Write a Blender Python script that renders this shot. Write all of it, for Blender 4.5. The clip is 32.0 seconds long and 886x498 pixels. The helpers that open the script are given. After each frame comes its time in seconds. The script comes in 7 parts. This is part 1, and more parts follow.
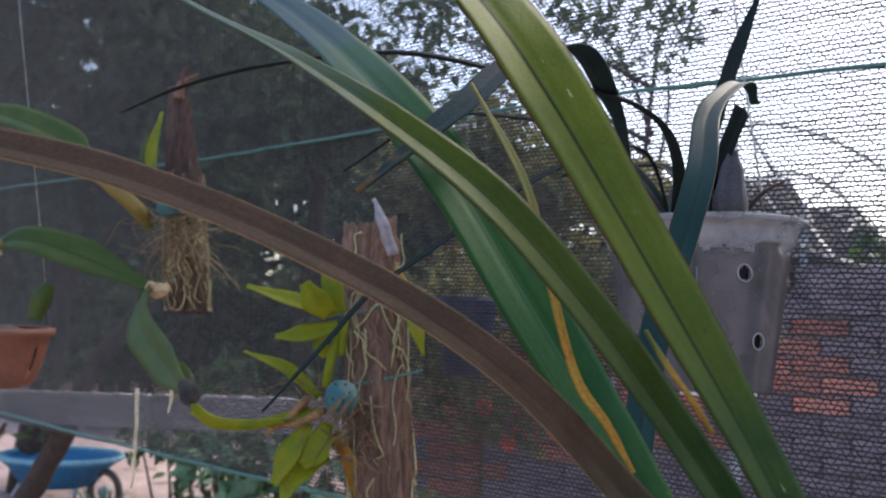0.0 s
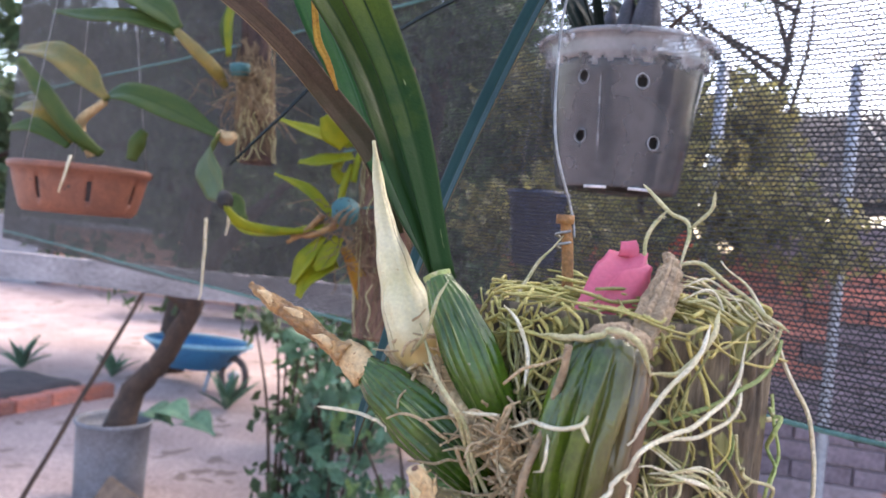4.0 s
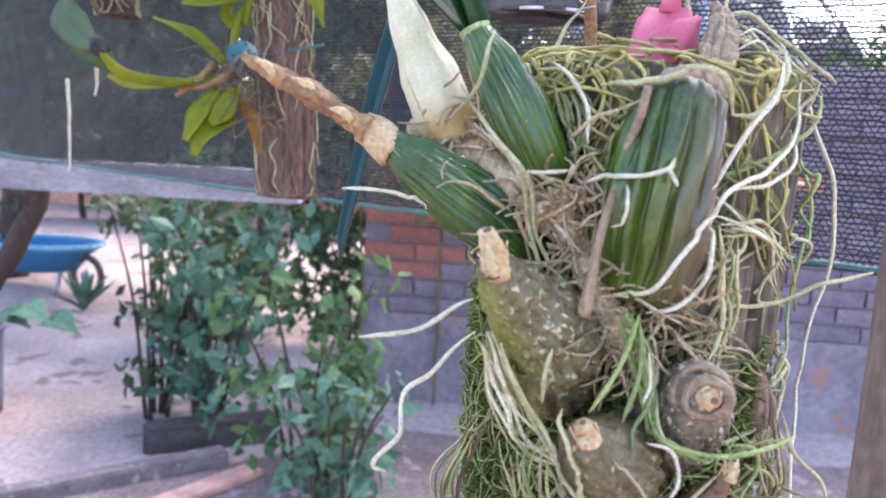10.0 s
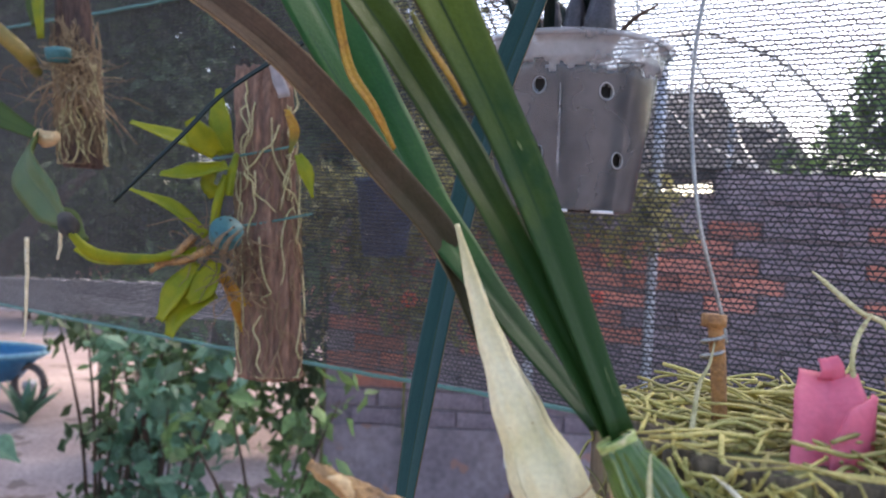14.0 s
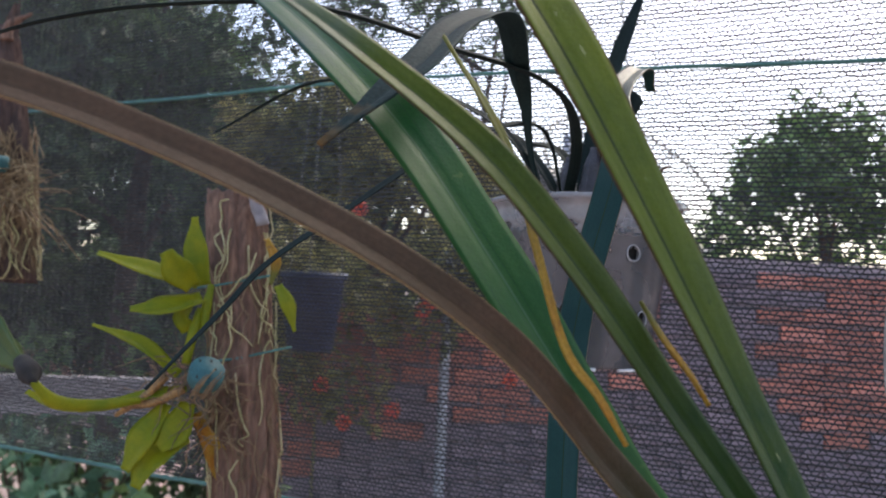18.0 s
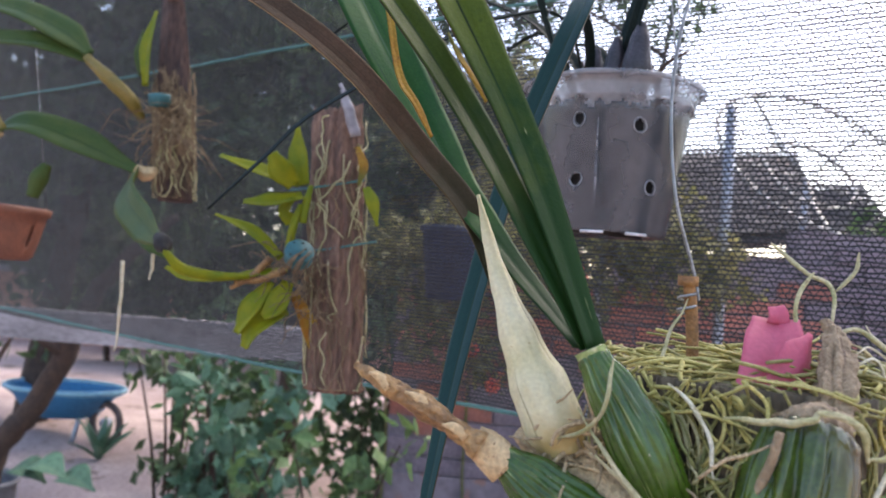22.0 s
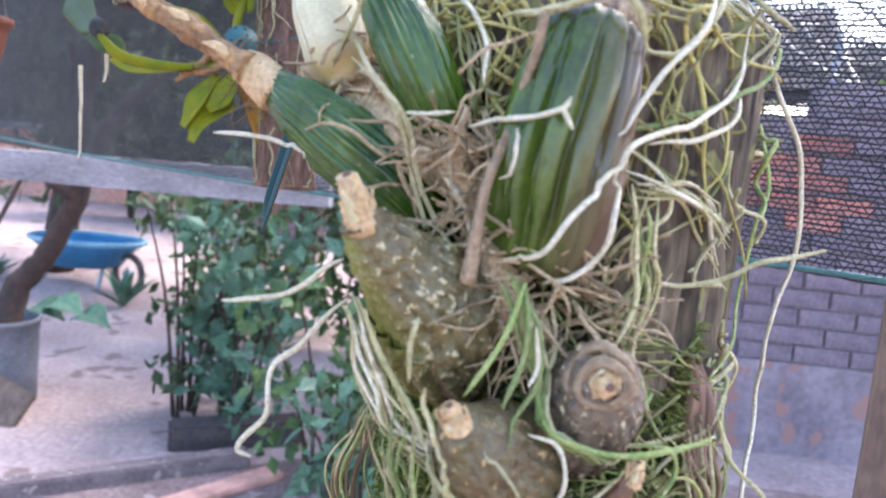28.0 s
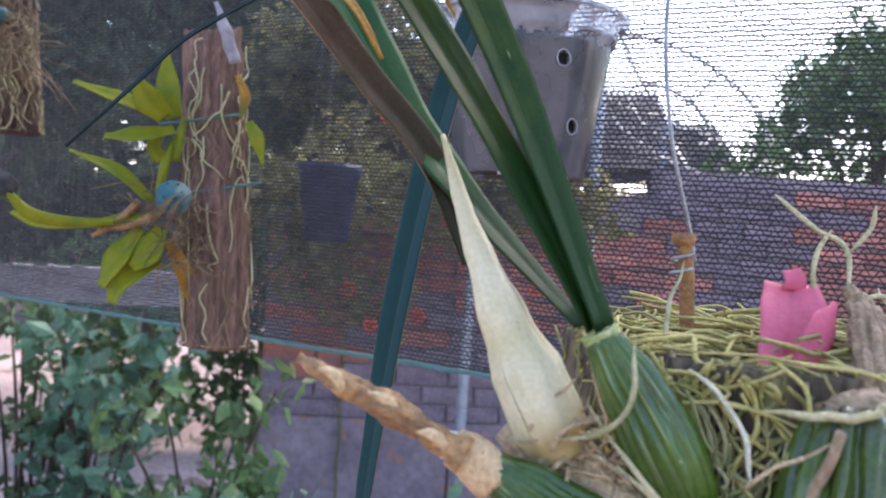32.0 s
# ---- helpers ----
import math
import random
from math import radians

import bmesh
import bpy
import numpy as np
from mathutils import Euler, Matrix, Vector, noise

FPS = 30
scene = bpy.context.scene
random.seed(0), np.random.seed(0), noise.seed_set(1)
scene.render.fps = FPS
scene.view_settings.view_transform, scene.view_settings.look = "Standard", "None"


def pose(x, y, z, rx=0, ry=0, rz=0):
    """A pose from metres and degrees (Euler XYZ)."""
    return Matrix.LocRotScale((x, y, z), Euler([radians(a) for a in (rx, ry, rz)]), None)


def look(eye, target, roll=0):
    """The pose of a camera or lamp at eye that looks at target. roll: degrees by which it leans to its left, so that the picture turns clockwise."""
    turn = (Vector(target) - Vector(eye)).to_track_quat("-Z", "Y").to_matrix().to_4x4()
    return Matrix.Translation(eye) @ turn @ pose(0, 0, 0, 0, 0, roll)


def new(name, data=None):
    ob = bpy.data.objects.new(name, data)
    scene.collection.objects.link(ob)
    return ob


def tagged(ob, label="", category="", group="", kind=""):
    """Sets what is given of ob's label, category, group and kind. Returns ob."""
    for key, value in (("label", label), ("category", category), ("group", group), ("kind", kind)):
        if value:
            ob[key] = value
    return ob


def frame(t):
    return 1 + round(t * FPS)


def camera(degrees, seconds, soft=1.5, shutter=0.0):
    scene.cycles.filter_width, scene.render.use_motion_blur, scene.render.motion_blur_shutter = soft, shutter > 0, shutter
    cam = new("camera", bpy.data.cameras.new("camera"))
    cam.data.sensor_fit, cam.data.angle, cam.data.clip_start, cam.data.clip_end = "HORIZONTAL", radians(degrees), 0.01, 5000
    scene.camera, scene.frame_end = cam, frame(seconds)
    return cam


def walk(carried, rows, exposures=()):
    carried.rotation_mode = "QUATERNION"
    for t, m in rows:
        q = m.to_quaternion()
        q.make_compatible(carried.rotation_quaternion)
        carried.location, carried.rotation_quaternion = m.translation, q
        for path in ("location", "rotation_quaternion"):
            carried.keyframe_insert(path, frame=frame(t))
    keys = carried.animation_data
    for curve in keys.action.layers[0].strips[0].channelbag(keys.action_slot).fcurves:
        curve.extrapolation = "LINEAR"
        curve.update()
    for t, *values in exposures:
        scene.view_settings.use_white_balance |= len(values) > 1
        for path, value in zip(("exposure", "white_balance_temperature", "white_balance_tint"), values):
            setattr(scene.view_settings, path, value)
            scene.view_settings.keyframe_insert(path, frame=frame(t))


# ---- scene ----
cam = camera(60.0, 32.0, soft=1.6)
cam.data.dof.use_dof, cam.data.dof.focus_distance, cam.data.dof.aperture_fstop = True, 0.33, 17.0
PATH = [
    (0, (0.09, 0.077, 1.241), (-0.083, 2.064, 1.39), 1.5),
    (0.5, (0.088, 0.08, 1.245), (-0.128, 2.058, 1.445), 1.5),
    (1, (0.069, 0.092, 1.258), (-0.15, 2.07, 1.459), 2.1),
    (1.5, (0.08, 0.073, 1.256), (-0.147, 2.05, 1.452), 1.3),
    (2, (0.116, 0.061, 1.248), (-0.137, 2.037, 1.422), 2.1),
    (2.5, (0.148, 0.05, 1.226), (-0.177, 2.018, 1.379), 2.9),
    (3, (0.177, 0.039, 1.2), (-0.202, 2.001, 1.298), 2.9),
    (3.5, (0.213, 0.034, 1.162), (-0.246, 1.98, 1.206), 4.7),
    (4, (0.249, 0.0, 1.144), (-0.253, 1.935, 1.104), 5.1),
    (4.5, (0.263, 0.008, 1.119), (-0.272, 1.931, 0.991), 5.0),
    (6.5, (0.288, 0.013, 1.047), (-0.336, 1.881, 0.696), 3.9),
    (7, (0.298, 0.015, 1.052), (-0.338, 1.873, 0.676), 3.7),
    (7.5, (0.309, 0.01, 1.059), (-0.331, 1.866, 0.677), 3.7),
    (8, (0.287, 0.01, 1.072), (-0.342, 1.87, 0.692), 3.6),
    (8.5, (0.252, 0.026, 1.077), (-0.247, 1.926, 0.701), 3.6),
    (9, (0.227, 0.036, 1.09), (-0.096, 1.982, 0.759), 3.8),
    (9.5, (0.204, 0.031, 1.095), (0.012, 1.998, 0.786), 3.7),
    (10, (0.19, 0.016, 1.099), (0.074, 1.99, 0.795), 3.3),
    (10.5, (0.188, 0.01, 1.114), (0.099, 1.989, 0.838), 3.0),
    (11, (0.188, 0.011, 1.123), (0.127, 1.995, 0.878), 2.3),
    (11.5, (0.178, 0.003, 1.136), (0.147, 1.989, 0.903), 1.9),
    (12, (0.157, -0.002, 1.155), (0.144, 1.989, 0.965), 1.7),
    (12.5, (0.145, 0.019, 1.164), (0.137, 2.011, 0.995), 1.5),
    (13, (0.142, 0.046, 1.171), (0.132, 2.042, 1.043), 1.2),
    (13.5, (0.146, 0.061, 1.17), (0.131, 2.058, 1.069), 2.3),
    (14, (0.14, 0.076, 1.179), (0.13, 2.075, 1.104), 2.8),
    (14.5, (0.106, 0.083, 1.192), (0.162, 2.082, 1.151), 2.6),
    (15, (0.085, 0.089, 1.197), (0.309, 2.077, 1.183), 2.6),
    (15.5, (0.064, 0.083, 1.205), (0.362, 2.061, 1.224), 2.9),
    (17.5, (0.049, 0.091, 1.228), (0.339, 2.067, 1.344), 2.4),
    (18, (0.047, 0.095, 1.236), (0.316, 2.074, 1.347), 2.7),
    (18.5, (0.047, 0.09, 1.246), (0.296, 2.071, 1.368), 2.6),
    (19, (0.045, 0.094, 1.249), (0.242, 2.08, 1.379), 2.8),
    (19.5, (0.049, 0.096, 1.249), (0.218, 2.084, 1.386), 3.1),
    (20, (0.059, 0.092, 1.237), (0.202, 2.082, 1.372), 3.1),
    (20.5, (0.076, 0.087, 1.219), (0.203, 2.079, 1.348), 2.9),
    (21, (0.091, 0.063, 1.186), (0.254, 2.051, 1.333), 4.1),
    (21.5, (0.098, 0.008, 1.169), (0.257, 1.998, 1.282), 4.7),
    (22, (0.158, 0.018, 1.149), (-0.038, 2.007, 1.217), 4.4),
    (22.5, (0.221, 0.014, 1.125), (-0.196, 1.97, 1.138), 4.9),
    (23, (0.256, -0.003, 1.107), (-0.277, 1.923, 1.039), 4.8),
    (23.5, (0.272, -0.017, 1.091), (-0.296, 1.896, 0.956), 5.1),
    (24, (0.273, -0.011, 1.067), (-0.291, 1.895, 0.847), 5.4),
    (24.5, (0.274, 0.006, 1.06), (-0.295, 1.905, 0.8), 5.5),
    (26.5, (0.297, 0.053, 1.048), (-0.319, 1.933, 0.751), 4.5),
    (27, (0.287, 0.04, 1.058), (-0.314, 1.924, 0.757), 4.5),
    (27.5, (0.255, 0.034, 1.077), (-0.211, 1.958, 0.788), 4.7),
    (28, (0.233, 0.048, 1.083), (0.003, 2.015, 0.805), 5.0),
    (28.5, (0.205, 0.057, 1.081), (0.128, 2.037, 0.81), 4.9),
    (29, (0.188, 0.053, 1.088), (0.237, 2.037, 0.839), 4.5),
    (29.5, (0.173, 0.045, 1.1), (0.278, 2.03, 0.879), 4.1),
    (30, (0.164, 0.049, 1.107), (0.3, 2.033, 0.895), 3.8),
    (30.5, (0.157, 0.057, 1.116), (0.315, 2.041, 0.922), 3.6),
    (31, (0.146, 0.058, 1.122), (0.303, 2.045, 0.96), 3.5),
    (31.5, (0.135, 0.064, 1.136), (0.3, 2.054, 1.015), 3.8),
    (32, (0.128, 0.072, 1.154), (0.283, 2.065, 1.082), 4.0),
]
EXPO = [(0, 1.5, 6850, 13), (2.5, 1.65, 6850, 13), (3, 1.93, 7000, 15), (4, 2.25, 7000, 18), (7, 2.48, 6350, 17), (9, 2.55, 6250, 18), (11, 2.58, 6250, 18), (13, 2.22, 6900, 18), (15, 1.82, 6950, 12), (18, 1.58, 7100, 12), (19, 1.5, 7100, 12), (20, 1.7, 7100, 12), (21, 1.7, 7050, 12), (23, 2.24, 6800, 18), (24, 2.35, 6450, 17), (25, 2.46, 6300, 17), (28, 2.53, 6250, 17), (29, 2.64, 6150, 17), (30, 2.54, 6200, 17), (31, 2.34, 6350, 18), (32, 2.13, 6400, 18)]
walk(cam, [(t, look(eye, target, roll)) for t, eye, target, roll in PATH], EXPO)

# ---- light ----
SUN_UP, SUN_TURN = 52.0, 38.0
world = bpy.data.worlds.new("sky_world")
scene.world = world
world.use_nodes = True
wt = world.node_tree
wt.nodes.clear()
sky = wt.nodes.new("ShaderNodeTexSky")
sky.sky_type, sky.sun_disc = "NISHITA", False
sky.sun_elevation, sky.sun_rotation = radians(SUN_UP), radians(SUN_TURN)
sky.air_density, sky.dust_density, sky.ozone_density = 1.0, 2.2, 1.5
bg = wt.nodes.new("ShaderNodeBackground")
bg.inputs["Strength"].default_value = 0.15
wout = wt.nodes.new("ShaderNodeOutputWorld")
wt.links.new(sky.outputs["Color"], bg.inputs["Color"])
wt.links.new(bg.outputs["Background"], wout.inputs["Surface"])
sun = new("sun", bpy.data.lights.new("sun", "SUN"))
sun.data.energy, sun.data.angle, sun.data.color = 1.0, radians(25), (1.0, 0.96, 0.9)
_a, _e = radians(SUN_TURN), radians(SUN_UP)
sun.matrix_world = look((math.sin(_a) * math.cos(_e) * 9, math.cos(_a) * math.cos(_e) * 9, math.sin(_e) * 9), (0, 0, 0))


# ---- materials ----
def mat(name, c1, c2=None, scale=40.0, rough=0.6, bump=0.0, bscale=300.0, spot=None, leafy=0.0, metal=0.0, spec=0.5, stretch=(1, 1, 1), vary=0.0, fine=0.25, lines=None, rib=None, tip=None, dots=None):
    """Two-scale noise colour, optional spots (colour, scale, threshold), bump, translucency and per-object variation."""
    m = bpy.data.materials.new(name)
    m.use_nodes = True
    nt = m.node_tree
    n, l = nt.nodes, nt.links
    bs = n["Principled BSDF"]
    out = n["Material Output"]
    tc = n.new("ShaderNodeTexCoord")
    mp = n.new("ShaderNodeMapping")
    mp.inputs["Scale"].default_value = stretch
    l.new(tc.outputs["Object"], mp.inputs["Vector"])
    n1 = n.new("ShaderNodeTexNoise")
    n1.inputs["Scale"].default_value, n1.inputs["Detail"].default_value, n1.inputs["Roughness"].default_value = scale, 5, 0.6
    l.new(mp.outputs["Vector"], n1.inputs["Vector"])
    ramp = n.new("ShaderNodeValToRGB")
    c2 = c2 or tuple(v * 0.7 for v in c1)
    ramp.color_ramp.elements[0].position, ramp.color_ramp.elements[1].position = 0.36, 0.64
    ramp.color_ramp.elements[0].color, ramp.color_ramp.elements[1].color = (*c1, 1), (*c2, 1)
    l.new(n1.outputs["Fac"], ramp.inputs["Fac"])
    col = ramp.outputs["Color"]
    n2 = n.new("ShaderNodeTexNoise")
    n2.inputs["Scale"].default_value, n2.inputs["Detail"].default_value = bscale, 3
    l.new(mp.outputs["Vector"], n2.inputs["Vector"])
    mr = n.new("ShaderNodeMapRange")
    mr.inputs["From Min"].default_value, mr.inputs["From Max"].default_value = 0.3, 0.7
    mr.inputs["To Min"].default_value, mr.inputs["To Max"].default_value = 1 - fine, 1 + fine
    l.new(n2.outputs["Fac"], mr.inputs["Value"])
    mul = n.new("ShaderNodeMix")
    mul.data_type, mul.blend_type = "RGBA", "MULTIPLY"
    mul.inputs["Factor"].default_value = 1.0
    l.new(col, mul.inputs["A"])
    l.new(mr.outputs["Result"], mul.inputs["B"])
    col = mul.outputs["Result"]
    if spot:
        n3 = n.new("ShaderNodeTexNoise")
        n3.inputs["Scale"].default_value, n3.inputs["Detail"].default_value = spot[1], 2
        l.new(tc.outputs["Object"], n3.inputs["Vector"])
        m3 = n.new("ShaderNodeMapRange")
        m3.inputs["From Min"].default_value, m3.inputs["From Max"].default_value = spot[2], spot[2] + 0.04
        l.new(n3.outputs["Fac"], m3.inputs["Value"])
        mx = n.new("ShaderNodeMix")
        mx.data_type = "RGBA"
        l.new(m3.outputs["Result"], mx.inputs["Factor"])
        l.new(col, mx.inputs["A"])
        mx.inputs["B"].default_value = (*spot[0], 1)
        col = mx.outputs["Result"]
    if lines or rib or tip or dots:
        uvn = n.new("ShaderNodeUVMap")
        um = n.new("ShaderNodeMapping")
        l.new(uvn.outputs["UV"], um.inputs["Vector"])
    if lines:
        um.inputs["Scale"].default_value = (lines[1], lines[2], 1)
        n4 = n.new("ShaderNodeTexNoise")
        n4.inputs["Scale"].default_value, n4.inputs["Detail"].default_value = 1.0, 2
        l.new(um.outputs["Vector"], n4.inputs["Vector"])
        m4 = n.new("ShaderNodeMapRange")
        m4.inputs["From Min"].default_value, m4.inputs["From Max"].default_value = lines[3], lines[3] + 0.06
        l.new(n4.outputs["Fac"], m4.inputs["Value"])
        x4 = n.new("ShaderNodeMix")
        x4.data_type = "RGBA"
        l.new(m4.outputs["Result"], x4.inputs["Factor"])
        l.new(col, x4.inputs["A"])
        x4.inputs["B"].default_value = (*lines[0], 1)
        col = x4.outputs["Result"]
    if rib:
        sx = n.new("ShaderNodeSeparateXYZ")
        l.new(uvn.outputs["UV"], sx.inputs["Vector"])
        for lo, hi, c in rib:
            m5 = n.new("ShaderNodeMath")
            m5.operation = "SUBTRACT"
            m5.inputs[1].default_value = 0.5
            l.new(sx.outputs["X"], m5.inputs[0])
            m6 = n.new("ShaderNodeMath")
            m6.operation = "ABSOLUTE"
            l.new(m5.outputs["Value"], m6.inputs[0])
            m7 = n.new("ShaderNodeMapRange")
            m7.inputs["From Min"].default_value, m7.inputs["From Max"].default_value = lo, hi
            l.new(m6.outputs["Value"], m7.inputs["Value"])
            x5 = n.new("ShaderNodeMix")
            x5.data_type = "RGBA"
            l.new(m7.outputs["Result"], x5.inputs["Factor"])
            l.new(col, x5.inputs["A"])
            x5.inputs["B"].default_value = (*c, 1)
            col = x5.outputs["Result"]
    if tip:
        sy = n.new("ShaderNodeSeparateXYZ")
        l.new(uvn.outputs["UV"], sy.inputs["Vector"])
        wob = n.new("ShaderNodeMath")
        wob.operation, wob.inputs[1].default_value, wob.inputs[2].default_value = "MULTIPLY_ADD", 0.5, -0.25
        l.new(n1.outputs["Fac"], wob.inputs[0])
        ad2 = n.new("ShaderNodeMath")
        l.new(sy.outputs["Y"], ad2.inputs[0])
        l.new(wob.outputs["Value"], ad2.inputs[1])
        for lo, hi, c in tip:
            m8 = n.new("ShaderNodeMapRange")
            m8.inputs["From Min"].default_value, m8.inputs["From Max"].default_value = lo, hi
            l.new(ad2.outputs["Value"], m8.inputs["Value"])
            x8 = n.new("ShaderNodeMix")
            x8.data_type = "RGBA"
            l.new(m8.outputs["Result"], x8.inputs["Factor"])
            l.new(col, x8.inputs["A"])
            x8.inputs["B"].default_value = (*c, 1)
            col = x8.outputs["Result"]
    if dots:
        sd = n.new("ShaderNodeSeparateXYZ")
        l.new(uvn.outputs["UV"], sd.inputs["Vector"])
        dx = n.new("ShaderNodeMath")
        dx.operation, dx.inputs[1].default_value, dx.inputs[2].default_value = "COMPARE", dots[1], dots[2]
        l.new(sd.outputs["X"], dx.inputs[0])
        md = n.new("ShaderNodeMapping")
        md.inputs["Scale"].default_value = (14, dots[3], 1)
        l.new(uvn.outputs["UV"], md.inputs["Vector"])
        vo = n.new("ShaderNodeTexNoise")
        vo.inputs["Scale"].default_value, vo.inputs["Detail"].default_value = 1.0, 1
        l.new(md.outputs["Vector"], vo.inputs["Vector"])
        m9 = n.new("ShaderNodeMapRange")
        m9.inputs["From Min"].default_value, m9.inputs["From Max"].default_value = 0.70, 0.74
        l.new(vo.outputs["Fac"], m9.inputs["Value"])
        pr = n.new("ShaderNodeMath")
        pr.operation = "MULTIPLY"
        l.new(dx.outputs["Value"], pr.inputs[0])
        l.new(m9.outputs["Result"], pr.inputs[1])
        x9 = n.new("ShaderNodeMix")
        x9.data_type = "RGBA"
        l.new(pr.outputs["Value"], x9.inputs["Factor"])
        l.new(col, x9.inputs["A"])
        x9.inputs["B"].default_value = (*dots[0], 1)
        col = x9.outputs["Result"]
    if vary:
        oi = n.new("ShaderNodeObjectInfo")
        geo = n.new("ShaderNodeNewGeometry")
        ad = n.new("ShaderNodeMath")
        ad.operation = "ADD"
        l.new(oi.outputs["Random"], ad.inputs[0])
        l.new(geo.outputs["Random Per Island"], ad.inputs[1])
        fr = n.new("ShaderNodeMath")
        fr.operation = "FRACT"
        l.new(ad.outputs["Value"], fr.inputs[0])
        hs = n.new("ShaderNodeHueSaturation")
        v2 = n.new("ShaderNodeMapRange")
        v2.inputs["To Min"].default_value, v2.inputs["To Max"].default_value = 1 - vary, 1 + vary
        l.new(fr.outputs["Value"], v2.inputs["Value"])
        l.new(v2.outputs["Result"], hs.inputs["Value"])
        l.new(col, hs.inputs["Color"])
        col = hs.outputs["Color"]
    l.new(col, bs.inputs["Base Color"])
    bs.inputs["Roughness"].default_value, bs.inputs["Metallic"].default_value = rough, metal
    bs.inputs["Specular IOR Level"].default_value = spec
    if bump:
        b = n.new("ShaderNodeBump")
        b.inputs["Strength"].default_value, b.inputs["Distance"].default_value = bump, 0.002
        l.new(n2.outputs["Fac"], b.inputs["Height"])
        l.new(b.outputs["Normal"], bs.inputs["Normal"])
    if leafy:
        tr = n.new("ShaderNodeBsdfTranslucent")
        l.new(col, tr.inputs["Color"])
        ms = n.new("ShaderNodeMixShader")
        ms.inputs["Fac"].default_value = leafy
        l.new(bs.outputs["BSDF"], ms.inputs[1])
        l.new(tr.outputs["BSDF"], ms.inputs[2])
        l.new(ms.outputs["Shader"], out.inputs["Surface"])
    return m


M_LEAF_LIGHT = mat("leaf_light", (0.138, 0.178, 0.014), (0.085, 0.125, 0.012), 28, 0.45, 0.15, 900, ((0.05, 0.08, 0.012), 90, 0.68), 0.4, spec=0.14, lines=((0.115, 0.16, 0.016), 60, 4, 0.58), rib=[(0.035, 0.012, (0.014, 0.026, 0.006)), (0.47, 0.49, (0.09, 0.055, 0.025))], fine=0.1, tip=[(0.36, 0.15, (0.018, 0.055, 0.011))], dots=((0.42, 0.45, 0.2), 0.7, 0.05, 42))
M_LEAF_KEEL = mat("leaf_keeled", (0.095, 0.140, 0.018), (0.060, 0.105, 0.016), 28, 0.48, 0.12, 900, ((0.05, 0.08, 0.012), 90, 0.70), 0.35, spec=0.2, lines=((0.075, 0.12, 0.02), 60, 4, 0.58), rib=[(0.035, 0.012, (0.05, 0.085, 0.03)), (0.47, 0.49, (0.08, 0.06, 0.03))], fine=0.1, tip=[(0.36, 0.15, (0.018, 0.055, 0.011)), (0.52, 0.70, (0.085, 0.135, 0.095))])
M_LEAF_GREEN = mat("leaf_green", (0.016, 0.09, 0.022), (0.035, 0.115, 0.02), 22, 0.48, 0.08, 900, ((0.06, 0.13, 0.03), 150, 0.72), 0.25, spec=0.2, lines=((0.02, 0.075, 0.025), 60, 4, 0.6), rib=[(0.022, 0.008, (0.06, 0.14, 0.06)), (0.485, 0.497, (0.05, 0.085, 0.03))], fine=0.07, tip=[(0.3, 0.1, (0.016, 0.05, 0.013)), (0.6, 0.78, (0.035, 0.085, 0.085))])
M_LEAF_BLUE = mat("leaf_blue_green", (0.010, 0.038, 0.033), (0.016, 0.05, 0.042), 20, 0.36, 0.1, 900, None, 0.12, spec=0.18, lines=((0.012, 0.032, 0.03), 50, 4, 0.6), rib=[(0.022, 0.008, (0.02, 0.035, 0.01)), (0.485, 0.497, (0.1, 0.075, 0.04))], fine=0.07)
M_LEAF_BROWN = mat("leaf_brown", (0.092, 0.054, 0.033), (0.058, 0.039, 0.024), 30, 0.55, 0.15, 900, None, 0.12, spec=0.12, lines=((0.05, 0.033, 0.02), 50, 4, 0.6), rib=[(0.485, 0.497, (0.3, 0.2, 0.1))], fine=0.15, tip=[(0.3, 0.12, (0.03, 0.03, 0.012))])
M_LEAF_YELLOW = mat("leaf_dying", (0.42, 0.27, 0.035), (0.40, 0.16, 0.02), 60, 0.55, 0.2, 900, ((0.2, 0.10, 0.04), 120, 0.62), 0.35, spec=0.25, tip=[(0.5, 0.8, (0.20, 0.20, 0.05))])
M_POTLEAF = mat("leaf_dark", (0.012, 0.020, 0.019), (0.018, 0.028, 0.025), 25, 0.6, 0.1, 700, None, 0.1, spec=0.1)
M_POTLEAF_DYING = mat("leaf_dark_dying", (0.014, 0.030, 0.030), (0.022, 0.040, 0.038), 25, 0.62, 0.1, 700, None, 0.1, spec=0.07, tip=[(0.95, 1.06, (0.22, 0.12, 0.04))])
M_POTBULB = mat("dusky_bulb", (0.05, 0.042, 0.048), (0.03, 0.026, 0.03), 60, 0.4, 0.3, 500, lines=((0.09, 0.08, 0.08), 20, 1.2, 0.62))
M_BULB_GREEN = mat("bulb_green", (0.072, 0.112, 0.011), (0.040, 0.062, 0.014), 45, 0.09, 0.12, 600, ((0.25, 0.2, 0.08), 330, 0.75), lines=((0.10, 0.145, 0.02), 22, 1.0, 0.63), fine=0.2, rib=[(0.20, 0.40, (0.13, 0.08, 0.045))], tip=[(0.82, 1.0, (0.06, 0.04, 0.04)), (0.16, 0.0, (0.14, 0.10, 0.045))])
M_BULB_LEAFY = mat("bulb_leafy_green", (0.05, 0.1, 0.008), (0.02, 0.055, 0.008), 45, 0.13, 0.12, 600, ((0.2, 0.2, 0.09), 330, 0.75), lines=((0.19, 0.24, 0.08), 52, 2.4, 0.62), fine=0.18)
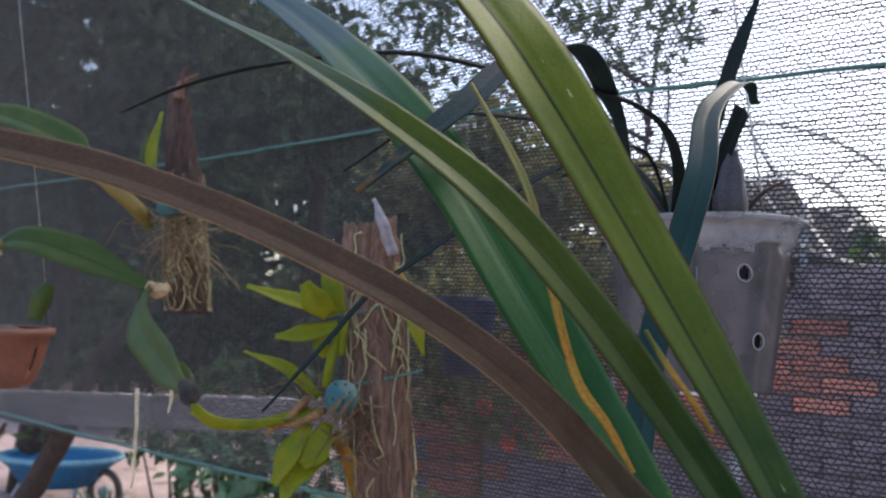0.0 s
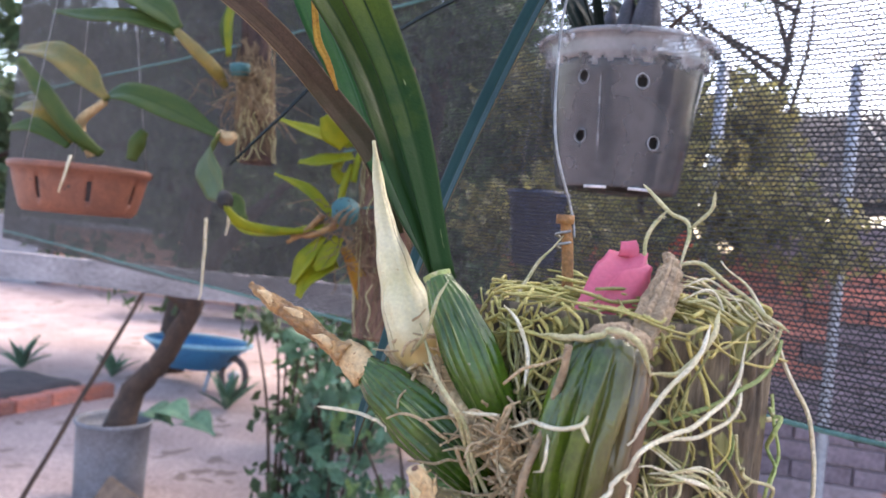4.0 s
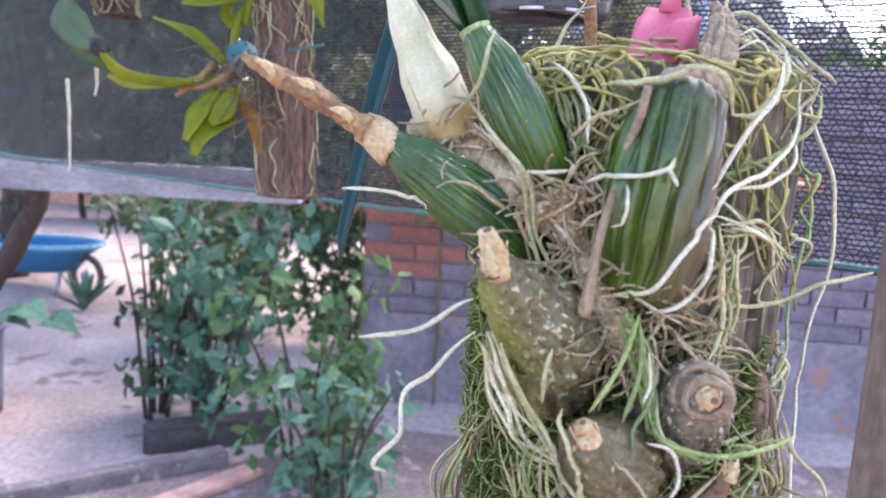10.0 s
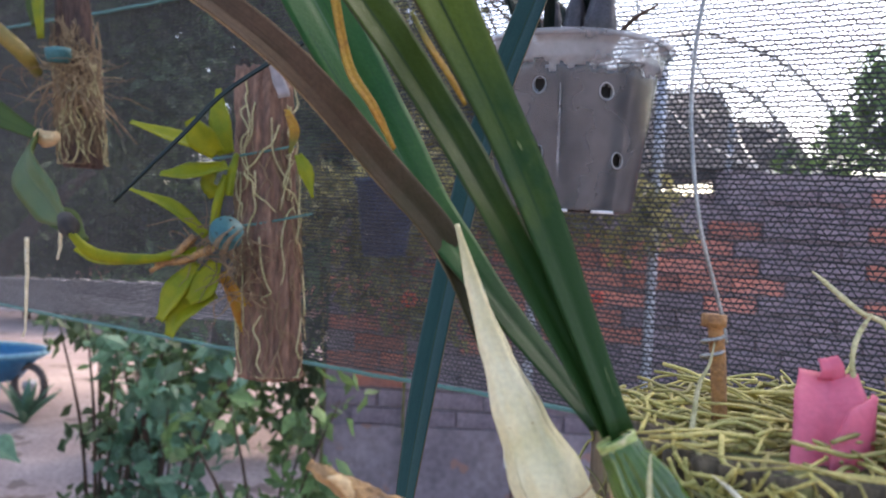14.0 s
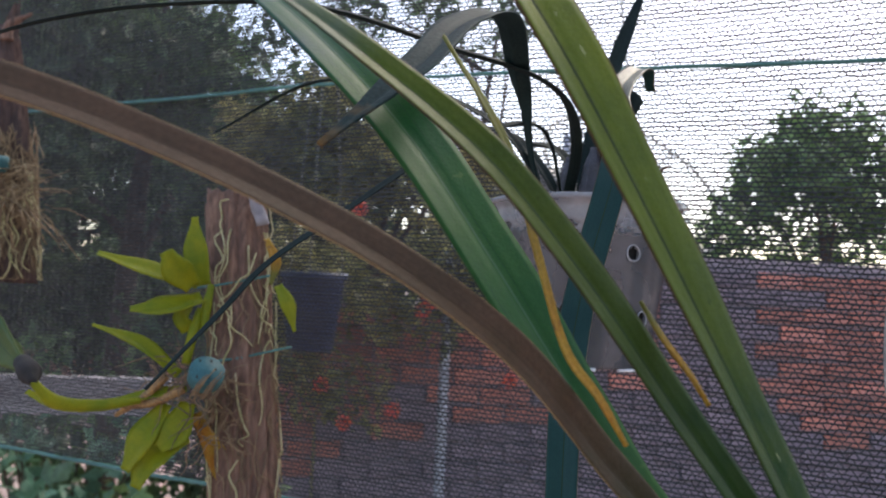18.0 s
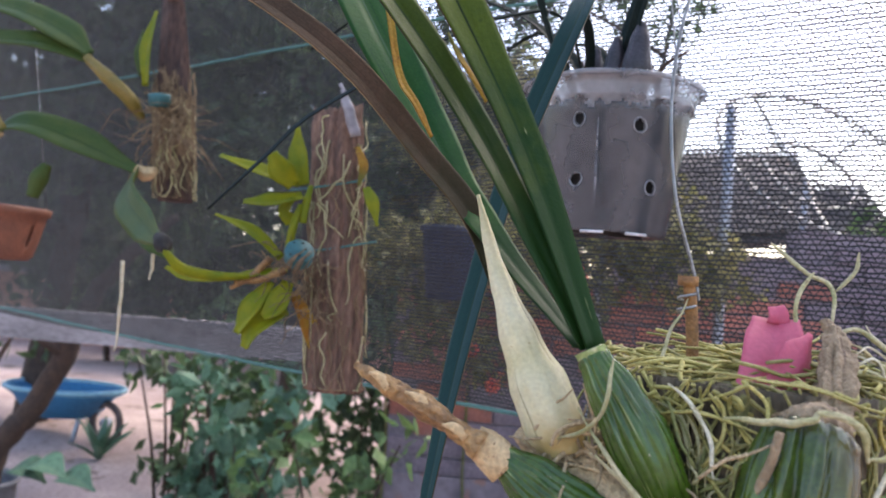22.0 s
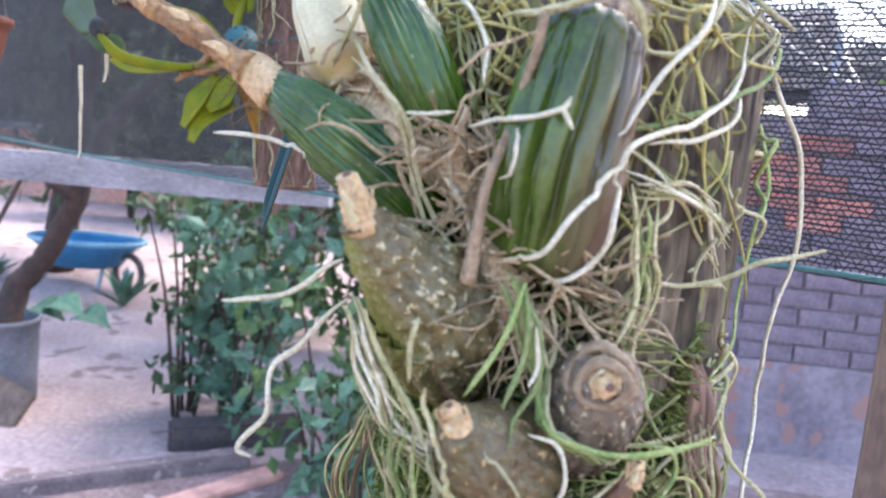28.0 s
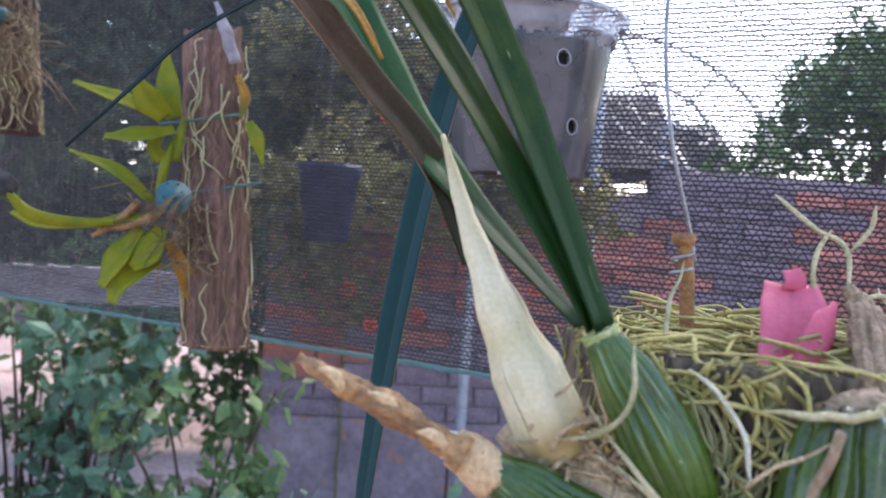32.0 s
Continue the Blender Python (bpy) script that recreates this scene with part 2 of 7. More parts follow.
M_BULB_OLD = mat("bulb_old", (0.135, 0.105, 0.045), (0.185, 0.145, 0.055), 70, 0.42, 0.9, 420, ((0.5, 0.43, 0.24), 420, 0.61), lines=((0.10, 0.07, 0.04), 24, 1.6, 0.6), rib=[(0.27, 0.14, (0.19, 0.19, 0.03))], tip=[(0.95, 1.03, (0.07, 0.04, 0.02))])
M_BULB_DARK = mat("bulb_dark_brown", (0.115, 0.08, 0.035), (0.16, 0.125, 0.05), 70, 0.42, 0.9, 420, ((0.55, 0.38, 0.17), 380, 0.65), lines=((0.08, 0.055, 0.03), 24, 1.6, 0.6))
M_BULB_BROWN = mat("bulb_brown", (0.185, 0.135, 0.085), (0.10, 0.078, 0.05), 80, 0.55, 1.0, 420, ((0.5, 0.42, 0.25), 400, 0.63), lines=((0.09, 0.065, 0.045), 40, 1.4, 0.6))
M_BULB_RED = mat("bulb_reddish", (0.21, 0.105, 0.045), (0.10, 0.055, 0.03), 80, 0.3, 0.8, 420, ((0.05, 0.035, 0.025), 300, 0.66))
M_RHIZOME = mat("rhizome_fibre", (0.52, 0.38, 0.22), (0.34, 0.24, 0.125), 130, 0.85, 1.0, 700, ((0.6, 0.48, 0.28), 320, 0.64), vary=0.3)
M_STUMP = mat("shrivelled_stump", (0.36, 0.255, 0.15), (0.24, 0.16, 0.09), 90, 0.75, 1.0, 500, lines=((0.19, 0.12, 0.075), 16, 1.2, 0.6))
M_HUSK = mat("husk", (0.60, 0.43, 0.23), (0.46, 0.29, 0.13), 110, 0.7, 0.6, 600, ((0.22, 0.11, 0.05), 300, 0.68))
M_CANE = mat("dry_cane", (0.36, 0.20, 0.07), (0.20, 0.10, 0.035), 90, 0.5, 0.8, 500, ((0.5, 0.36, 0.14), 160, 0.70), stretch=(1, 1, 1), fine=0.4)
M_SHEATH = mat("papery_sheath", (0.74, 0.68, 0.45), (0.62, 0.55, 0.30), 45, 0.4, 0.25, 700, ((0.4, 0.27, 0.12), 190, 0.745), 0.2, lines=((0.25, 0.2, 0.1), 30, 0.9, 0.67), fine=0.08, tip=[(0.22, 0.06, (0.56, 0.40, 0.16))])
M_ROOT = mat("root", (0.50, 0.43, 0.24), (0.33, 0.31, 0.13), 120, 0.6, 0.5, 900, ((0.3, 0.23, 0.12), 200, 0.68), vary=0.2)
M_ROOT_WHITE = mat("root_white", (0.66, 0.60, 0.44), (0.54, 0.47, 0.29), 120, 0.6, 0.5, 900, ((0.36, 0.29, 0.17), 180, 0.66))
M_ROOT_GREEN = mat("root_green", (0.17, 0.24, 0.06), (0.27, 0.30, 0.10), 100, 0.6, 0.4, 900, ((0.42, 0.38, 0.2), 180, 0.66), vary=0.3)
M_ROOT_MAT = mat("root_mat", (0.28, 0.26, 0.09), (0.17, 0.175, 0.05), 60, 0.7, 0.3, 900, vary=0.45)
M_ROOT_STRAW = mat("root_straw", (0.43, 0.35, 0.11), (0.25, 0.225, 0.06), 60, 0.6, 0.3, 900, vary=0.4)
M_ROOT_DIM = mat("root_dim", (0.22, 0.145, 0.075), (0.13, 0.085, 0.045), 60, 0.75, 0.3, 900, vary=0.3)
M_ROOT_TAN = mat("root_tan", (0.34, 0.25, 0.135), (0.24, 0.165, 0.085), 60, 0.75, 0.3, 900, vary=0.3)
M_MOSS = mat("moss", (0.10, 0.165, 0.018), (0.17, 0.18, 0.035), 70, 0.85, 0.6, 500, vary=0.4)
M_LOG = mat("weathered_wood", (0.155, 0.115, 0.07), (0.055, 0.04, 0.026), 90, 0.9, 1.0, 260, ((0.20, 0.19, 0.07), 90, 0.60), stretch=(1, 1, 0.3), fine=0.55)
M_LOG_WARM = mat("warm_bark", (0.21, 0.115, 0.075), (0.11, 0.06, 0.042), 90, 0.85, 1.0, 260, stretch=(1, 1, 0.2), fine=0.4)
M_BARK = mat("tree_bark", (0.075, 0.045, 0.032), (0.045, 0.03, 0.024), 20, 0.9, 0.8, 120)
M_BARK_RED = mat("dark_red_bark", (0.10, 0.056, 0.042), (0.055, 0.035, 0.03), 60, 0.9, 1.0, 200, stretch=(1, 1, 0.3), fine=0.4)
M_POST = mat("post_wood", (0.22, 0.15, 0.105), (0.13, 0.088, 0.065), 28, 0.85, 0.6, 160, stretch=(1, 1, 0.5))
M_PLANK = mat("grey_plank", (0.35, 0.33, 0.345), (0.23, 0.215, 0.225), 14, 0.85, 0.5, 150, stretch=(0.3, 1, 1))
M_BOARD = mat("old_board", (0.22, 0.175, 0.17), (0.13, 0.10, 0.10), 14, 0.9, 0.7, 150, ((0.34, 0.27, 0.25), 30, 0.62), stretch=(0.3, 1, 1))
# brown soil, with the shade of the shade-house roof put into its colour
M_SOIL = mat("shade_toned_soil", (0.27, 0.195, 0.18), (0.17, 0.12, 0.11), 3.5, 0.95, 0.9, 60, ((0.36, 0.28, 0.26), 11, 0.60), fine=0.35)
M_RIBBON = mat("pink_ribbon", (0.72, 0.16, 0.23), (0.66, 0.13, 0.2), 60, 0.5, 0.15, 600, None, 0.3, fine=0.05)
M_PEG = mat("rusty_peg", (0.32, 0.15, 0.045), (0.19, 0.085, 0.03), 200, 0.7, 0.5, 700)
M_WIRE = mat("galvanised_wire", (0.32, 0.32, 0.31), (0.2, 0.2, 0.2), 90, 0.45, 0.2, 900, metal=0.7)
M_NET = mat("net_strand", (0.040, 0.043, 0.045), (0.058, 0.060, 0.062), 30, 0.7, 0.0, 300, spec=0.15)
M_CABLE = mat("green_cord", (0.065, 0.18, 0.16), (0.05, 0.14, 0.125), 60, 0.6, 0.2, 600)
M_TEAL = mat("teal_plastic", (0.022, 0.115, 0.12), (0.016, 0.085, 0.09), 60, 0.6, 0.2, 600)
M_TERRA = mat("terracotta_plastic", (0.24, 0.088, 0.05), (0.17, 0.065, 0.04), 40, 0.55, 0.15, 500, ((0.09, 0.05, 0.04), 60, 0.68))
# near black: shade in pot holes and cap pinholes, also a blackened leaf tip
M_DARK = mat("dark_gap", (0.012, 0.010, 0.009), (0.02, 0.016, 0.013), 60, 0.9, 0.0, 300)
M_YLEAF = mat("yellow_green_leaf", (0.30, 0.30, 0.012), (0.19, 0.24, 0.015), 40, 0.5, 0.12, 700, None, 0.35, spec=0.25, fine=0.1)
M_CATT = mat("cane_leaf", (0.045, 0.082, 0.018), (0.070, 0.098, 0.022), 30, 0.5, 0.12, 700, None, 0.15, spec=0.2, fine=0.1, rib=[(0.03, 0.008, (0.03, 0.06, 0.012))])
M_CATT_YEL = mat("cane_leaf_yellow", (0.25, 0.17, 0.03), (0.15, 0.14, 0.03), 30, 0.45, 0.12, 700, None, 0.2)
M_SAND = mat("sandy_soil", (0.45, 0.345, 0.32), (0.31, 0.228, 0.212), 1.8, 0.95, 0.8, 45, ((0.22, 0.16, 0.14), 5, 0.62))
M_BRICK = mat("red_brick", (0.50, 0.17, 0.115), (0.34, 0.155, 0.13), 9, 0.9, 0.5, 60, vary=0.3)
M_BRICK_DARK = mat("lilac_grey_brick", (0.23, 0.18, 0.205), (0.17, 0.13, 0.155), 9, 0.9, 0.5, 60, vary=0.12)
M_MORTAR = mat("mortar", (0.25, 0.205, 0.225), (0.19, 0.155, 0.175), 9, 0.95, 0.5, 60)
M_DADO = mat("lilac_render", (0.30, 0.24, 0.26), (0.20, 0.16, 0.18), 5, 0.95, 0.4, 40, ((0.34, 0.19, 0.16), 9, 0.60))
M_BLOSSOM = mat("orange_blossom", (0.75, 0.16, 0.06), (0.6, 0.1, 0.09), 40, 0.6, 0.1, 200, None, 0.4)
M_PALE_LEAF = mat("pale_bluish_leaf", (0.36, 0.5, 0.45), (0.22, 0.38, 0.33), 12, 0.5, 0.1, 200, None, 0.3)
M_ROOF = mat("grey_roof_tile", (0.125, 0.115, 0.12), (0.085, 0.078, 0.08), 6, 0.85, 0.4, 50, vary=0.2)
M_FOL_DARK = mat("foliage_dark", (0.045, 0.085, 0.040), (0.090, 0.135, 0.058), 3, 0.6, 0.0, 60, None, 0.35, vary=0.45)
M_FOL = mat("foliage", (0.085, 0.16, 0.055), (0.12, 0.19, 0.065), 3, 0.6, 0.0, 60, None, 0.3, vary=0.35)
M_FOL_OLIVE = mat("foliage_olive", (0.24, 0.21, 0.085), (0.15, 0.16, 0.06), 3, 0.65, 0.0, 60, None, 0.45, vary=0.35)
M_FOL_TEAL = mat("foliage_bluish", (0.07, 0.16, 0.10), (0.11, 0.21, 0.13), 3, 0.55, 0.0, 60, None, 0.25, vary=0.35)
M_BUCKET = mat("grey_bucket", (0.19, 0.20, 0.23), (0.13, 0.135, 0.155), 9, 0.6, 0.2, 90)
M_TRAY = mat("blue_plastic", (0.035, 0.20, 0.38), (0.03, 0.16, 0.32), 6, 0.5, 0.1, 60)
M_TRAY_RIM = mat("pale_blue_rim", (0.22, 0.42, 0.5), (0.16, 0.34, 0.44), 6, 0.5, 0.1, 60)
M_NAVY = mat("navy_plastic", (0.02, 0.035, 0.085), (0.015, 0.025, 0.06), 9, 0.5, 0.1, 60)
M_PIPE = mat("galvanised_pipe", (0.36, 0.38, 0.42), (0.28, 0.3, 0.33), 20, 0.5, 0.1, 90, metal=0.3)
M_WALLPINK = mat("pink_render_wall", (0.62, 0.30, 0.22), (0.52, 0.33, 0.27), 1.2, 0.9, 0.3, 20)
M_WHITE = mat("white_card", (0.75, 0.75, 0.74), (0.68, 0.68, 0.68), 20, 0.6, 0.0, 90)
M_BLOCK = mat("dark_block", (0.09, 0.07, 0.065), (0.06, 0.05, 0.05), 12, 0.9, 0.5, 60)


def glass_pot_material(name, dark, pale, lo, hi):
    m = bpy.data.materials.new(name)
    m.use_nodes = True
    nt = m.node_tree
    n, l = nt.nodes, nt.links
    bs, out = n["Principled BSDF"], n["Material Output"]
    tc = n.new("ShaderNodeTexCoord")
    ns = n.new("ShaderNodeTexNoise")
    ns.inputs["Scale"].default_value, ns.inputs["Detail"].default_value = 34, 6
    l.new(tc.outputs["Object"], ns.inputs["Vector"])
    rp = n.new("ShaderNodeValToRGB")
    rp.color_ramp.elements[0].color, rp.color_ramp.elements[1].color = (*dark, 1), (*pale, 1)
    l.new(ns.outputs["Fac"], rp.inputs["Fac"])
    l.new(rp.outputs["Color"], bs.inputs["Base Color"])
    bs.inputs["Roughness"].default_value = 0.12
    tp = n.new("ShaderNodeBsdfTransparent")
    tp.inputs["Color"].default_value = (0.85, 0.87, 0.9, 1)
    mr = n.new("ShaderNodeMapRange")
    mr.inputs["From Min"].default_value, mr.inputs["From Max"].default_value = 0.35, 0.65
    mr.inputs["To Min"].default_value, mr.inputs["To Max"].default_value = lo, hi
    l.new(ns.outputs["Fac"], mr.inputs["Value"])
    ms = n.new("ShaderNodeMixShader")
    l.new(mr.outputs["Result"], ms.inputs["Fac"])
    l.new(tp.outputs["BSDF"], ms.inputs[1])
    l.new(bs.outputs["BSDF"], ms.inputs[2])
    l.new(ms.outputs["Shader"], out.inputs["Surface"])
    return m


M_CLEAR = glass_pot_material("clear_plastic", (0.065, 0.068, 0.073), (0.15, 0.15, 0.155), 0.62, 0.82)
M_CLOUDY = glass_pot_material("cloudy_plastic", (0.24, 0.25, 0.26), (0.46, 0.46, 0.47), 0.35, 0.75)


# ---- builders ----
def thing(name, at, label, category, group="", kind=""):
    ob = new(name)
    ob.location = at
    ob.empty_display_size = 0.02
    return tagged(ob, label, category, group, kind)


def mesh_of(bm, name, material, smooth=True):
    me = bpy.data.meshes.new(name)
    bmesh.ops.recalc_face_normals(bm, faces=bm.faces)
    bm.to_mesh(me)
    bm.free()
    if smooth:
        me.polygons.foreach_set("use_smooth", [True] * len(me.polygons))
    me.materials.append(material)
    return me


def place_of(parent):
    p = Vector((0, 0, 0))
    while parent is not None:
        p += parent.location
        parent = parent.parent
    return p


def part(name, bm, material, parent, label="", smooth=True, kind=""):
    """One mesh object, given in world coordinates, under a thing or a part."""
    ob = new(name, mesh_of(bm, name, material, smooth))
    if parent is not None:
        ob.parent = parent
        if parent.type == "EMPTY":
            ob.matrix_parent_inverse = Matrix.Translation(-parent.location)
    return tagged(ob, label, "", "", kind)


def single(name, bm, material, label, category, kind="", smooth=True, group=""):
    return tagged(new(name, mesh_of(bm, name, material, smooth)), label, category, group, kind)


def spline(pts, n):
    """Catmull-Rom through the points, n samples with their parameter 0..1."""
    p = [Vector(q) for q in pts]
    if len(p) == 2:
        return [p[0].lerp(p[1], i / (n - 1)) for i in range(n)]
    p = [p[0] * 2 - p[1]] + p + [p[-1] * 2 - p[-2]]
    out = []
    for i in range(n):
        u = i / (n - 1) * (len(p) - 3)
        k = min(int(u), len(p) - 4)
        f = u - k
        a, b, c, d = p[k : k + 4]
        out.append(0.5 * ((2 * b) + (c - a) * f + (2 * a - 5 * b + 4 * c - d) * f * f + (3 * b - a - 3 * c + d) * f**3))
    return out


def along(vals, u):
    """Smooth interpolation of evenly spaced values at u in 0..1."""
    x = u * (len(vals) - 1)
    k = min(int(x), len(vals) - 2)
    f = x - k
    f = f * f * (3 - 2 * f)
    return vals[k] * (1 - f) + vals[k + 1] * f


def sweep(bm, pts, radii, seg=8, n=24, wob=0.0, flat=1.0, rnd=random):
    """A tube along a smooth curve; radii evenly spaced along it."""
    c = spline(pts, n)
    if wob:
        c = [q + Vector((noise.noise(q * 70 + Vector((9, 0, 0))), noise.noise(q * 70 + Vector((0, 7, 0))), noise.noise(q * 70))) * wob for q in c]
    tan = [(c[min(i + 1, n - 1)] - c[max(i - 1, 0)]).normalized() for i in range(n)]
    nor = tan[0].orthogonal().normalized()
    rings = []
    for i in range(n):
        nor = (nor - tan[i] * nor.dot(tan[i])).normalized()
        bi = tan[i].cross(nor)
        r = along(radii, i / (n - 1)) if len(radii) > 1 else radii[0]
        rings.append([bm.verts.new(c[i] + (nor * math.cos(2 * math.pi * k / seg) + bi * math.sin(2 * math.pi * k / seg) * flat) * r) for k in range(seg)])
    for a, b in zip(rings, rings[1:]):
        for k in range(seg):
            bm.faces.new((a[k], a[(k + 1) % seg], b[(k + 1) % seg], b[k]))
    bm.faces.new(rings[0][::-1])
    bm.faces.new(rings[-1])
    return bm


def tube(pts, radii, seg=8, n=24, wob=0.0, flat=1.0):
    return sweep(bmesh.new(), pts, radii, seg, n, wob, flat)


def blade(pts, widths, face, fold=0.3, n=30, thick=0.0009, cols=10, curl=0.0, bm=None):
    """A strap leaf along a curve. face: the way its upper side looks (one, or several along it); fold: depth of the V."""
    bm = bm or bmesh.new()
    c = spline(pts, n)
    faces = face if isinstance(face[0], (tuple, list)) else [face, face]
    top, bot = [], []
    for i in range(n):
        u = i / (n - 1)
        t = (c[min(i + 1, n - 1)] - c[max(i - 1, 0)]).normalized()
        f = Vector([along([q[a] for q in faces], u) for a in range(3)])
        side = t.cross(f).normalized()
        up = side.cross(t).normalized()
        w = along(widths, u) / 2
        ra, rb = [], []
        for k in range(cols + 1):
            x = 2 * k / cols - 1
            ed = fold * abs(x) * w - curl * w * x * x - 0.06 * w * math.exp(-((abs(x) - 0.0) / 0.12) ** 2)
            ed += 0.03 * w * noise.noise(Vector((x * 3, u * 14, c[0].x * 50)))
            p = c[i] + side * (x * w * (1 + 0.02 * noise.noise(Vector((u * 20, x, c[0].z * 30))))) + up * ed
            th = thick * (1.6 - abs(x))
            ra.append(bm.verts.new(p + up * th / 2))
            rb.append(bm.verts.new(p - up * th / 2))
        top.append(ra)
        bot.append(rb)
    uv = bm.loops.layers.uv.verify()
    pos = {}
    for i in range(n):
        for k in range(cols + 1):
            pos[top[i][k]] = pos[bot[i][k]] = (k / cols, i / (n - 1))
    for i in range(n - 1):
        for k in range(cols):
            bm.faces.new((top[i][k], top[i][k + 1], top[i + 1][k + 1], top[i + 1][k]))
            bm.faces.new((bot[i][k + 1], bot[i][k], bot[i + 1][k], bot[i + 1][k + 1]))
        bm.faces.new((top[i][0], top[i + 1][0], bot[i + 1][0], bot[i][0]))
        bm.faces.new((top[i + 1][cols], top[i][cols], bot[i][cols], bot[i + 1][cols]))
    for e in (0, n - 1):
        for k in range(cols):
            bm.faces.new((top[e][k], top[e][k + 1], bot[e][k + 1], bot[e][k]))
    for f in bm.faces:
        for lp in f.loops:
            if lp.vert in pos:
                lp[uv].uv = pos[lp.vert]
    return bm


def bulb(pts, radii, ribs=0, depth=0.0, seg=48, n=40, rough=0.0, wav=0.0, seed=0.0, flat=1.0):
    """A swollen stem along a curve with lengthwise ribs and an uneven skin."""
    bm = bmesh.new()
    c = spline(pts, n)
    tan = [(c[min(i + 1, n - 1)] - c[max(i - 1, 0)]).normalized() for i in range(n)]
    nor = Vector((1, 0.05, 0.02))
    rings = []
    for i in range(n):
        nor = (nor - tan[i] * nor.dot(tan[i])).normalized()
        bi = tan[i].cross(nor)
        u = i / (n - 1)
        r0 = along(radii, u)
        ring = []
        for k in range(seg):
            a = 2 * math.pi * k / seg
            d = nor * math.cos(a) + bi * math.sin(a) * flat
            rib = 0.0
            if ribs:
                ca, sa = math.cos(a), math.sin(a)
                ph = ribs * a + 3.2 * noise.noise(Vector((ca * 1.4, sa * 1.4, u * 1.6 + seed)))
                keep = min(1.0, max(0.15, 0.62 + 1.1 * noise.noise(Vector((ca * 2.6, sa * 2.6, u * 2.4 + seed * 3)))))
                lobe = abs(math.sin(ph / 2)) ** 0.75 - 0.75
                fold = 0.28 * noise.noise(Vector((ca * 7, sa * 7, u * 3.5 + seed))) + 0.2 * noise.noise(Vector((ca * 15, sa * 15, u * 6 + seed)))
                rib = depth * (lobe * keep + fold) * math.sin(math.pi * min(1, max(0, u * 0.9 + 0.1)))
            q = c[i] + d * r0
            rr = r0 * (1 + rib + wav * noise.noise(q * 60 + Vector((seed, 0, 0)))) + rough * noise.noise(q * 400)
            ring.append(bm.verts.new(c[i] + d * rr))
        rings.append(ring)
    uv = bm.loops.layers.uv.verify()
    for j, (a, b) in enumerate(zip(rings, rings[1:])):
        for k in range(seg):
            f = bm.faces.new((a[k], a[(k + 1) % seg], b[(k + 1) % seg], b[k]))
            for lp, w in zip(f.loops, ((k, j), (k + 1, j), (k + 1, j + 1), (k, j + 1))):
                lp[uv].uv = (w[0] / seg, w[1] / (n - 1))
    bm.faces.new(rings[0][::-1])
    bm.faces.new(rings[-1])
    return bm


def box(bm, lo, hi, bev=0.0, m=None):
    v = [bm.verts.new((x, y, z)) for x in (lo[0], hi[0]) for y in (lo[1], hi[1]) for z in (lo[2], hi[2])]
    f = [(0, 1, 3, 2), (4, 6, 7, 5), (0, 4, 5, 1), (2, 3, 7, 6), (0, 2, 6, 4), (1, 5, 7, 3)]
    fs = [bm.faces.new([v[i] for i in q]) for q in f]
    if bev:
        g = bmesh.ops.bevel(bm, geom=list({e for q in fs for e in q.edges}), offset=bev, segments=2, affect="EDGES")
        v = list({w for q in g["faces"] for w in q.verts} | {w for w in v if w.is_valid})
    if m is not None:
        bmesh.ops.transform(bm, matrix=m, verts=[w for w in v if w.is_valid])
    return bm


def ring_wall(bm, centre, prof, seg=48, uneven=0.0):
    """Surface of revolution about the vertical through centre, from (radius, height) rows."""
    rows = []
    for r, h in prof:
        rows.append([bm.verts.new((centre[0] + r * math.cos(2 * math.pi * k / seg), centre[1] + r * math.sin(2 * math.pi * k / seg),
                                   centre[2] + h + uneven * noise.noise(Vector((math.cos(2 * math.pi * k / seg) * 3, math.sin(2 * math.pi * k / seg) * 3, h))))) for k in range(seg)])
    for a, b in zip(rows, rows[1:]):
        for k in range(seg):
            bm.faces.new((a[k], a[(k + 1) % seg], b[(k + 1) % seg], b[k]))
    return bm


def leaf_cloud(name, centres, count, size, material, parent=None, seed=1, droop=0.3, long=1.8, label=""):
    """Many small pointed leaves scattered in lumpy clumps: centres of (x, y, z, radius)."""
    rnd = np.random.default_rng(seed)
    c = np.array(centres, float)
    w = c[:, 3] ** 2
    idx = rnd.choice(len(c), count, p=w / w.sum())
    d = rnd.normal(size=(count, 3))
    d /= np.linalg.norm(d, axis=1)[:, None]
    rad = c[idx, 3] * (0.35 + 0.65 * rnd.random(count) ** 0.5)
    # clumps: pull towards a few hubs
    p = c[idx, :3] + d * rad[:, None] + 0.25 * c[idx, 3][:, None] * np.sin(7 * d[:, [1, 2, 0]] + idx[:, None])
    ax = rnd.normal(size=(count, 3)) + np.array([0, 0, -droop])
    ax /= np.linalg.norm(ax, axis=1)[:, None]
    sd = np.cross(ax, rnd.normal(size=(count, 3)))
    sd /= np.linalg.norm(sd, axis=1)[:, None]
    s = size * (0.5 + rnd.random(count))[:, None]
    nn = np.cross(ax, sd)
    v = np.stack([p, p + ax * s * long * 0.45 + sd * s * 0.42 + nn * s * 0.1, p + ax * s * long, p + ax * s * long * 0.45 - sd * s * 0.42 + nn * s * 0.1], 1).reshape(-1, 3)
    me = bpy.data.meshes.new(name)
    me.from_pydata(v.tolist(), [], np.arange(count * 4).reshape(-1, 4).tolist())
    me.materials.append(material)
    ob = new(name, me)
    if parent is not None:
        ob.parent = parent
        ob.matrix_parent_inverse = Matrix.Translation(-parent.location)
    return tagged(ob, label)


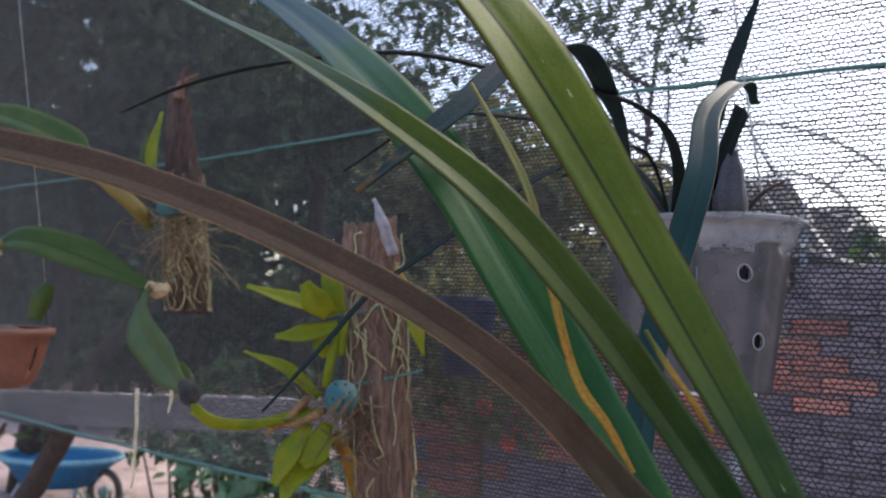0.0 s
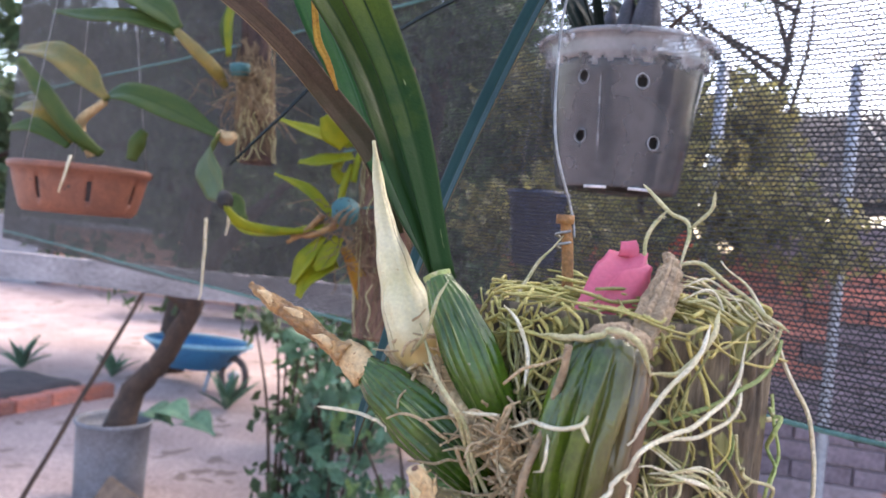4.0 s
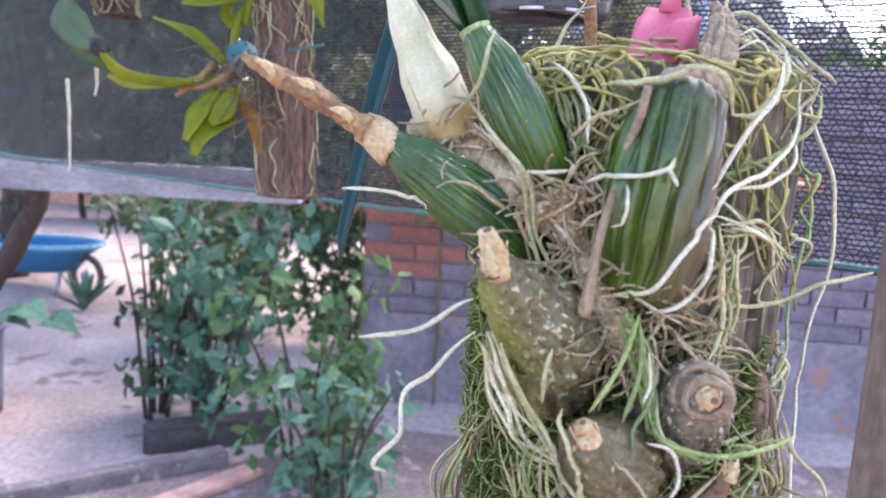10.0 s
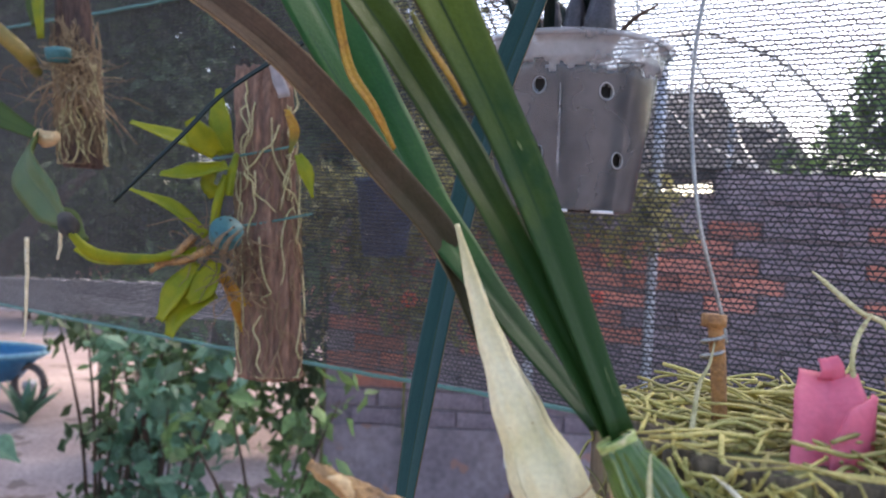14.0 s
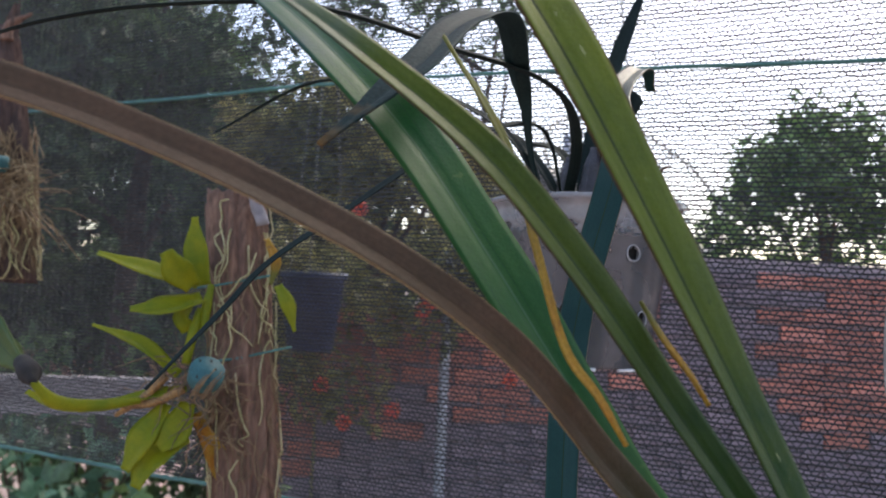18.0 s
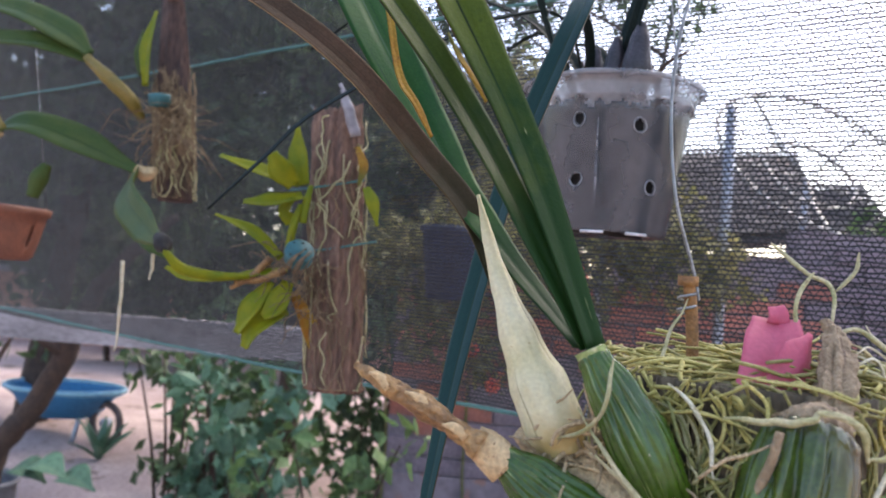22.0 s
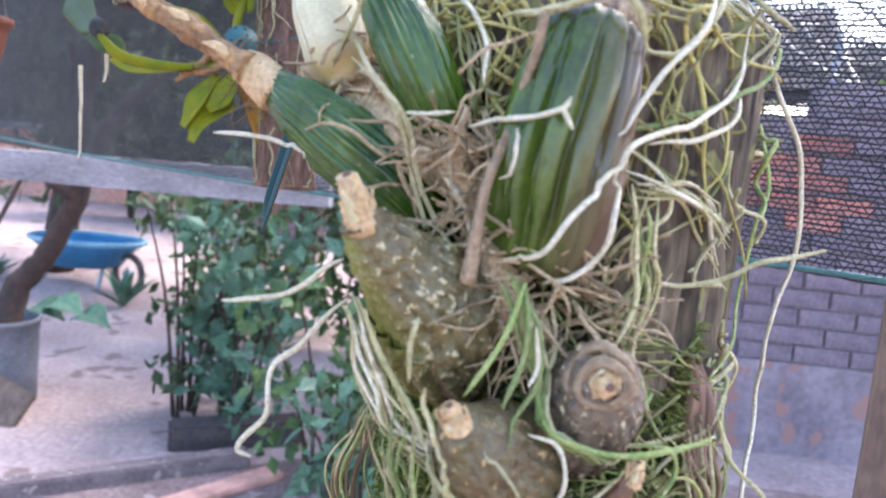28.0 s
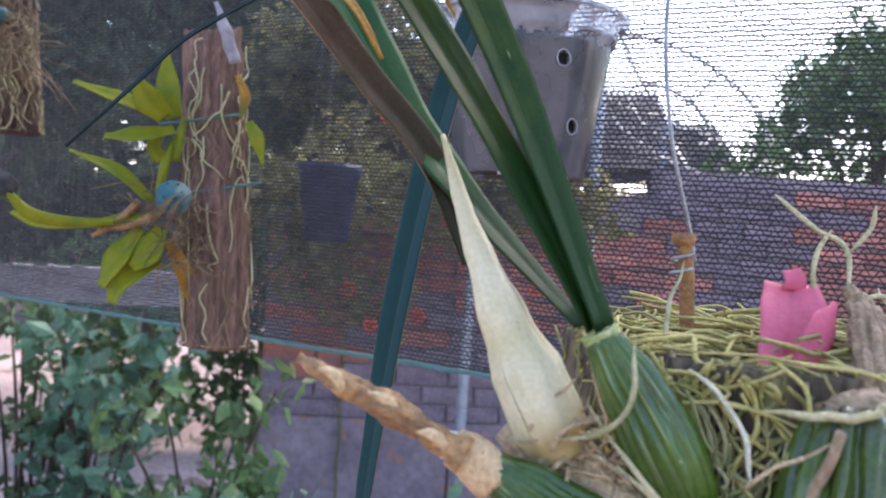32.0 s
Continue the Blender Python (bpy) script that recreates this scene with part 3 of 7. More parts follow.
# ---- setting: ground, net, wall ----
GZ = -0.09
NA, NB = 0.96, -0.62


def net_y(x):
    return NA + NB * x


def ground():
    n = 90
    bm = bmesh.new()
    xs = [math.copysign(abs(i / n * 2 - 1) ** 3.0, i / n * 2 - 1) * 400 for i in range(n + 1)]
    ys = [math.copysign(abs(i / n * 2 - 1) ** 3.0, i / n * 2 - 1) * 400 + 2 for i in range(n + 1)]
    g = [[bm.verts.new((x, y, GZ + (0.02 * noise.noise(Vector((x * 1.3, y * 1.3, 0))) + 0.008 * noise.noise(Vector((x * 6, y * 6, 3)))))) for x in xs] for y in ys]
    for j in range(n):
        for i in range(n):
            bm.faces.new((g[j][i], g[j][i + 1], g[j + 1][i + 1], g[j + 1][i]))
    return single("ground", bm, M_SAND, "pale pinkish sandy soil of the garden", "ground", "structure")



def soil_bed():
    """Brownish soil on the near side of the boards, coloured darker for the roof's shade."""
    n, w = 70, 6.4
    bm = bmesh.new()
    lift = lambda x, y: GZ + 0.007 + (0.02 * noise.noise(Vector((x * 1.3, y * 1.3, 0))) + 0.008 * noise.noise(Vector((x * 6, y * 6, 3))))
    far = lambda x: min(1.66 + 0.78 * (x + 1.7), 2.9) + 0.03 * noise.noise(Vector((x * 3, 0, 7)))
    g = []
    for i in range(n + 1):
        x = -2.6 + w * i / n
        g.append([bm.verts.new((x, -2.5 + (far(x) + 2.5) * j / 60, lift(x, -2.5 + (far(x) + 2.5) * j / 60))) for j in range(61)])
    for i in range(n):
        for j in range(60):
            bm.faces.new((g[i][j], g[i + 1][j], g[i + 1][j + 1], g[i][j + 1]))
    single("soil_bed", bm, M_SOIL, "brownish soil on the near side of the boards, roof shade put into its colour", "soil", "structure")


ground()
soil_bed()


def shade_net():
    """Knitted shade cloth: wavy bands along the width and slanting ties between them."""
    x0, x1, z0, z1 = -1.75, 0.62, 1.005, 2.15
    cw, ch = 0.0056, 0.0043
    ln = math.hypot(1, NB)
    nx, nz = int((x1 - x0) * ln / cw), int((z1 - z0) / ch)
    rnd = np.random.default_rng(5)
    verts, faces = [], []
    ux, uy = 1 / ln, NB / ln
    for j in range(nz + 1):
        z = z0 + j * ch
        m = nx // 2
        k = np.arange(m + 1)
        s = k * 2 * cw
        zz = z + 0.0007 * np.sin(s * 210 + j * 2.1) + 0.0012 * np.sin(s * 9 + j * 0.07) + 0.004 * np.sin(s * 2.3 + z * 3)
        dy = 0.004 * np.sin(s * 5 + z * 4)
        hw = 0.00070 + 0.0003 * rnd.random()
        b = len(verts)
        for a in range(m + 1):
            x, y = x0 + s[a] * ux, net_y(x0) + s[a] * uy + dy[a]
            verts += [(x, y, zz[a] - hw), (x, y - 0.0006, zz[a]), (x, y, zz[a] + hw)]
        for a in range(m):
            p = b + 3 * a
            faces += [(p, p + 3, p + 4, p + 1), (p + 1, p + 4, p + 5, p + 2)]
    for j in range(nz):
        z = z0 + j * ch
        for i in range(nx):
            s = (i + 0.5 * (j % 2)) * cw
            if s > nx * cw:
                continue
            dz = 0.0012 * math.sin(s * 9 + j * 0.07) + 0.004 * math.sin(s * 2.3 + z * 3)
            dy = 0.004 * math.sin(s * 5 + z * 4)
            lean = 0.0016 * (1 if (i + j) % 2 else -1)
            x, y = x0 + s * ux, net_y(x0) + s * uy + dy
            hw = 0.0007
            b = len(verts)
            verts += [(x - (hw + lean) * ux, y - (hw + lean) * uy, z + dz), (x + (hw - lean) * ux, y + (hw - lean) * uy, z + dz),
                      (x + (hw + lean) * ux, y + (hw + lean) * uy, z + ch + dz), (x - (hw - lean) * ux, y - (hw - lean) * uy, z + ch + dz)]
            faces.append((b, b + 1, b + 2, b + 3))
            # the side of the tie, as deep as the thread is thick
            verts += [(x - lean * ux, y - lean * uy, z + dz), (x - lean * ux - 0.0013 * uy, y - lean * uy + 0.0013 * ux, z + dz), (x + lean * ux - 0.0013 * uy, y + lean * uy + 0.0013 * ux, z + ch + dz), (x + lean * ux, y + lean * uy, z + ch + dz)]
            faces.append((b + 4, b + 5, b + 6, b + 7))
    me = bpy.data.meshes.new("mesh_cloth")
    me.from_pydata(verts, [], faces)
    me.materials.append(M_NET)
    root = thing("shade_net", (0, net_y(0), 1.0), "black knitted shade net stretched round the orchids", "shade net", "", "structure")
    ob = new("mesh_cloth", me)
    ob.parent = root
    ob.matrix_parent_inverse = Matrix.Translation(-root.location)
    tagged(ob, "black knitted mesh", "", "", "stuff")
    # cord in the upper seam and the hem cord
    for z, name, r in ((1.457, "seam_cord", 0.0022), (1.004, "hem_cord", 0.0024)):
        pts = [(x, net_y(x) - 0.004, z + 0.004 * math.sin(x * 3) + (0.012 * abs(x) if z < 1.1 and x < 0 else 0) - (0.05 * max(0, x - 0.1) if z > 1.1 else 0)) for x in (-1.75, -1.2, -0.6, -0.2, 0.1, 0.35, 0.62)]
        part(name, tube(pts, [r], 8, 60, 0.0015), M_CABLE, root, "faded green cord")


shade_net()


WALL_X0 = -0.346


def brick_wall():
    y0 = 3.3
    root = thing("brick_wall", (1.5, y0 + 0.1, GZ), "weathered dark and red brick garden wall", "wall", "", "structure")
    bm = bmesh.new()
    box(bm, (WALL_X0, y0 + 0.012, GZ - 0.02), (1.06, y0 + 0.16, 1.17), 0)
    box(bm, (1.064, y0 + 0.012, GZ - 0.02), (1.30, y0 + 0.16, 1.30), 0)
    box(bm, (1.304, y0 + 0.012, GZ - 0.02), (5.2, y0 + 0.16, 1.445), 0)
    part("mortar_core", bm, M_MORTAR, root, "dark mortar", False)
    part("rendered_foot", box(bmesh.new(), (WALL_X0 - 0.01, y0 - 0.012, GZ - 0.02), (5.2, y0 + 0.008, 0.30), 0.004), M_DADO, root, "pale lilac render along the foot of the wall", False)
    return root, y0


WALL, WALL_Y = brick_wall()


def planks():
    root = thing("rail_beam", (-1.2, 2.5, 0.83), "grey weathered wooden rail of the shade house", "beam", "", "structure")
    a, b = Vector((-4.4, 2.66, 0.835)), Vector((-0.42, 2.44, 0.893))
    bm = bmesh.new()
    d = (b - a).normalized()
    side = Vector((-d.y, d.x, 0)).normalized()
    n = 40
    rows = []
    for i in range(n + 1):
        p = a.lerp(b, i / n)
        h, w = 0.052 + 0.004 * noise.noise(p * 3), 0.025
        rows.append([bm.verts.new(p + side * sx * w + Vector((0, 0, sz * h))) for sx, sz in ((-1, -1), (1, -1), (1, 1), (-1, 1))])
    for p, q in zip(rows, rows[1:]):
        for k in range(4):
            bm.faces.new((p[k], p[(k + 1) % 4], q[(k + 1) % 4], q[k]))
    bm.faces.new(rows[0])
    bm.faces.new(rows[-1][::-1])
    part("rail", bm, M_PLANK, root, "", False)
    q = a + Vector((0.04, 0.07, 0))
    part("rail_post", tube([(q.x, q.y, GZ - 0.03), (q.x + 0.01, q.y, 0.4), (q.x, q.y, a.z + 0.04)], [0.045, 0.043, 0.04], 10, 14, 0.006), M_POST, root, "brown round post")


planks()


def near_post():
    bm = bmesh.new()
    c = Vector((0.488, 0.478, 0))
    n, seg = 70, 20
    rows = []
    for i in range(n + 1):
        z = GZ - 0.05 + i * 2.5 / n
        row = []
        for k in range(seg):
            a = 2 * math.pi * k / seg
            sq = 0.052 / max(abs(math.cos(a)), abs(math.sin(a))) ** 0.75
            q = Vector((math.cos(a), math.sin(a), z * 0.35))
            r = sq + 0.003 * noise.noise(q * 4) + 0.0015 * noise.noise(q * 19)
            row.append(bm.verts.new((c.x + r * math.cos(a + 0.5), c.y + r * math.sin(a + 0.5), z)))
        rows.append(row)
    for p, q in zip(rows, rows[1:]):
        for k in range(seg):
            bm.faces.new((p[k], p[(k + 1) % seg], q[(k + 1) % seg], q[k]))
    bm.faces.new(rows[-1])
    bm.faces.new(rows[0][::-1])
    single("wooden_post", bm, M_POST, "brown rough wooden post of the shade house", "post", "structure")


near_post()


def house():
    y = 5.2
    root = thing("house", (2.4, 6.0, GZ), "house behind the wall with a grey tiled roof", "house")
    bm = bmesh.new()
    box(bm, (1.0, y + 0.15, GZ), (1.98, y + 1.9, 1.43), 0)
    box(bm, (2.0, y + 0.35, GZ), (2.66, y + 1.5, 1.46), 0)
    part("wall", bm, M_MORTAR, root, "", False)

    def slope(e0, e1, r0, r1, rows, cols):
        """Overlapping courses of tiles between an eave and a ridge."""
        bm = bmesh.new()
        low = Vector((0, 0.03, -0.03))
        v = [bm.verts.new(w) for w in (e0 + low, e1 + low, r1 + low, r0 + low, e0 + low * 2.5, e1 + low * 2.5, r1 + low * 2.5, r0 + low * 2.5)]
        for q in ((0, 1, 2, 3), (4, 7, 6, 5), (0, 4, 5, 1), (1, 5, 6, 2), (2, 6, 7, 3), (3, 7, 4, 0)):
            bm.faces.new([v[k] for k in q])
        for j in range(rows):
            for i in range(cols):
                f0, f1 = j / rows, min(1.0, (j + 1.3) / rows)
                a0, a1 = e0.lerp(r0, f0), e1.lerp(r1, f0)
                b0, b1 = e0.lerp(r0, f1), e1.lerp(r1, f1)
                g0, g1 = (i + 0.04) / cols, (i + 0.96) / cols
                up = Vector((0, -0.009, 0.014))
                q = [a0.lerp(a1, g0) + up, a0.lerp(a1, g1) + up, b0.lerp(b1, g1), b0.lerp(b1, g0)]
                mid = [(q[0] + q[1]) / 2 + Vector((0, -0.01, 0.02)), (q[2] + q[3]) / 2 + Vector((0, -0.01, 0.02))]
                v = [bm.verts.new(w) for w in (q[0], mid[0], q[1], q[2], mid[1], q[3])]
                bm.faces.new((v[0], v[1], v[4], v[5]))
                bm.faces.new((v[1], v[2], v[3], v[4]))
        return bm

    part("roof", slope(Vector((0.85, 5.2, 1.45)), Vector((2.12, 5.2, 1.62)), Vector((0.95, 6.2, 2.27)), Vector((2.26, 6.2, 2.31)), 14, 26), M_ROOF, root, "grey roof tiles")
    part("roof", slope(Vector((2.0, 5.4, 1.50)), Vector((2.78, 5.4, 1.52)), Vector((2.05, 6.0, 2.02)), Vector((2.66, 6.0, 2.05)), 9, 15), M_ROOF, root, "lower grey roof over the annexe")


house()


def dish():
    root = thing("dish_antenna", (2.0, 5.0, 1.5), "wire mesh satellite dish above the wall", "dish antenna")
    c, r = Vector((1.92, 5, 1.93)), 0.66
    ax = Vector((0.22, -0.72, 0.66)).normalized()
    u = ax.cross(Vector((0, 0, 1))).normalized()
    w = u.cross(ax)
    f = lambda a, q: c + (u * math.cos(a) + w * math.sin(a)) * r * q + ax * 0.14 * (q * q)
    for q in (1.0, 0.45):
        part("hoop", tube([f(a * math.pi / 6, q) for a in range(13)], [0.012], 6, 40), M_WIRE, root)
    for a in range(5):
        part("spoke", tube([f(a * math.pi * 0.4, q) for q in (0.05, 0.5, 1.0)], [0.010], 6, 8), M_WIRE, root)
    part("mast", tube([tuple(c), (c.x, c.y + 0.2, GZ)], [0.02], 8, 4), M_PIPE, root)


dish()


# ---- garden beyond the net ----
def tree(name, base, height, crown, leaves, size, material, seed, label, lean=(0, 0), r=0.07, limbs=6):
    root = thing(name, base, label, "tree")
    rnd = random.Random(seed)
    b = Vector(base)
    top = b + Vector((lean[0], lean[1], height))
    part("trunk", tube([tuple(b - Vector((0, 0, 0.05))), tuple(b.lerp(top, 0.4) + Vector((rnd.uniform(-0.1, 0.1), 0, 0))), tuple(top)], [r, r * 0.7, r * 0.35], 10, 16, 0.01), M_BARK, root)
    bm = bmesh.new()
    for i in range(limbs):
        s = b.lerp(top, rnd.uniform(0.35, 0.95))
        cx = crown[rnd.randrange(len(crown))]
        e = Vector(cx[:3])
        sweep(bm, [tuple(s), tuple(s.lerp(e, 0.5) + Vector((rnd.uniform(-0.1, 0.1), rnd.uniform(-0.1, 0.1), 0.12))), tuple(e)], [r * 0.45, r * 0.25, r * 0.08], 6, 10)
    part("limb_fork", bm, M_BARK, root)
    cloud = leaf_cloud("crown", crown, leaves, size, material, root, seed)
    return root


def at_points(pts, r, seed, depth=0.9):
    """Clumps about some places, each one broken into three."""
    rnd = random.Random(seed)
    return [(p[0] + rnd.uniform(-r, r), p[1] + rnd.uniform(-depth, depth), p[2] + rnd.uniform(-r, r) * 0.7, r * rnd.uniform(0.5, 1.0)) for p in pts for _ in range(3)]


tree("dark_tree", (-3.2, 5.2, GZ), 3.6, at_points([(-3.176, 5.2, 3.087), (-2.5, 5.2, 3.184), (-2.765, 5.2, 2.58), (-3.189, 5.2, 2.018), (-2.572, 5.2, 1.772), (-2.103, 5.4, 2.214), (-4.386, 5, 2.273), (-3.439, 5, 2.121), (-2.758, 5.2, 1.889), (-4.338, 5, 1.347), (-3.571, 5.2, 1.402), (-3.003, 5.2, 3.825)], 0.5, 3), 15000, 0.075, M_FOL_DARK, 11, "tall dark evergreen tree beyond the net", (0.5, 0), 0.12, 10)
tree("dark_tree", (-1.3, 5.0, GZ), 3.2, at_points([(-2.012, 5, 3.041), (-1.527, 5, 3.129), (-1.636, 5, 2.56), (-1.177, 5, 2.352), (-2.082, 5, 2.508), (-1.183, 5.2, 2.902), (-1.598, 5, 2.042), (-1.154, 5.2, 2.729), (-1.153, 5, 2.034), (-0.709, 5, 1.964)], 0.42, 4), 8500, 0.06, M_FOL_DARK, 12, "tall dark evergreen tree beyond the net", (0.2, 0), 0.09, 8)
for _i, _x in enumerate((-9.5, -6.5, -3.6, -1.0)):
    tree("far_tree", (_x, 10.8, GZ), 3.2, at_points([(_x + dx, 10.8, z) for dx in (-1.3, 0, 1.3) for z in (1.0, 1.9, 2.9)], 0.75, 60 + _i, 0.6), 5200, 0.13, M_FOL_DARK, 70 + _i, "broad dark tree behind the far wall", (0.1, 0), 0.12, 6)
for _i, _x in enumerate((-4.3, -3.1, -1.9)):
    tree("dark_bush", (_x, 8.2, GZ), 1.0, at_points([(_x + dx, 8.2, z) for dx in (-0.4, 0.0, 0.4) for z in (0.62, 0.95, 1.3)], 0.28, 90 + _i, 0.25), 3600, 0.075, M_FOL_DARK, 80 + _i, "dark leafy bush before the far wall", (0.05, 0), 0.04, 6)
tree("olive_tree", (0.2, 4.3, GZ), 1.9, at_points([(-0.458, 4.3, 1.873), (-0.171, 4.3, 1.987), (0.16, 4.3, 1.983), (0.5, 4.3, 1.918), (-0.203, 4.3, 1.622), (0.187, 4.3, 1.589), (0.622, 4.4, 1.659), (0.918, 4.5, 1.85)], 0.24, 5, 0.4), 9000, 0.04, M_FOL_OLIVE, 13, "olive-green bushy tree behind the wall", (0.1, 0), 0.05, 8)
tree("thin_tree", (1.0, 6.0, GZ), 3.4, at_points([(-0.937, 5.8, 2.977), (-0.746, 5.8, 3.374), (-0.122, 6, 3.554), (0.785, 6, 3.531), (1.173, 6, 3.32), (0.512, 6, 4.02), (-0.23, 6, 3.059), (-1.009, 6, 2.423), (-0.546, 6, 2.096)], 0.28, 6, 0.6), 2300, 0.05, M_FOL_DARK, 14, "thin sparse tree against the bright sky", (0.2, 0), 0.05, 10)
tree("garden_bush", (3.3, 5.0, GZ), 1.5, at_points([(2.511, 4.9, 1.749), (2.848, 4.9, 1.92), (3.149, 4.9, 2.127), (3.54, 4.9, 2.27), (3.25, 4.9, 1.802), (3.57, 4.9, 1.826), (2.959, 4.9, 2.237), (3.418, 5, 2.404)], 0.26, 7, 0.4), 3700, 0.05, M_FOL, 15, "rounded green bush above the brick wall", (0.1, 0), 0.06, 8)


def hedge():
    root = thing("hedge", (0.3, 2.95, GZ), "brownish olive hedge with a few orange blossoms before the wall", "hedge")
    pts = at_points([(-0.205, 3, 1.261), (-0.018, 3, 1.193), (0.141, 3, 1.245), (0.331, 3, 1.197), (0.539, 3, 1.232), (0.753, 3, 1.247), (0.952, 3, 1.218), (0.048, 3.1, 1.388), (0.392, 3.1, 1.393), (0.701, 3.1, 1.395), (-0.164, 3, 1.022), (0.086, 3, 0.916)], 0.15, 31, 0.12)
    for i in (0, 1):
        p = pts[i * 3]
        part("stem", tube([(p[0], 3.24, GZ - 0.02), (p[0] * 0.98, 3.25, GZ + 0.6), p[:3]], [0.006, 0.006, 0.003], 7, 12, 0.01), M_FOL_OLIVE, root)
    leaf_cloud("foliage", pts, 4200, 0.03, M_FOL_OLIVE, root, 33, 0.4, 1.7)
    for q in ((0.386, 2.9, 1.192), (0.364, 2.9, 1.161), (0.115, 2.9, 1.523), (0.397, 2.9, 1.199), (0.271, 2.9, 0.8), (0.098, 2.9, 0.753), (0.01, 2.9, 0.883), (0.698, 2.9, 0.921)):
        v = Vector(q)
        bm = bmesh.new()
        for k in range(7):
            a = k * 0.9
            o = Vector((math.cos(a), -0.3, math.sin(a))) * 0.03
            blade([tuple(v), tuple(v + o * 0.6 + Vector((0, -0.012, 0))), tuple(v + o)], [0.008, 0.026, 0.008], (0, -1, 0.2), 0.3, 6, 0.001, 4, 0.0, bm)
        part("blossom", bm, M_BLOSSOM, root, "orange-red blossom")


hedge()


def shrub(base, spread, height, count, size, material, seed, label, stems=9):
    base = (base[0], base[1], GZ)
    size, count = size * 1.2, int(count * 0.62)
    root = thing("shrub", base, label, "shrub")
    rnd = random.Random(seed)
    b = Vector(base)
    tips = []
    for i in range(stems):
        a = rnd.uniform(0, 6.28)
        rr = spread * math.sqrt(rnd.random())
        h = height * rnd.uniform(0.5, 1.0)
        tip = b + Vector((math.cos(a) * rr, math.sin(a) * rr * 0.7, h))
        tips.append((tip.x, tip.y, tip.z, spread * 0.3))
        tips.append((b.x + math.cos(a) * rr * 0.7, b.y + math.sin(a) * rr * 0.5, b.z + h * 0.55, spread * 0.28))
        tips.append((b.x + math.cos(a) * rr * 0.8, b.y + math.sin(a) * rr * 0.6, b.z + h * 0.25, spread * 0.22))
        part("stem", tube([tuple(b + Vector((math.cos(a), math.sin(a), 0)) * 0.04 - Vector((0, 0, 0.02))), tuple(b.lerp(tip, 0.5) + Vector((0, 0, 0.05))), tuple(tip)], [0.009, 0.006, 0.003], 6, 10), M_BARK, root)
    leaf_cloud("foliage", tips, count, size, material, root, seed, 0.5, 1.5)
    return root


shrub((-0.84, 2.75, -0.116), 0.34, 0.85, 900, 0.04, M_FOL_TEAL, 21, "leafy blue-green garden shrub on the sand")
shrub((-0.389, 2.45, 0.037), 0.28, 0.72, 800, 0.036, M_FOL, 22, "leafy green garden shrub on the sand")
shrub((-0.217, 2.1, 0.148), 0.2, 0.5, 420, 0.034, M_FOL_TEAL, 23, "low leafy plant beside the orchid log")
shrub((-0.542, 4.2, 0.106), 0.5, 1.15, 1500, 0.045, M_FOL_DARK, 24, "dark green shrub before the wall")
shrub((-1.135, 3.9, 0.342), 0.5, 0.95, 1300, 0.045, M_FOL, 25, "green shrub in the sandy yard")
shrub((0.606, 2.3, 0.166), 0.26, 0.42, 260, 0.03, M_FOL_TEAL, 26, "bluish low plant before the wall")


shrub((-1.08, 2.85, 0), 0.24, 0.86, 620, 0.034, M_FOL_DARK, 27, "dark narrow-leaved shrub beside the bucket")


def pale_plant():
    b = Vector((0.553, 1.9, 0.32))
    root = thing("pale_plant", (b.x, b.y, GZ), "low plant with broad pale bluish-white leaves", "plant")
    rnd = random.Random(9)
    part("stem", tube([(b.x + 0.05, b.y, GZ - 0.02), (b.x + 0.02, b.y, GZ + 0.15), (b.x - 0.05, b.y, GZ + 0.36)], [0.008, 0.007, 0.004], 7, 12, 0.01), M_FOL_TEAL, root)
    for k in range(15):
        f = 0.25 + 0.75 * k / 14
        p = Vector((b.x + 0.05 - 0.1 * f, b.y, GZ + 0.36 * f))
        a = k * 2.4
        d = Vector((math.cos(a), math.sin(a) * 0.7, rnd.uniform(-0.15, 0.45))) * rnd.uniform(0.07, 0.12)
        part("leaf", blade([tuple(p), tuple(p + d * 0.5 + Vector((0, 0, 0.012))), tuple(p + d)], [0.008, 0.05, 0.004], (0, -0.5, 1), 0.25, 9, 0.001, 6), M_PALE_LEAF, root)


pale_plant()


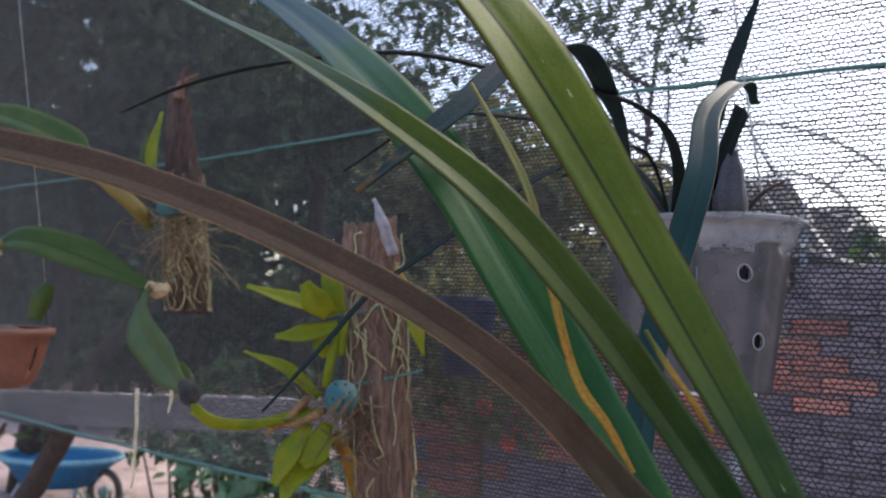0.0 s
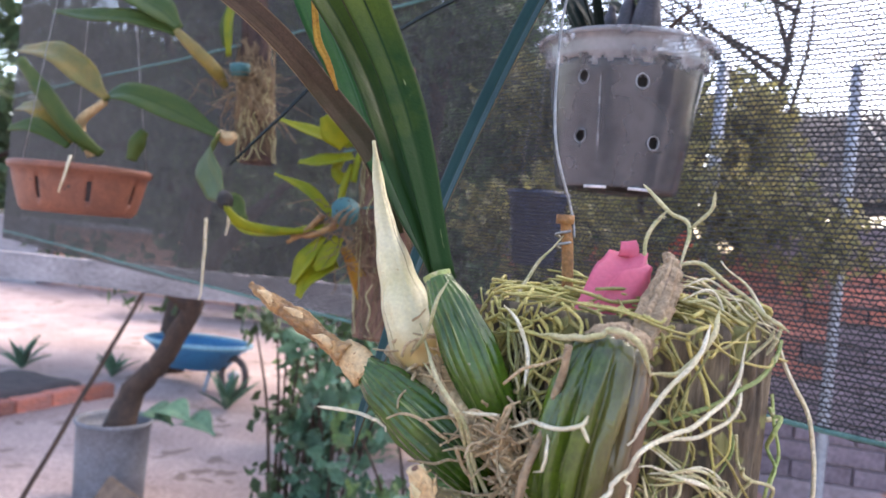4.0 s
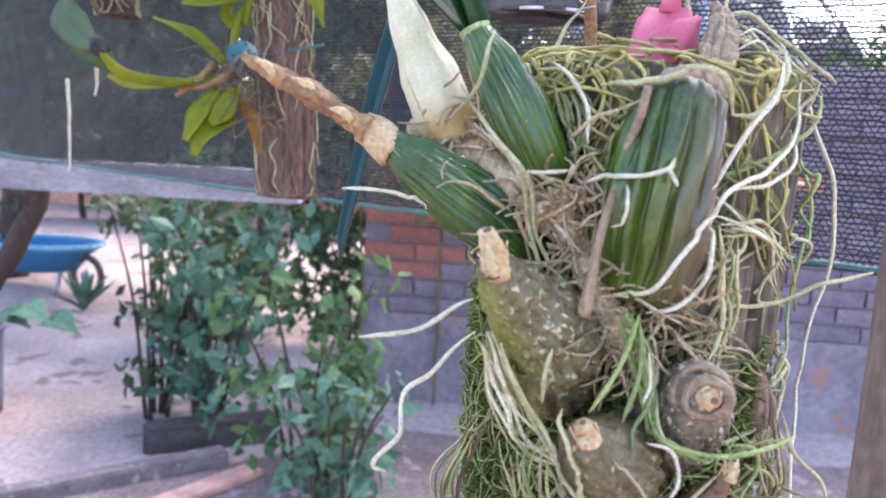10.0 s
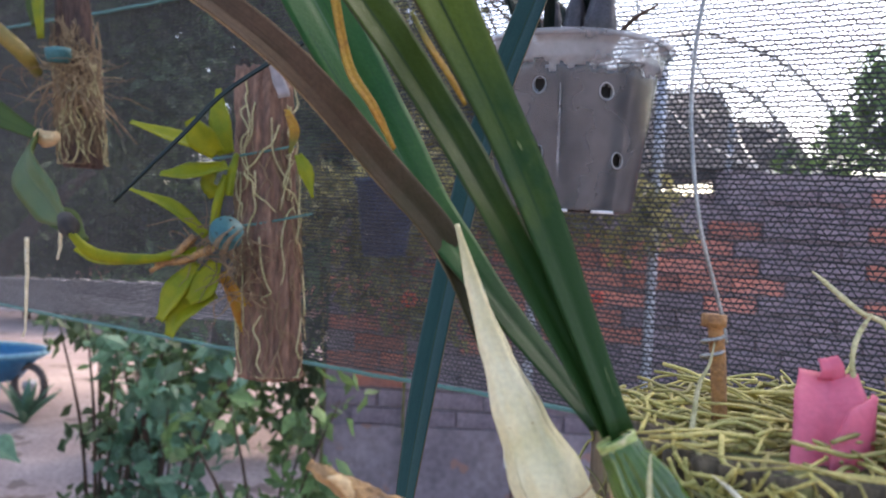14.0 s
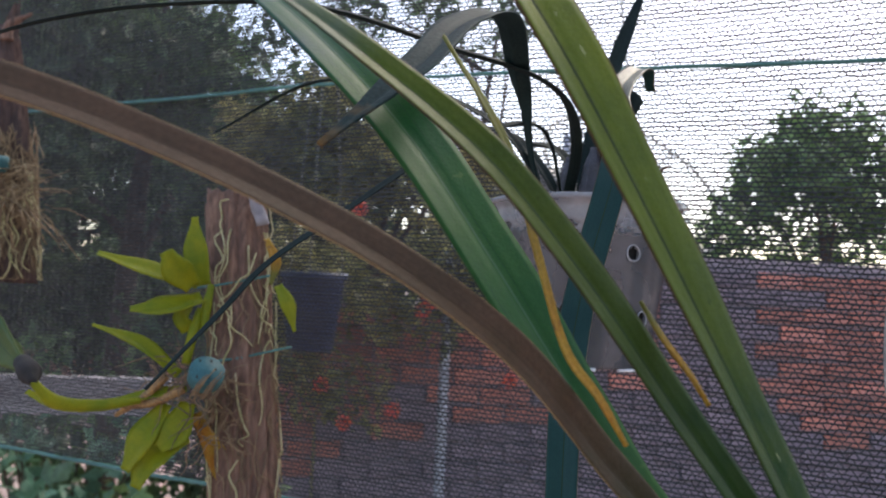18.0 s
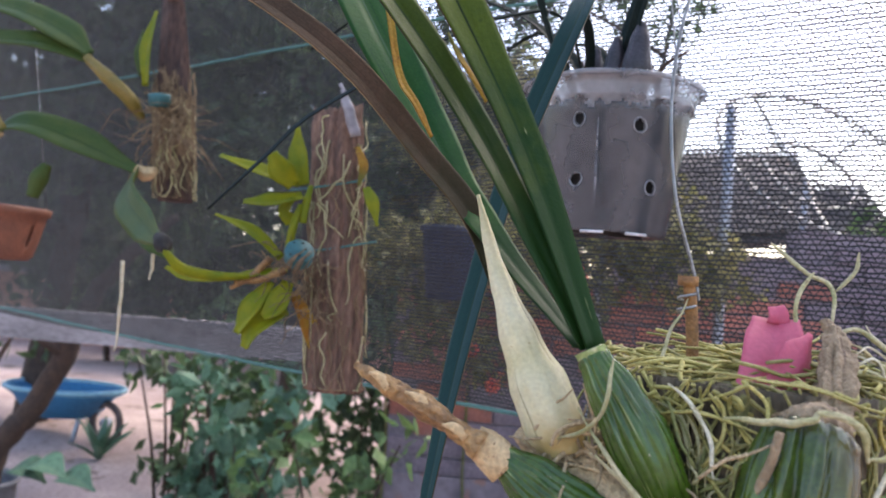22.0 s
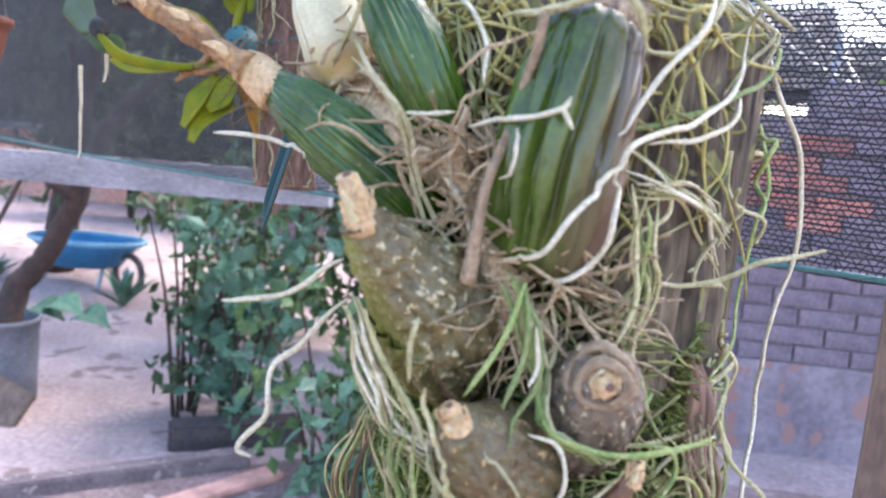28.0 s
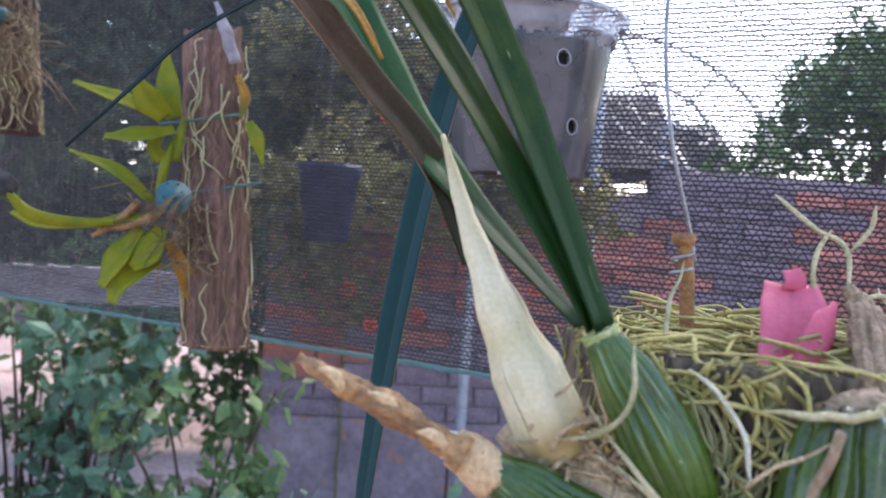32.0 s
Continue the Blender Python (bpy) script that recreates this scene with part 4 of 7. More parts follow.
def bucket_tree():
    c = Vector((-1.80, 2.74, 0.057))
    c.z = GZ
    root = thing("bucket", tuple(c), "grey plastic bucket holding a small tree", "bucket")
    bm = ring_wall(bmesh.new(), c, [(0.0, 0.0), (0.125, 0.0), (0.137, 0.01), (0.141, 0.16), (0.146, 0.33), (0.154, 0.335), (0.156, 0.35), (0.146, 0.352), (0.138, 0.33), (0.136, 0.30), (0.0, 0.305)], 40)
    part("body", bm, M_BUCKET, root)
    part("prop_board", box(bmesh.new(), (-0.09, -0.012, -0.01), (0.09, 0.012, 0.16), 0.006, Matrix.Translation(c + Vector((0.13, -0.21, 0.0))) @ Matrix.Rotation(-0.45, 4, "X") @ Matrix.Rotation(0.35, 4, "Y")), M_POST, root, "brown board leaning on the bucket", False)
    tr = thing("small_tree", tuple(c + Vector((0, 0, 0.3))), "small leaning tree with a thick twisted trunk, potted in the bucket", "tree")
    k = [tuple(c + Vector((0.02, 0, 0.28))), (-1.77, 2.80, 0.36), (-1.675, 2.82, 0.48), (-1.58, 2.84, 0.66), (-1.515, 2.85, 0.83), (-1.45, 2.87, 1.0), (-1.33, 2.9, 1.16), (-1.2, 2.95, 1.30)]
    part("trunk", tube(k, [0.065, 0.052, 0.044, 0.042, 0.038, 0.034, 0.028, 0.018], 10, 40, 0.012), M_BARK, tr)
    part("limb", tube([(-1.55, 2.84, 0.74), (-1.66, 2.8, 0.81), (-1.80, 2.8, 0.87)], [0.03, 0.02, 0.01], 8, 14), M_BARK, tr)
    for i, q in enumerate(((-1.589, 2.62, 0.33), (-1.397, 2.6, 0.326), (-1.499, 2.6, 0.357))):
        p = Vector(q)
        part("leaf", blade([tuple(p), tuple(p + Vector((0.07, -0.02, 0.03))), tuple(p + Vector((0.17, -0.04, -0.01)))], [0.04, 0.13, 0.01], (0, -0.3, 1), 0.2, 12), M_FOL_TEAL, tr)
    leaf_cloud("foliage", [(*Vector(q), 0.15) for q in ((-1.80, 2.8, 0.86), (-1.95, 2.8, 0.92), (-1.25, 2.95, 1.36), (-1.68, 2.9, 0.86), (-2.1, 2.8, 0.98))], 190, 0.026, M_FOL_DARK, tr, 31, 0.9, 2.6)


bucket_tree()


def blue_tub():
    c = Vector((-2.78, 4.9, GZ))
    turn = Matrix.Rotation(-0.32, 3, "Z")
    root = thing("wheelbarrow", tuple(c), "pale blue wheelbarrow tub standing on the sand", "wheelbarrow")
    at = lambda x, y, z: tuple(c + turn @ Vector((x, y, z)))
    hoop = [2 * math.pi * k / 36 for k in range(36)]
    bm = bmesh.new()
    rows = []
    for r, h in ((0.25, 0.12), (0.36, 0.25), (0.42, 0.285), (0.42, 0.305), (0.40, 0.30), (0.34, 0.25), (0.24, 0.14)):
        rows.append([bm.verts.new(at(r * math.cos(a) * 1.12, r * 0.6 * math.sin(a), h + 0.02 * math.cos(a))) for a in hoop])
    for p, q in zip(rows, rows[1:]):
        for k in range(36):
            bm.faces.new((p[k], p[(k + 1) % 36], q[(k + 1) % 36], q[k]))
    bm.faces.new(rows[0][::-1])
    bm.faces.new(rows[-1])
    part("tub", bm, M_TRAY, root)
    part("rim", tube([at(0.475 * math.cos(a), 0.255 * math.sin(a), 0.305 + 0.02 * math.cos(a)) for a in hoop[::2] + [0.0]], [0.017], 8, 60), M_TRAY_RIM, root, "pale blue rolled rim")
    for sx in (-0.25, 0.22):
        part("leg", tube([at(sx, -0.05, 0.16), at(sx * 1.15, -0.12, 0.0)], [0.015], 8, 4), M_PIPE, root)
    wheel = part("wheel", tube([at(0.40 + 0.12 * math.cos(a), 0.0, 0.125 + 0.12 * math.sin(a)) for a in hoop[::3] + [0.0]], [0.022], 10, 40), M_BLOCK, root, "dark rubber tyre")
    part("hub", tube([at(0.40, -0.03, 0.125), at(0.40, 0.03, 0.125)], [0.03], 10, 4), M_PIPE, wheel)


blue_tub()


def agave(base, size, seed):
    rnd = random.Random(seed)
    root = thing("agave", base, "small spiky grey-green agave in the sand", "agave", "agaves")
    b = Vector(base)
    for i in range(12):
        a = i * 2.4
        el = rnd.uniform(0.5, 1.3)
        d = Vector((math.cos(a) * math.cos(el), math.sin(a) * math.cos(el), math.sin(el))) * size * rnd.uniform(0.8, 1.1)
        part("leaf", blade([tuple(b), tuple(b + d * 0.5), tuple(b + d + Vector((0, 0, -0.02)))], [0.03, 0.05, 0.004], (-d.x, -d.y, 0.6), 0.35, 8, 0.004), M_FOL_TEAL, root)


def on_ground(x, y):
    return (x, y, GZ)


agave(on_ground(-2.22, 4.39), 0.30, 41)
agave(on_ground(-3.35, 4.75), 0.24, 42)
agave(on_ground(-4.0, 4.6), 0.28, 43)


def ground_things():
    # low brick edging far left
    e0, e1 = Vector((-3.36, 2.2, GZ)), Vector((-3.02, 4.25, GZ))
    run = (e1 - e0).normalized()
    out = Vector((-run.y, run.x, 0))
    root = thing("brick_edging", tuple(e0), "low border of red bricks round a dark planting bed", "edging", "", "structure")
    bmb = box(bmesh.new(), (-0.11, -0.05, 0.0), (0.11, 0.05, 0.09), 0.006)
    me = mesh_of(bmb, "brick", M_BRICK, False)
    for i in range(9):
        o = new("brick", me)
        o.parent = root
        o.location = run * (0.12 + i * 0.235) + out * 0.015 * math.sin(i * 2) + Vector((0, 0, -0.01))
        o.rotation_euler = (0, 0, math.atan2(run.y, run.x) + 0.05 * math.sin(i * 3))
    bm = bmesh.new()
    g = [[bm.verts.new(e0 + run * (2.1 * a / 20) + out * (0.045 + 0.7 * b / 8) + Vector((0, 0, (0.075 + 0.02 * noise.noise(Vector((a * 0.9, b * 0.8, 2)))) * (1 if 0 < b < 8 and 0 < a < 20 else -0.3)))) for b in range(9)] for a in range(21)]
    for a in range(20):
        for b in range(8):
            bm.faces.new((g[a][b], g[a][b + 1], g[a + 1][b + 1], g[a + 1][b]))
    part("bed_soil", bm, M_BLOCK, root, "dark soil of the bed")
    root = thing("boundary_wall", (-4.0, 9.5, GZ), "pink and orange rendered wall at the far end", "wall", "", "structure")
    xs = -8.024
    part("wall_body", box(bmesh.new(), (xs, 9.4, GZ - 0.05), (2.4, 9.6, 0.78), 0.01), M_WALLPINK, root, "", False)
    part("pale_wall", box(bmesh.new(), (-13.5, 9.1, GZ - 0.05), (xs - 0.004, 9.6, 0.78), 0.01), M_PLANK, root, "pale grey rendered stretch", False)
    bm = box(bmesh.new(), (-13.6, 9.05, 0.782), (2.45, 9.65, 0.84), 0.01)
    part("coping", bm, M_PLANK, root, "", False)
    # planks and block on the ground near the log
    # the pink strip stands in for a row of brick rubble
    for a, b, w, h, m in (((-1.712, 1.679, 0), (-0.672, 2.496, 0), 0.035, 0.06, M_BOARD), ((-0.922, 1.917, 0), (-0.546, 2.449, 0), 0.045, 0.025, M_WALLPINK), ((-1.384, 1.501, 0), (-0.537, 2.221, 0), 0.03, 0.03, M_BOARD)):
        p, q = Vector((a[0], a[1], GZ)), Vector((b[0], b[1], GZ))
        d = (q - p)
        t = Matrix.Translation((p + q) / 2) @ Matrix.Rotation(math.atan2(d.y, d.x), 4, "Z")
        single("plank", box(bmesh.new(), (-d.length / 2, -w, 0), (d.length / 2, w, h), 0.006, t), m, "weathered board on the sand, the pink one standing for brick rubble", "plank", "", False, "boards on the ground")
    t = Matrix.Translation((-0.775, 2.64, GZ - 0.01)) @ Matrix.Rotation(0.47, 4, "Z")
    single("concrete_block", box(bmesh.new(), (-0.235, -0.05, 0.0), (0.235, 0.07, 0.105), 0.012, t), M_BLOCK, "dark weathered concrete block on the sand", "block", "", False)
    c = Vector((-1.25, 1.56, 0))
    single("stump", tube([(c.x, c.y, GZ - 0.02), (c.x + 0.004, c.y, GZ + 0.08), (c.x + 0.012, c.y, GZ + 0.17)], [0.036, 0.030, 0.024], 12, 10, 0.008), M_BARK, "dark stump of a post standing in the soil", "stump")
    c = Vector((-1.19, 1.62, 0))
    root = thing("seedling", (c.x, c.y, GZ), "small bright green seedling in the soil", "plant")
    for k in range(7):
        a = k * 0.95
        d = Vector((math.cos(a) * 0.05, math.sin(a) * 0.04, 0.05 + 0.02 * (k % 3)))
        part("leaf", blade([(c.x, c.y, GZ), (c.x + d.x * 0.7, c.y + d.y * 0.7, GZ + d.z), (c.x + d.x * 1.3, c.y + d.y * 1.3, GZ + d.z * 0.9)], [0.008, 0.04, 0.004], (-d.x, -0.4, 0.8), 0.25, 8, 0.001, 6), M_YLEAF, root)
    single("rod", tube([(-1.85, 2.19, GZ - 0.02), (-1.72, 2.39, 0.36), (-1.575, 2.62, 0.90)], [0.0095, 0.009, 0.008], 8, 12, 0.004), M_BARK, "dark thin rod leaning against the rail beside the bucket", "rod")
    for i, (x, z) in enumerate(((0.955, 1.9), (0.485, 1.9))):
        single("metal_pole", tube([(x, 3.12, GZ - 0.02), (x, 3.12, z)], [0.021], 14, 6), M_PIPE, "galvanised metal pole before the brick wall", "pole", "", True, "poles of the fence")
    p = Vector((0.44, 3.06, 0.26))
    single("white_card", box(bmesh.new(), (p.x - 0.035, p.y - 0.004, p.z - 0.04), (p.x + 0.035, p.y + 0.004, p.z + 0.07), 0.004, None), M_WHITE, "white plastic card stuck in the ground", "card", "", False)
    single("stake", tube([(p.x, p.y + 0.008, p.z), (p.x, p.y + 0.01, GZ - 0.02)], [0.006], 6, 4), M_BARK, "thin stake holding a white card", "stake")
    # navy pot hanging on the far side of the net
    c = Vector((-0.005, 1.85, 1.18))
    root = thing("hanging_pot", tuple(c), "dark navy plastic pot hanging beyond the net", "pot")
    part("body", ring_wall(bmesh.new(), c, [(0.0, -0.09), (0.05, -0.09), (0.07, 0.07), (0.076, 0.072), (0.076, 0.085), (0.068, 0.085), (0.06, 0.05), (0.0, 0.05)], 32), M_NAVY, root)
    for a in (0.4, 2.5, 4.6):
        part("wire", tube([tuple(c + Vector((0.07 * math.cos(a), 0.07 * math.sin(a), 0.08))), tuple(c + Vector((0, 0, 0.9)))], [0.0012], 5, 4), M_WIRE, root)


ground_things()
_q = (-1.405, 1.5, 0.548)
single("pale_post", tube([(_q[0], _q[1], GZ - 0.02), (_q[0], _q[1], 0.6), (_q[0], _q[1], 0.93)], [0.016], 12, 8, 0.002), M_PLANK, "pale thin post at the edge of the shade house", "post", "structure")


# ---- orchid log ----
LC, LR, LZ0, LZ1 = Vector((0.2435, 0.307, 0)), 0.0545, 0.922, 1.122


def log_surface(a, z, extra=0.0):
    q = Vector((math.cos(a) * 1.6, math.sin(a) * 1.6, z * 6))
    r = LR * (1.0 + 0.07 * noise.noise(q)) + 0.002 * noise.noise(Vector((math.cos(a) * 14, math.sin(a) * 14, z * 7))) + extra
    r *= 1.0 - 0.12 * max(0.0, (0.96 - z) / 0.04)
    return Vector((LC.x + r * math.cos(a), LC.y + r * math.sin(a), z))


def orchid_log():
    root = thing("log_mount", (LC.x, LC.y, LZ0), "mossy weathered log hung up as an orchid mount", "log")
    bm = bmesh.new()
    n, seg = 70, 220
    rows = []
    for i in range(n + 1):
        z = LZ0 + (LZ1 - LZ0) * i / n
        row = []
        for k in range(seg):
            a = 2 * math.pi * k / seg
            crack = -0.005 * max(0.0, 1 - 7 * abs(noise.noise(Vector((math.cos(a) * 5, math.sin(a) * 5, z * 5 + 4))))) - 0.002 * max(0.0, 1 - 6 * abs(noise.noise(Vector((math.cos(a) * 13, math.sin(a) * 13, z * 9)))))
            row.append(bm.verts.new(log_surface(a, z, crack)))
        rows.append(row)
    for p, q in zip(rows, rows[1:]):
        for k in range(seg):
            bm.faces.new((p[k], p[(k + 1) % seg], q[(k + 1) % seg], q[k]))
    bm.faces.new(rows[-1])
    bm.faces.new(rows[0][::-1])
    part("trunk", bm, M_LOG, root, "grey cracked wood")
    # loose reddish bark flaking off in narrow strips
    for p, q, w, y in (((0.276, 0.268, 1.026), (0.28, 0.27, 0.986), 0.0045, 0.0), ((0.279, 0.266, 1.029), (0.284, 0.266, 0.989), 0.006, -0.1), ((0.281, 0.265, 1.03), (0.288, 0.266, 0.985), 0.0055, 0.3), ((0.284, 0.268, 1.028), (0.29, 0.268, 0.991), 0.005, 0.5), ((0.287, 0.272, 1.025), (0.291, 0.272, 0.996), 0.0035, 0.7)):
        a, b = Vector(p), Vector(q)
        mid = [tuple(a.lerp(b, f) + Vector((0.0016 * math.sin(9 * f + w * 900), -0.001 * math.sin(7 * f + y * 9), 0))) for f in (0.0, 0.2, 0.4, 0.6, 0.8, 1.0)]
        part("bark_flake", blade(mid, [w * 0.4, w, w * 0.8, w * 1.15, w * 0.9, w * 0.3], (y, -1, 0.05), -0.35, 22, 0.0018, 6), M_LOG_WARM, root, "flaking reddish bark")
    # moss pad: short tufts over the lower front
    rnd = np.random.default_rng(8)
    verts, faces = [], []
    for i in range(34000):
        a = math.radians(rnd.uniform(170, 372))
        z = LZ0 - 0.004 + (rnd.random() ** 1.5) * 0.19
        if z > (1.04 if a < 5.5 else 0.965) + 0.05 * noise.noise(Vector((a * 2, z * 20, 1))):
            continue
        p = log_surface(a, max(z, LZ0), 0.0)
        p.z = z
        nrm = Vector((math.cos(a), math.sin(a), 0.1))
        d = (nrm + Vector(rnd.normal(size=3) * 0.6)).normalized() * rnd.uniform(0.002, 0.0055)
        s = d.cross(Vector(rnd.normal(size=3))).normalized() * 0.0006
        b = len(verts)
        verts += [tuple(p - s), tuple(p + s), tuple(p + d + s * 0.3), tuple(p + d - s * 0.3)]
        faces.append((b, b + 1, b + 2, b + 3))
    me = bpy.data.meshes.new("moss")
    me.from_pydata(verts, [], faces)
    me.materials.append(M_MOSS)
    ob = new("moss", me)
    ob.parent = root
    ob.matrix_parent_inverse = Matrix.Translation(-root.location)
    tagged(ob, "green moss tufts", "", "", "stuff")
    # hanging wire and its wooden peg
    peg = Vector((0.2190, 0.2998, 1.1509))
    pg = thing("wire_hanger", tuple(peg), "rusty peg and grey wire from which the log hangs", "hanger")
    part("peg", tube([tuple(peg + Vector((0.004, 0, -0.035))), tuple(peg + Vector((0.002, 0, -0.01))), tuple(peg + Vector((0, 0, 0.004)))], [0.0022, 0.0023, 0.0022], 10, 8), M_PEG, pg, "rust-brown peg")
    part("head", tube([tuple(peg + Vector((0, 0, 0.001))), tuple(peg + Vector((0, 0, 0.0045)))], [0.0036, 0.0036], 12, 3), M_PEG, pg)
    part("wire", tube([tuple(peg + Vector((0.004, 0.0, -0.004))), (0.2210, 0.3008, 1.1569), (0.2127, 0.2993, 1.1831), (0.21, 0.304, 1.214), (0.211, 0.305, 1.24), (0.216, 0.306, 1.266), (0.224, 0.307, 1.289), (0.226, 0.308, 1.32), (0.27, 0.33, 1.9)], [0.0006], 6, 70), M_WIRE, pg)
    part("wire_twist", tube([tuple(peg + Vector((0.0030 * math.cos(a), 0.0030 * math.sin(a), -0.010 + a * 0.0007))) for a in [i * 0.8 for i in range(16)]], [0.0006], 6, 80), M_WIRE, pg)
    return root


LOG = orchid_log()


# ---- the orchid on the log ----
def orchid():
    root = thing("orchid", (LC.x, LC.y - 0.03, LZ1), "orchid with ribbed green bulbs, long strap leaves and tangled aerial roots", "orchid")

    def P(name, bm, m, label="", par=None, smooth=True):
        return part(name, bm, m, par or root, label, smooth)

    axes = []

    def B(pts, radii, *rest):
        axes.append((spline(pts, 14), radii))
        return bulb(pts, radii, *rest)

    def over(pts, n, r):
        """Lays a root on the outside of any bulb that it would run into."""
        out = []
        for q in spline(pts, n):
            for line, radii in axes:
                i = min(range(len(line)), key=lambda k: (line[k] - q).length)
                d = q - line[i]
                need = along(radii, i / (len(line) - 1)) * 1.10 + r * 1.1
                if 1e-6 < d.length < need:
                    d.y -= 0.25 * need
                    q = line[i] + d.normalized() * need
            out.append(tuple(q))
        return out

    def stub(base, end, r, seed, par):
        """A cut flower stem: a pale core with a dark pit and torn husk flaps round it."""
        rnd = random.Random(seed)
        a, b = Vector(base), Vector(end)
        ax = (b - a).normalized()
        u = ax.cross(Vector((0.2, -1, 0.1))).normalized()
        v = ax.cross(u)
        st = P("cut_stub", bulb([tuple(a - ax * r * 0.6), tuple(a.lerp(b, 0.3)), tuple(a.lerp(b, 0.65)), tuple(b)], [r * 1.15, r * 0.92, r * 0.8, r * 0.62], 9, 0.4, 54, 18, 0.0009, 0.3, seed), M_HUSK, "pale cut stub", par)
        P("pit", tube([tuple(b - ax * 0.0012 + Vector((0.0003, -0.0003, 0))), tuple(b + ax * 0.0004)], [r * 0.34, r * 0.3], 9, 4, 0.0006), M_LOG_WARM, "dark pit", st)
        for k in range(6):
            t = k * 1.047 + rnd.uniform(-0.3, 0.3)
            o = (u * math.cos(t) + v * math.sin(t))
            h = (b - a).length * rnd.uniform(0.35, 0.95)
            P("torn_husk", blade([tuple(a + o * r * 1.02), tuple(a + ax * h * 0.5 + o * r * rnd.uniform(0.95, 1.15)), tuple(a + ax * h + o * r * rnd.uniform(0.75, 1.35))], [r * 1.1, r * 0.95, r * rnd.uniform(0.15, 0.5)], tuple(o), -0.35, 10, 0.0005, 6), (M_HUSK, M_SHEATH)[k % 3 == 1], "", st)

    # ribbed green bulb before the log
    e = P("pseudobulb", B([(0.2316, 0.2470, 1.0519), (0.2350, 0.2439, 1.0623), (0.2375, 0.2410, 1.0832), (0.2422, 0.2442, 1.1075), (0.2438, 0.2464, 1.1141)], [0.006, 0.0138, 0.0158, 0.0148, 0.0124, 0.0096], 12, 0.42, 130, 60, 0.0002, 0.03, 1.0), M_BULB_GREEN, "glossy ribbed green bulb")
    P("dry_collar", bulb([(0.2436, 0.2452, 1.1104), (0.2448, 0.2464, 1.1150), (0.2449, 0.2485, 1.1178)], [0.0103, 0.0105, 0.0062], 13, 0.3, 60, 14, 0.0012, 0.2, 2.0), M_STUMP, "torn dry husk", e)
    # slanting bulb with its dry cane
    a = P("pseudobulb", B([(0.2090, 0.2628, 1.0574), (0.1935, 0.2528, 1.0712), (0.1731, 0.2542, 1.0845), (0.1574, 0.2569, 1.0944)], [0.006, 0.0100, 0.0106, 0.0088, 0.0052], 21, 0.26, 110, 50, 0.0002, 0.02, 3.0), M_BULB_LEAFY, "glossy dark green slanting bulb")
    P("dry_collar", bulb([(0.1592, 0.2566, 1.0915), (0.1537, 0.2572, 1.0962), (0.1484, 0.2576, 1.0990)], [0.0061, 0.0059, 0.0048], 9, 0.1, 36, 12, 0.0003, 0.05, 4.0), M_HUSK, "tan papery collar", a)
    P("dry_cane", bulb([(0.1511, 0.2544, 1.0981), (0.1418, 0.2559, 1.1028), (0.1287, 0.2565, 1.1097), (0.1189, 0.2572, 1.1139), (0.1093, 0.2592, 1.1187)], [0.0045, 0.0034, 0.0029, 0.0034, 0.0027, 0.0029, 0.0021, 0.0012], 7, 0.3, 36, 60, 0.0007, 0.2, 5.0), M_CANE, "dry brown flower cane", a)
    for p, q in (((0.1364, 0.2538, 1.1068), (0.1266, 0.2524, 1.1126)), ((0.1216, 0.2542, 1.1132), (0.1146, 0.2542, 1.1173)), ((0.1467, 0.2518, 1.1009), (0.1387, 0.2519, 1.1038))):
        P("torn_bract", blade([p, tuple(Vector(p).lerp(Vector(q), 0.5) + Vector((0, 0, 0.0012))), q], [0.0035, 0.003, 0.0008], (0.3, -1, 0.5), -0.5, 10, 0.0006, 6), M_HUSK, "papery bract", a)
    # leaf-bearing bulb
    f = P("pseudobulb", B([(0.2102, 0.2599, 1.0792), (0.2030, 0.2497, 1.0943), (0.1935, 0.2507, 1.1110), (0.1845, 0.2531, 1.1249), (0.1816, 0.2542, 1.1300)], [0.005, 0.0084, 0.0090, 0.0076, 0.0052, 0.0040], 17, 0.28, 100, 50, 0.0002, 0.02, 6.0), M_BULB_LEAFY, "glossy dark green leafy bulb")
    P("neck_ring", bulb([(0.1826, 0.2539, 1.1280), (0.1816, 0.2542, 1.1300)], [0.0047, 0.0049], 0, 0, 32, 6), M_ROOT_GREEN, "pale ring at the neck", f)
    # papery white sheath
    s = P("sheath", bulb([(0.1775, 0.264, 1.0955), (0.1725, 0.2665, 1.106), (0.1654, 0.2702, 1.1198), (0.157, 0.2745, 1.1382), (0.1496, 0.2802, 1.1564), (0.1425, 0.2868, 1.178)], [0.0064, 0.0098, 0.0096, 0.0066, 0.0040, 0.0023, 0.0007], 9, 0.10, 70, 50, 0.0002, 0.06, 7.0), M_SHEATH, "papery white dry sheath")
    # old bulbs down the log
    b = P("pseudobulb", B([(0.2192, 0.2735, 1.0097), (0.2098, 0.2480, 1.0337), (0.2089, 0.2416, 1.0414), (0.1997, 0.2326, 1.0522), (0.1919, 0.2236, 1.0639)], [0.010, 0.0170, 0.0174, 0.0142, 0.0096, 0.0052], 17, 0.2, 130, 70, 0.0014, 0.05, 8.0), M_BULB_OLD, "old spotted olive-brown bulb")
    stub((0.1930, 0.2236, 1.0627), (0.1894, 0.2194, 1.0735), 0.0036, 9, b)
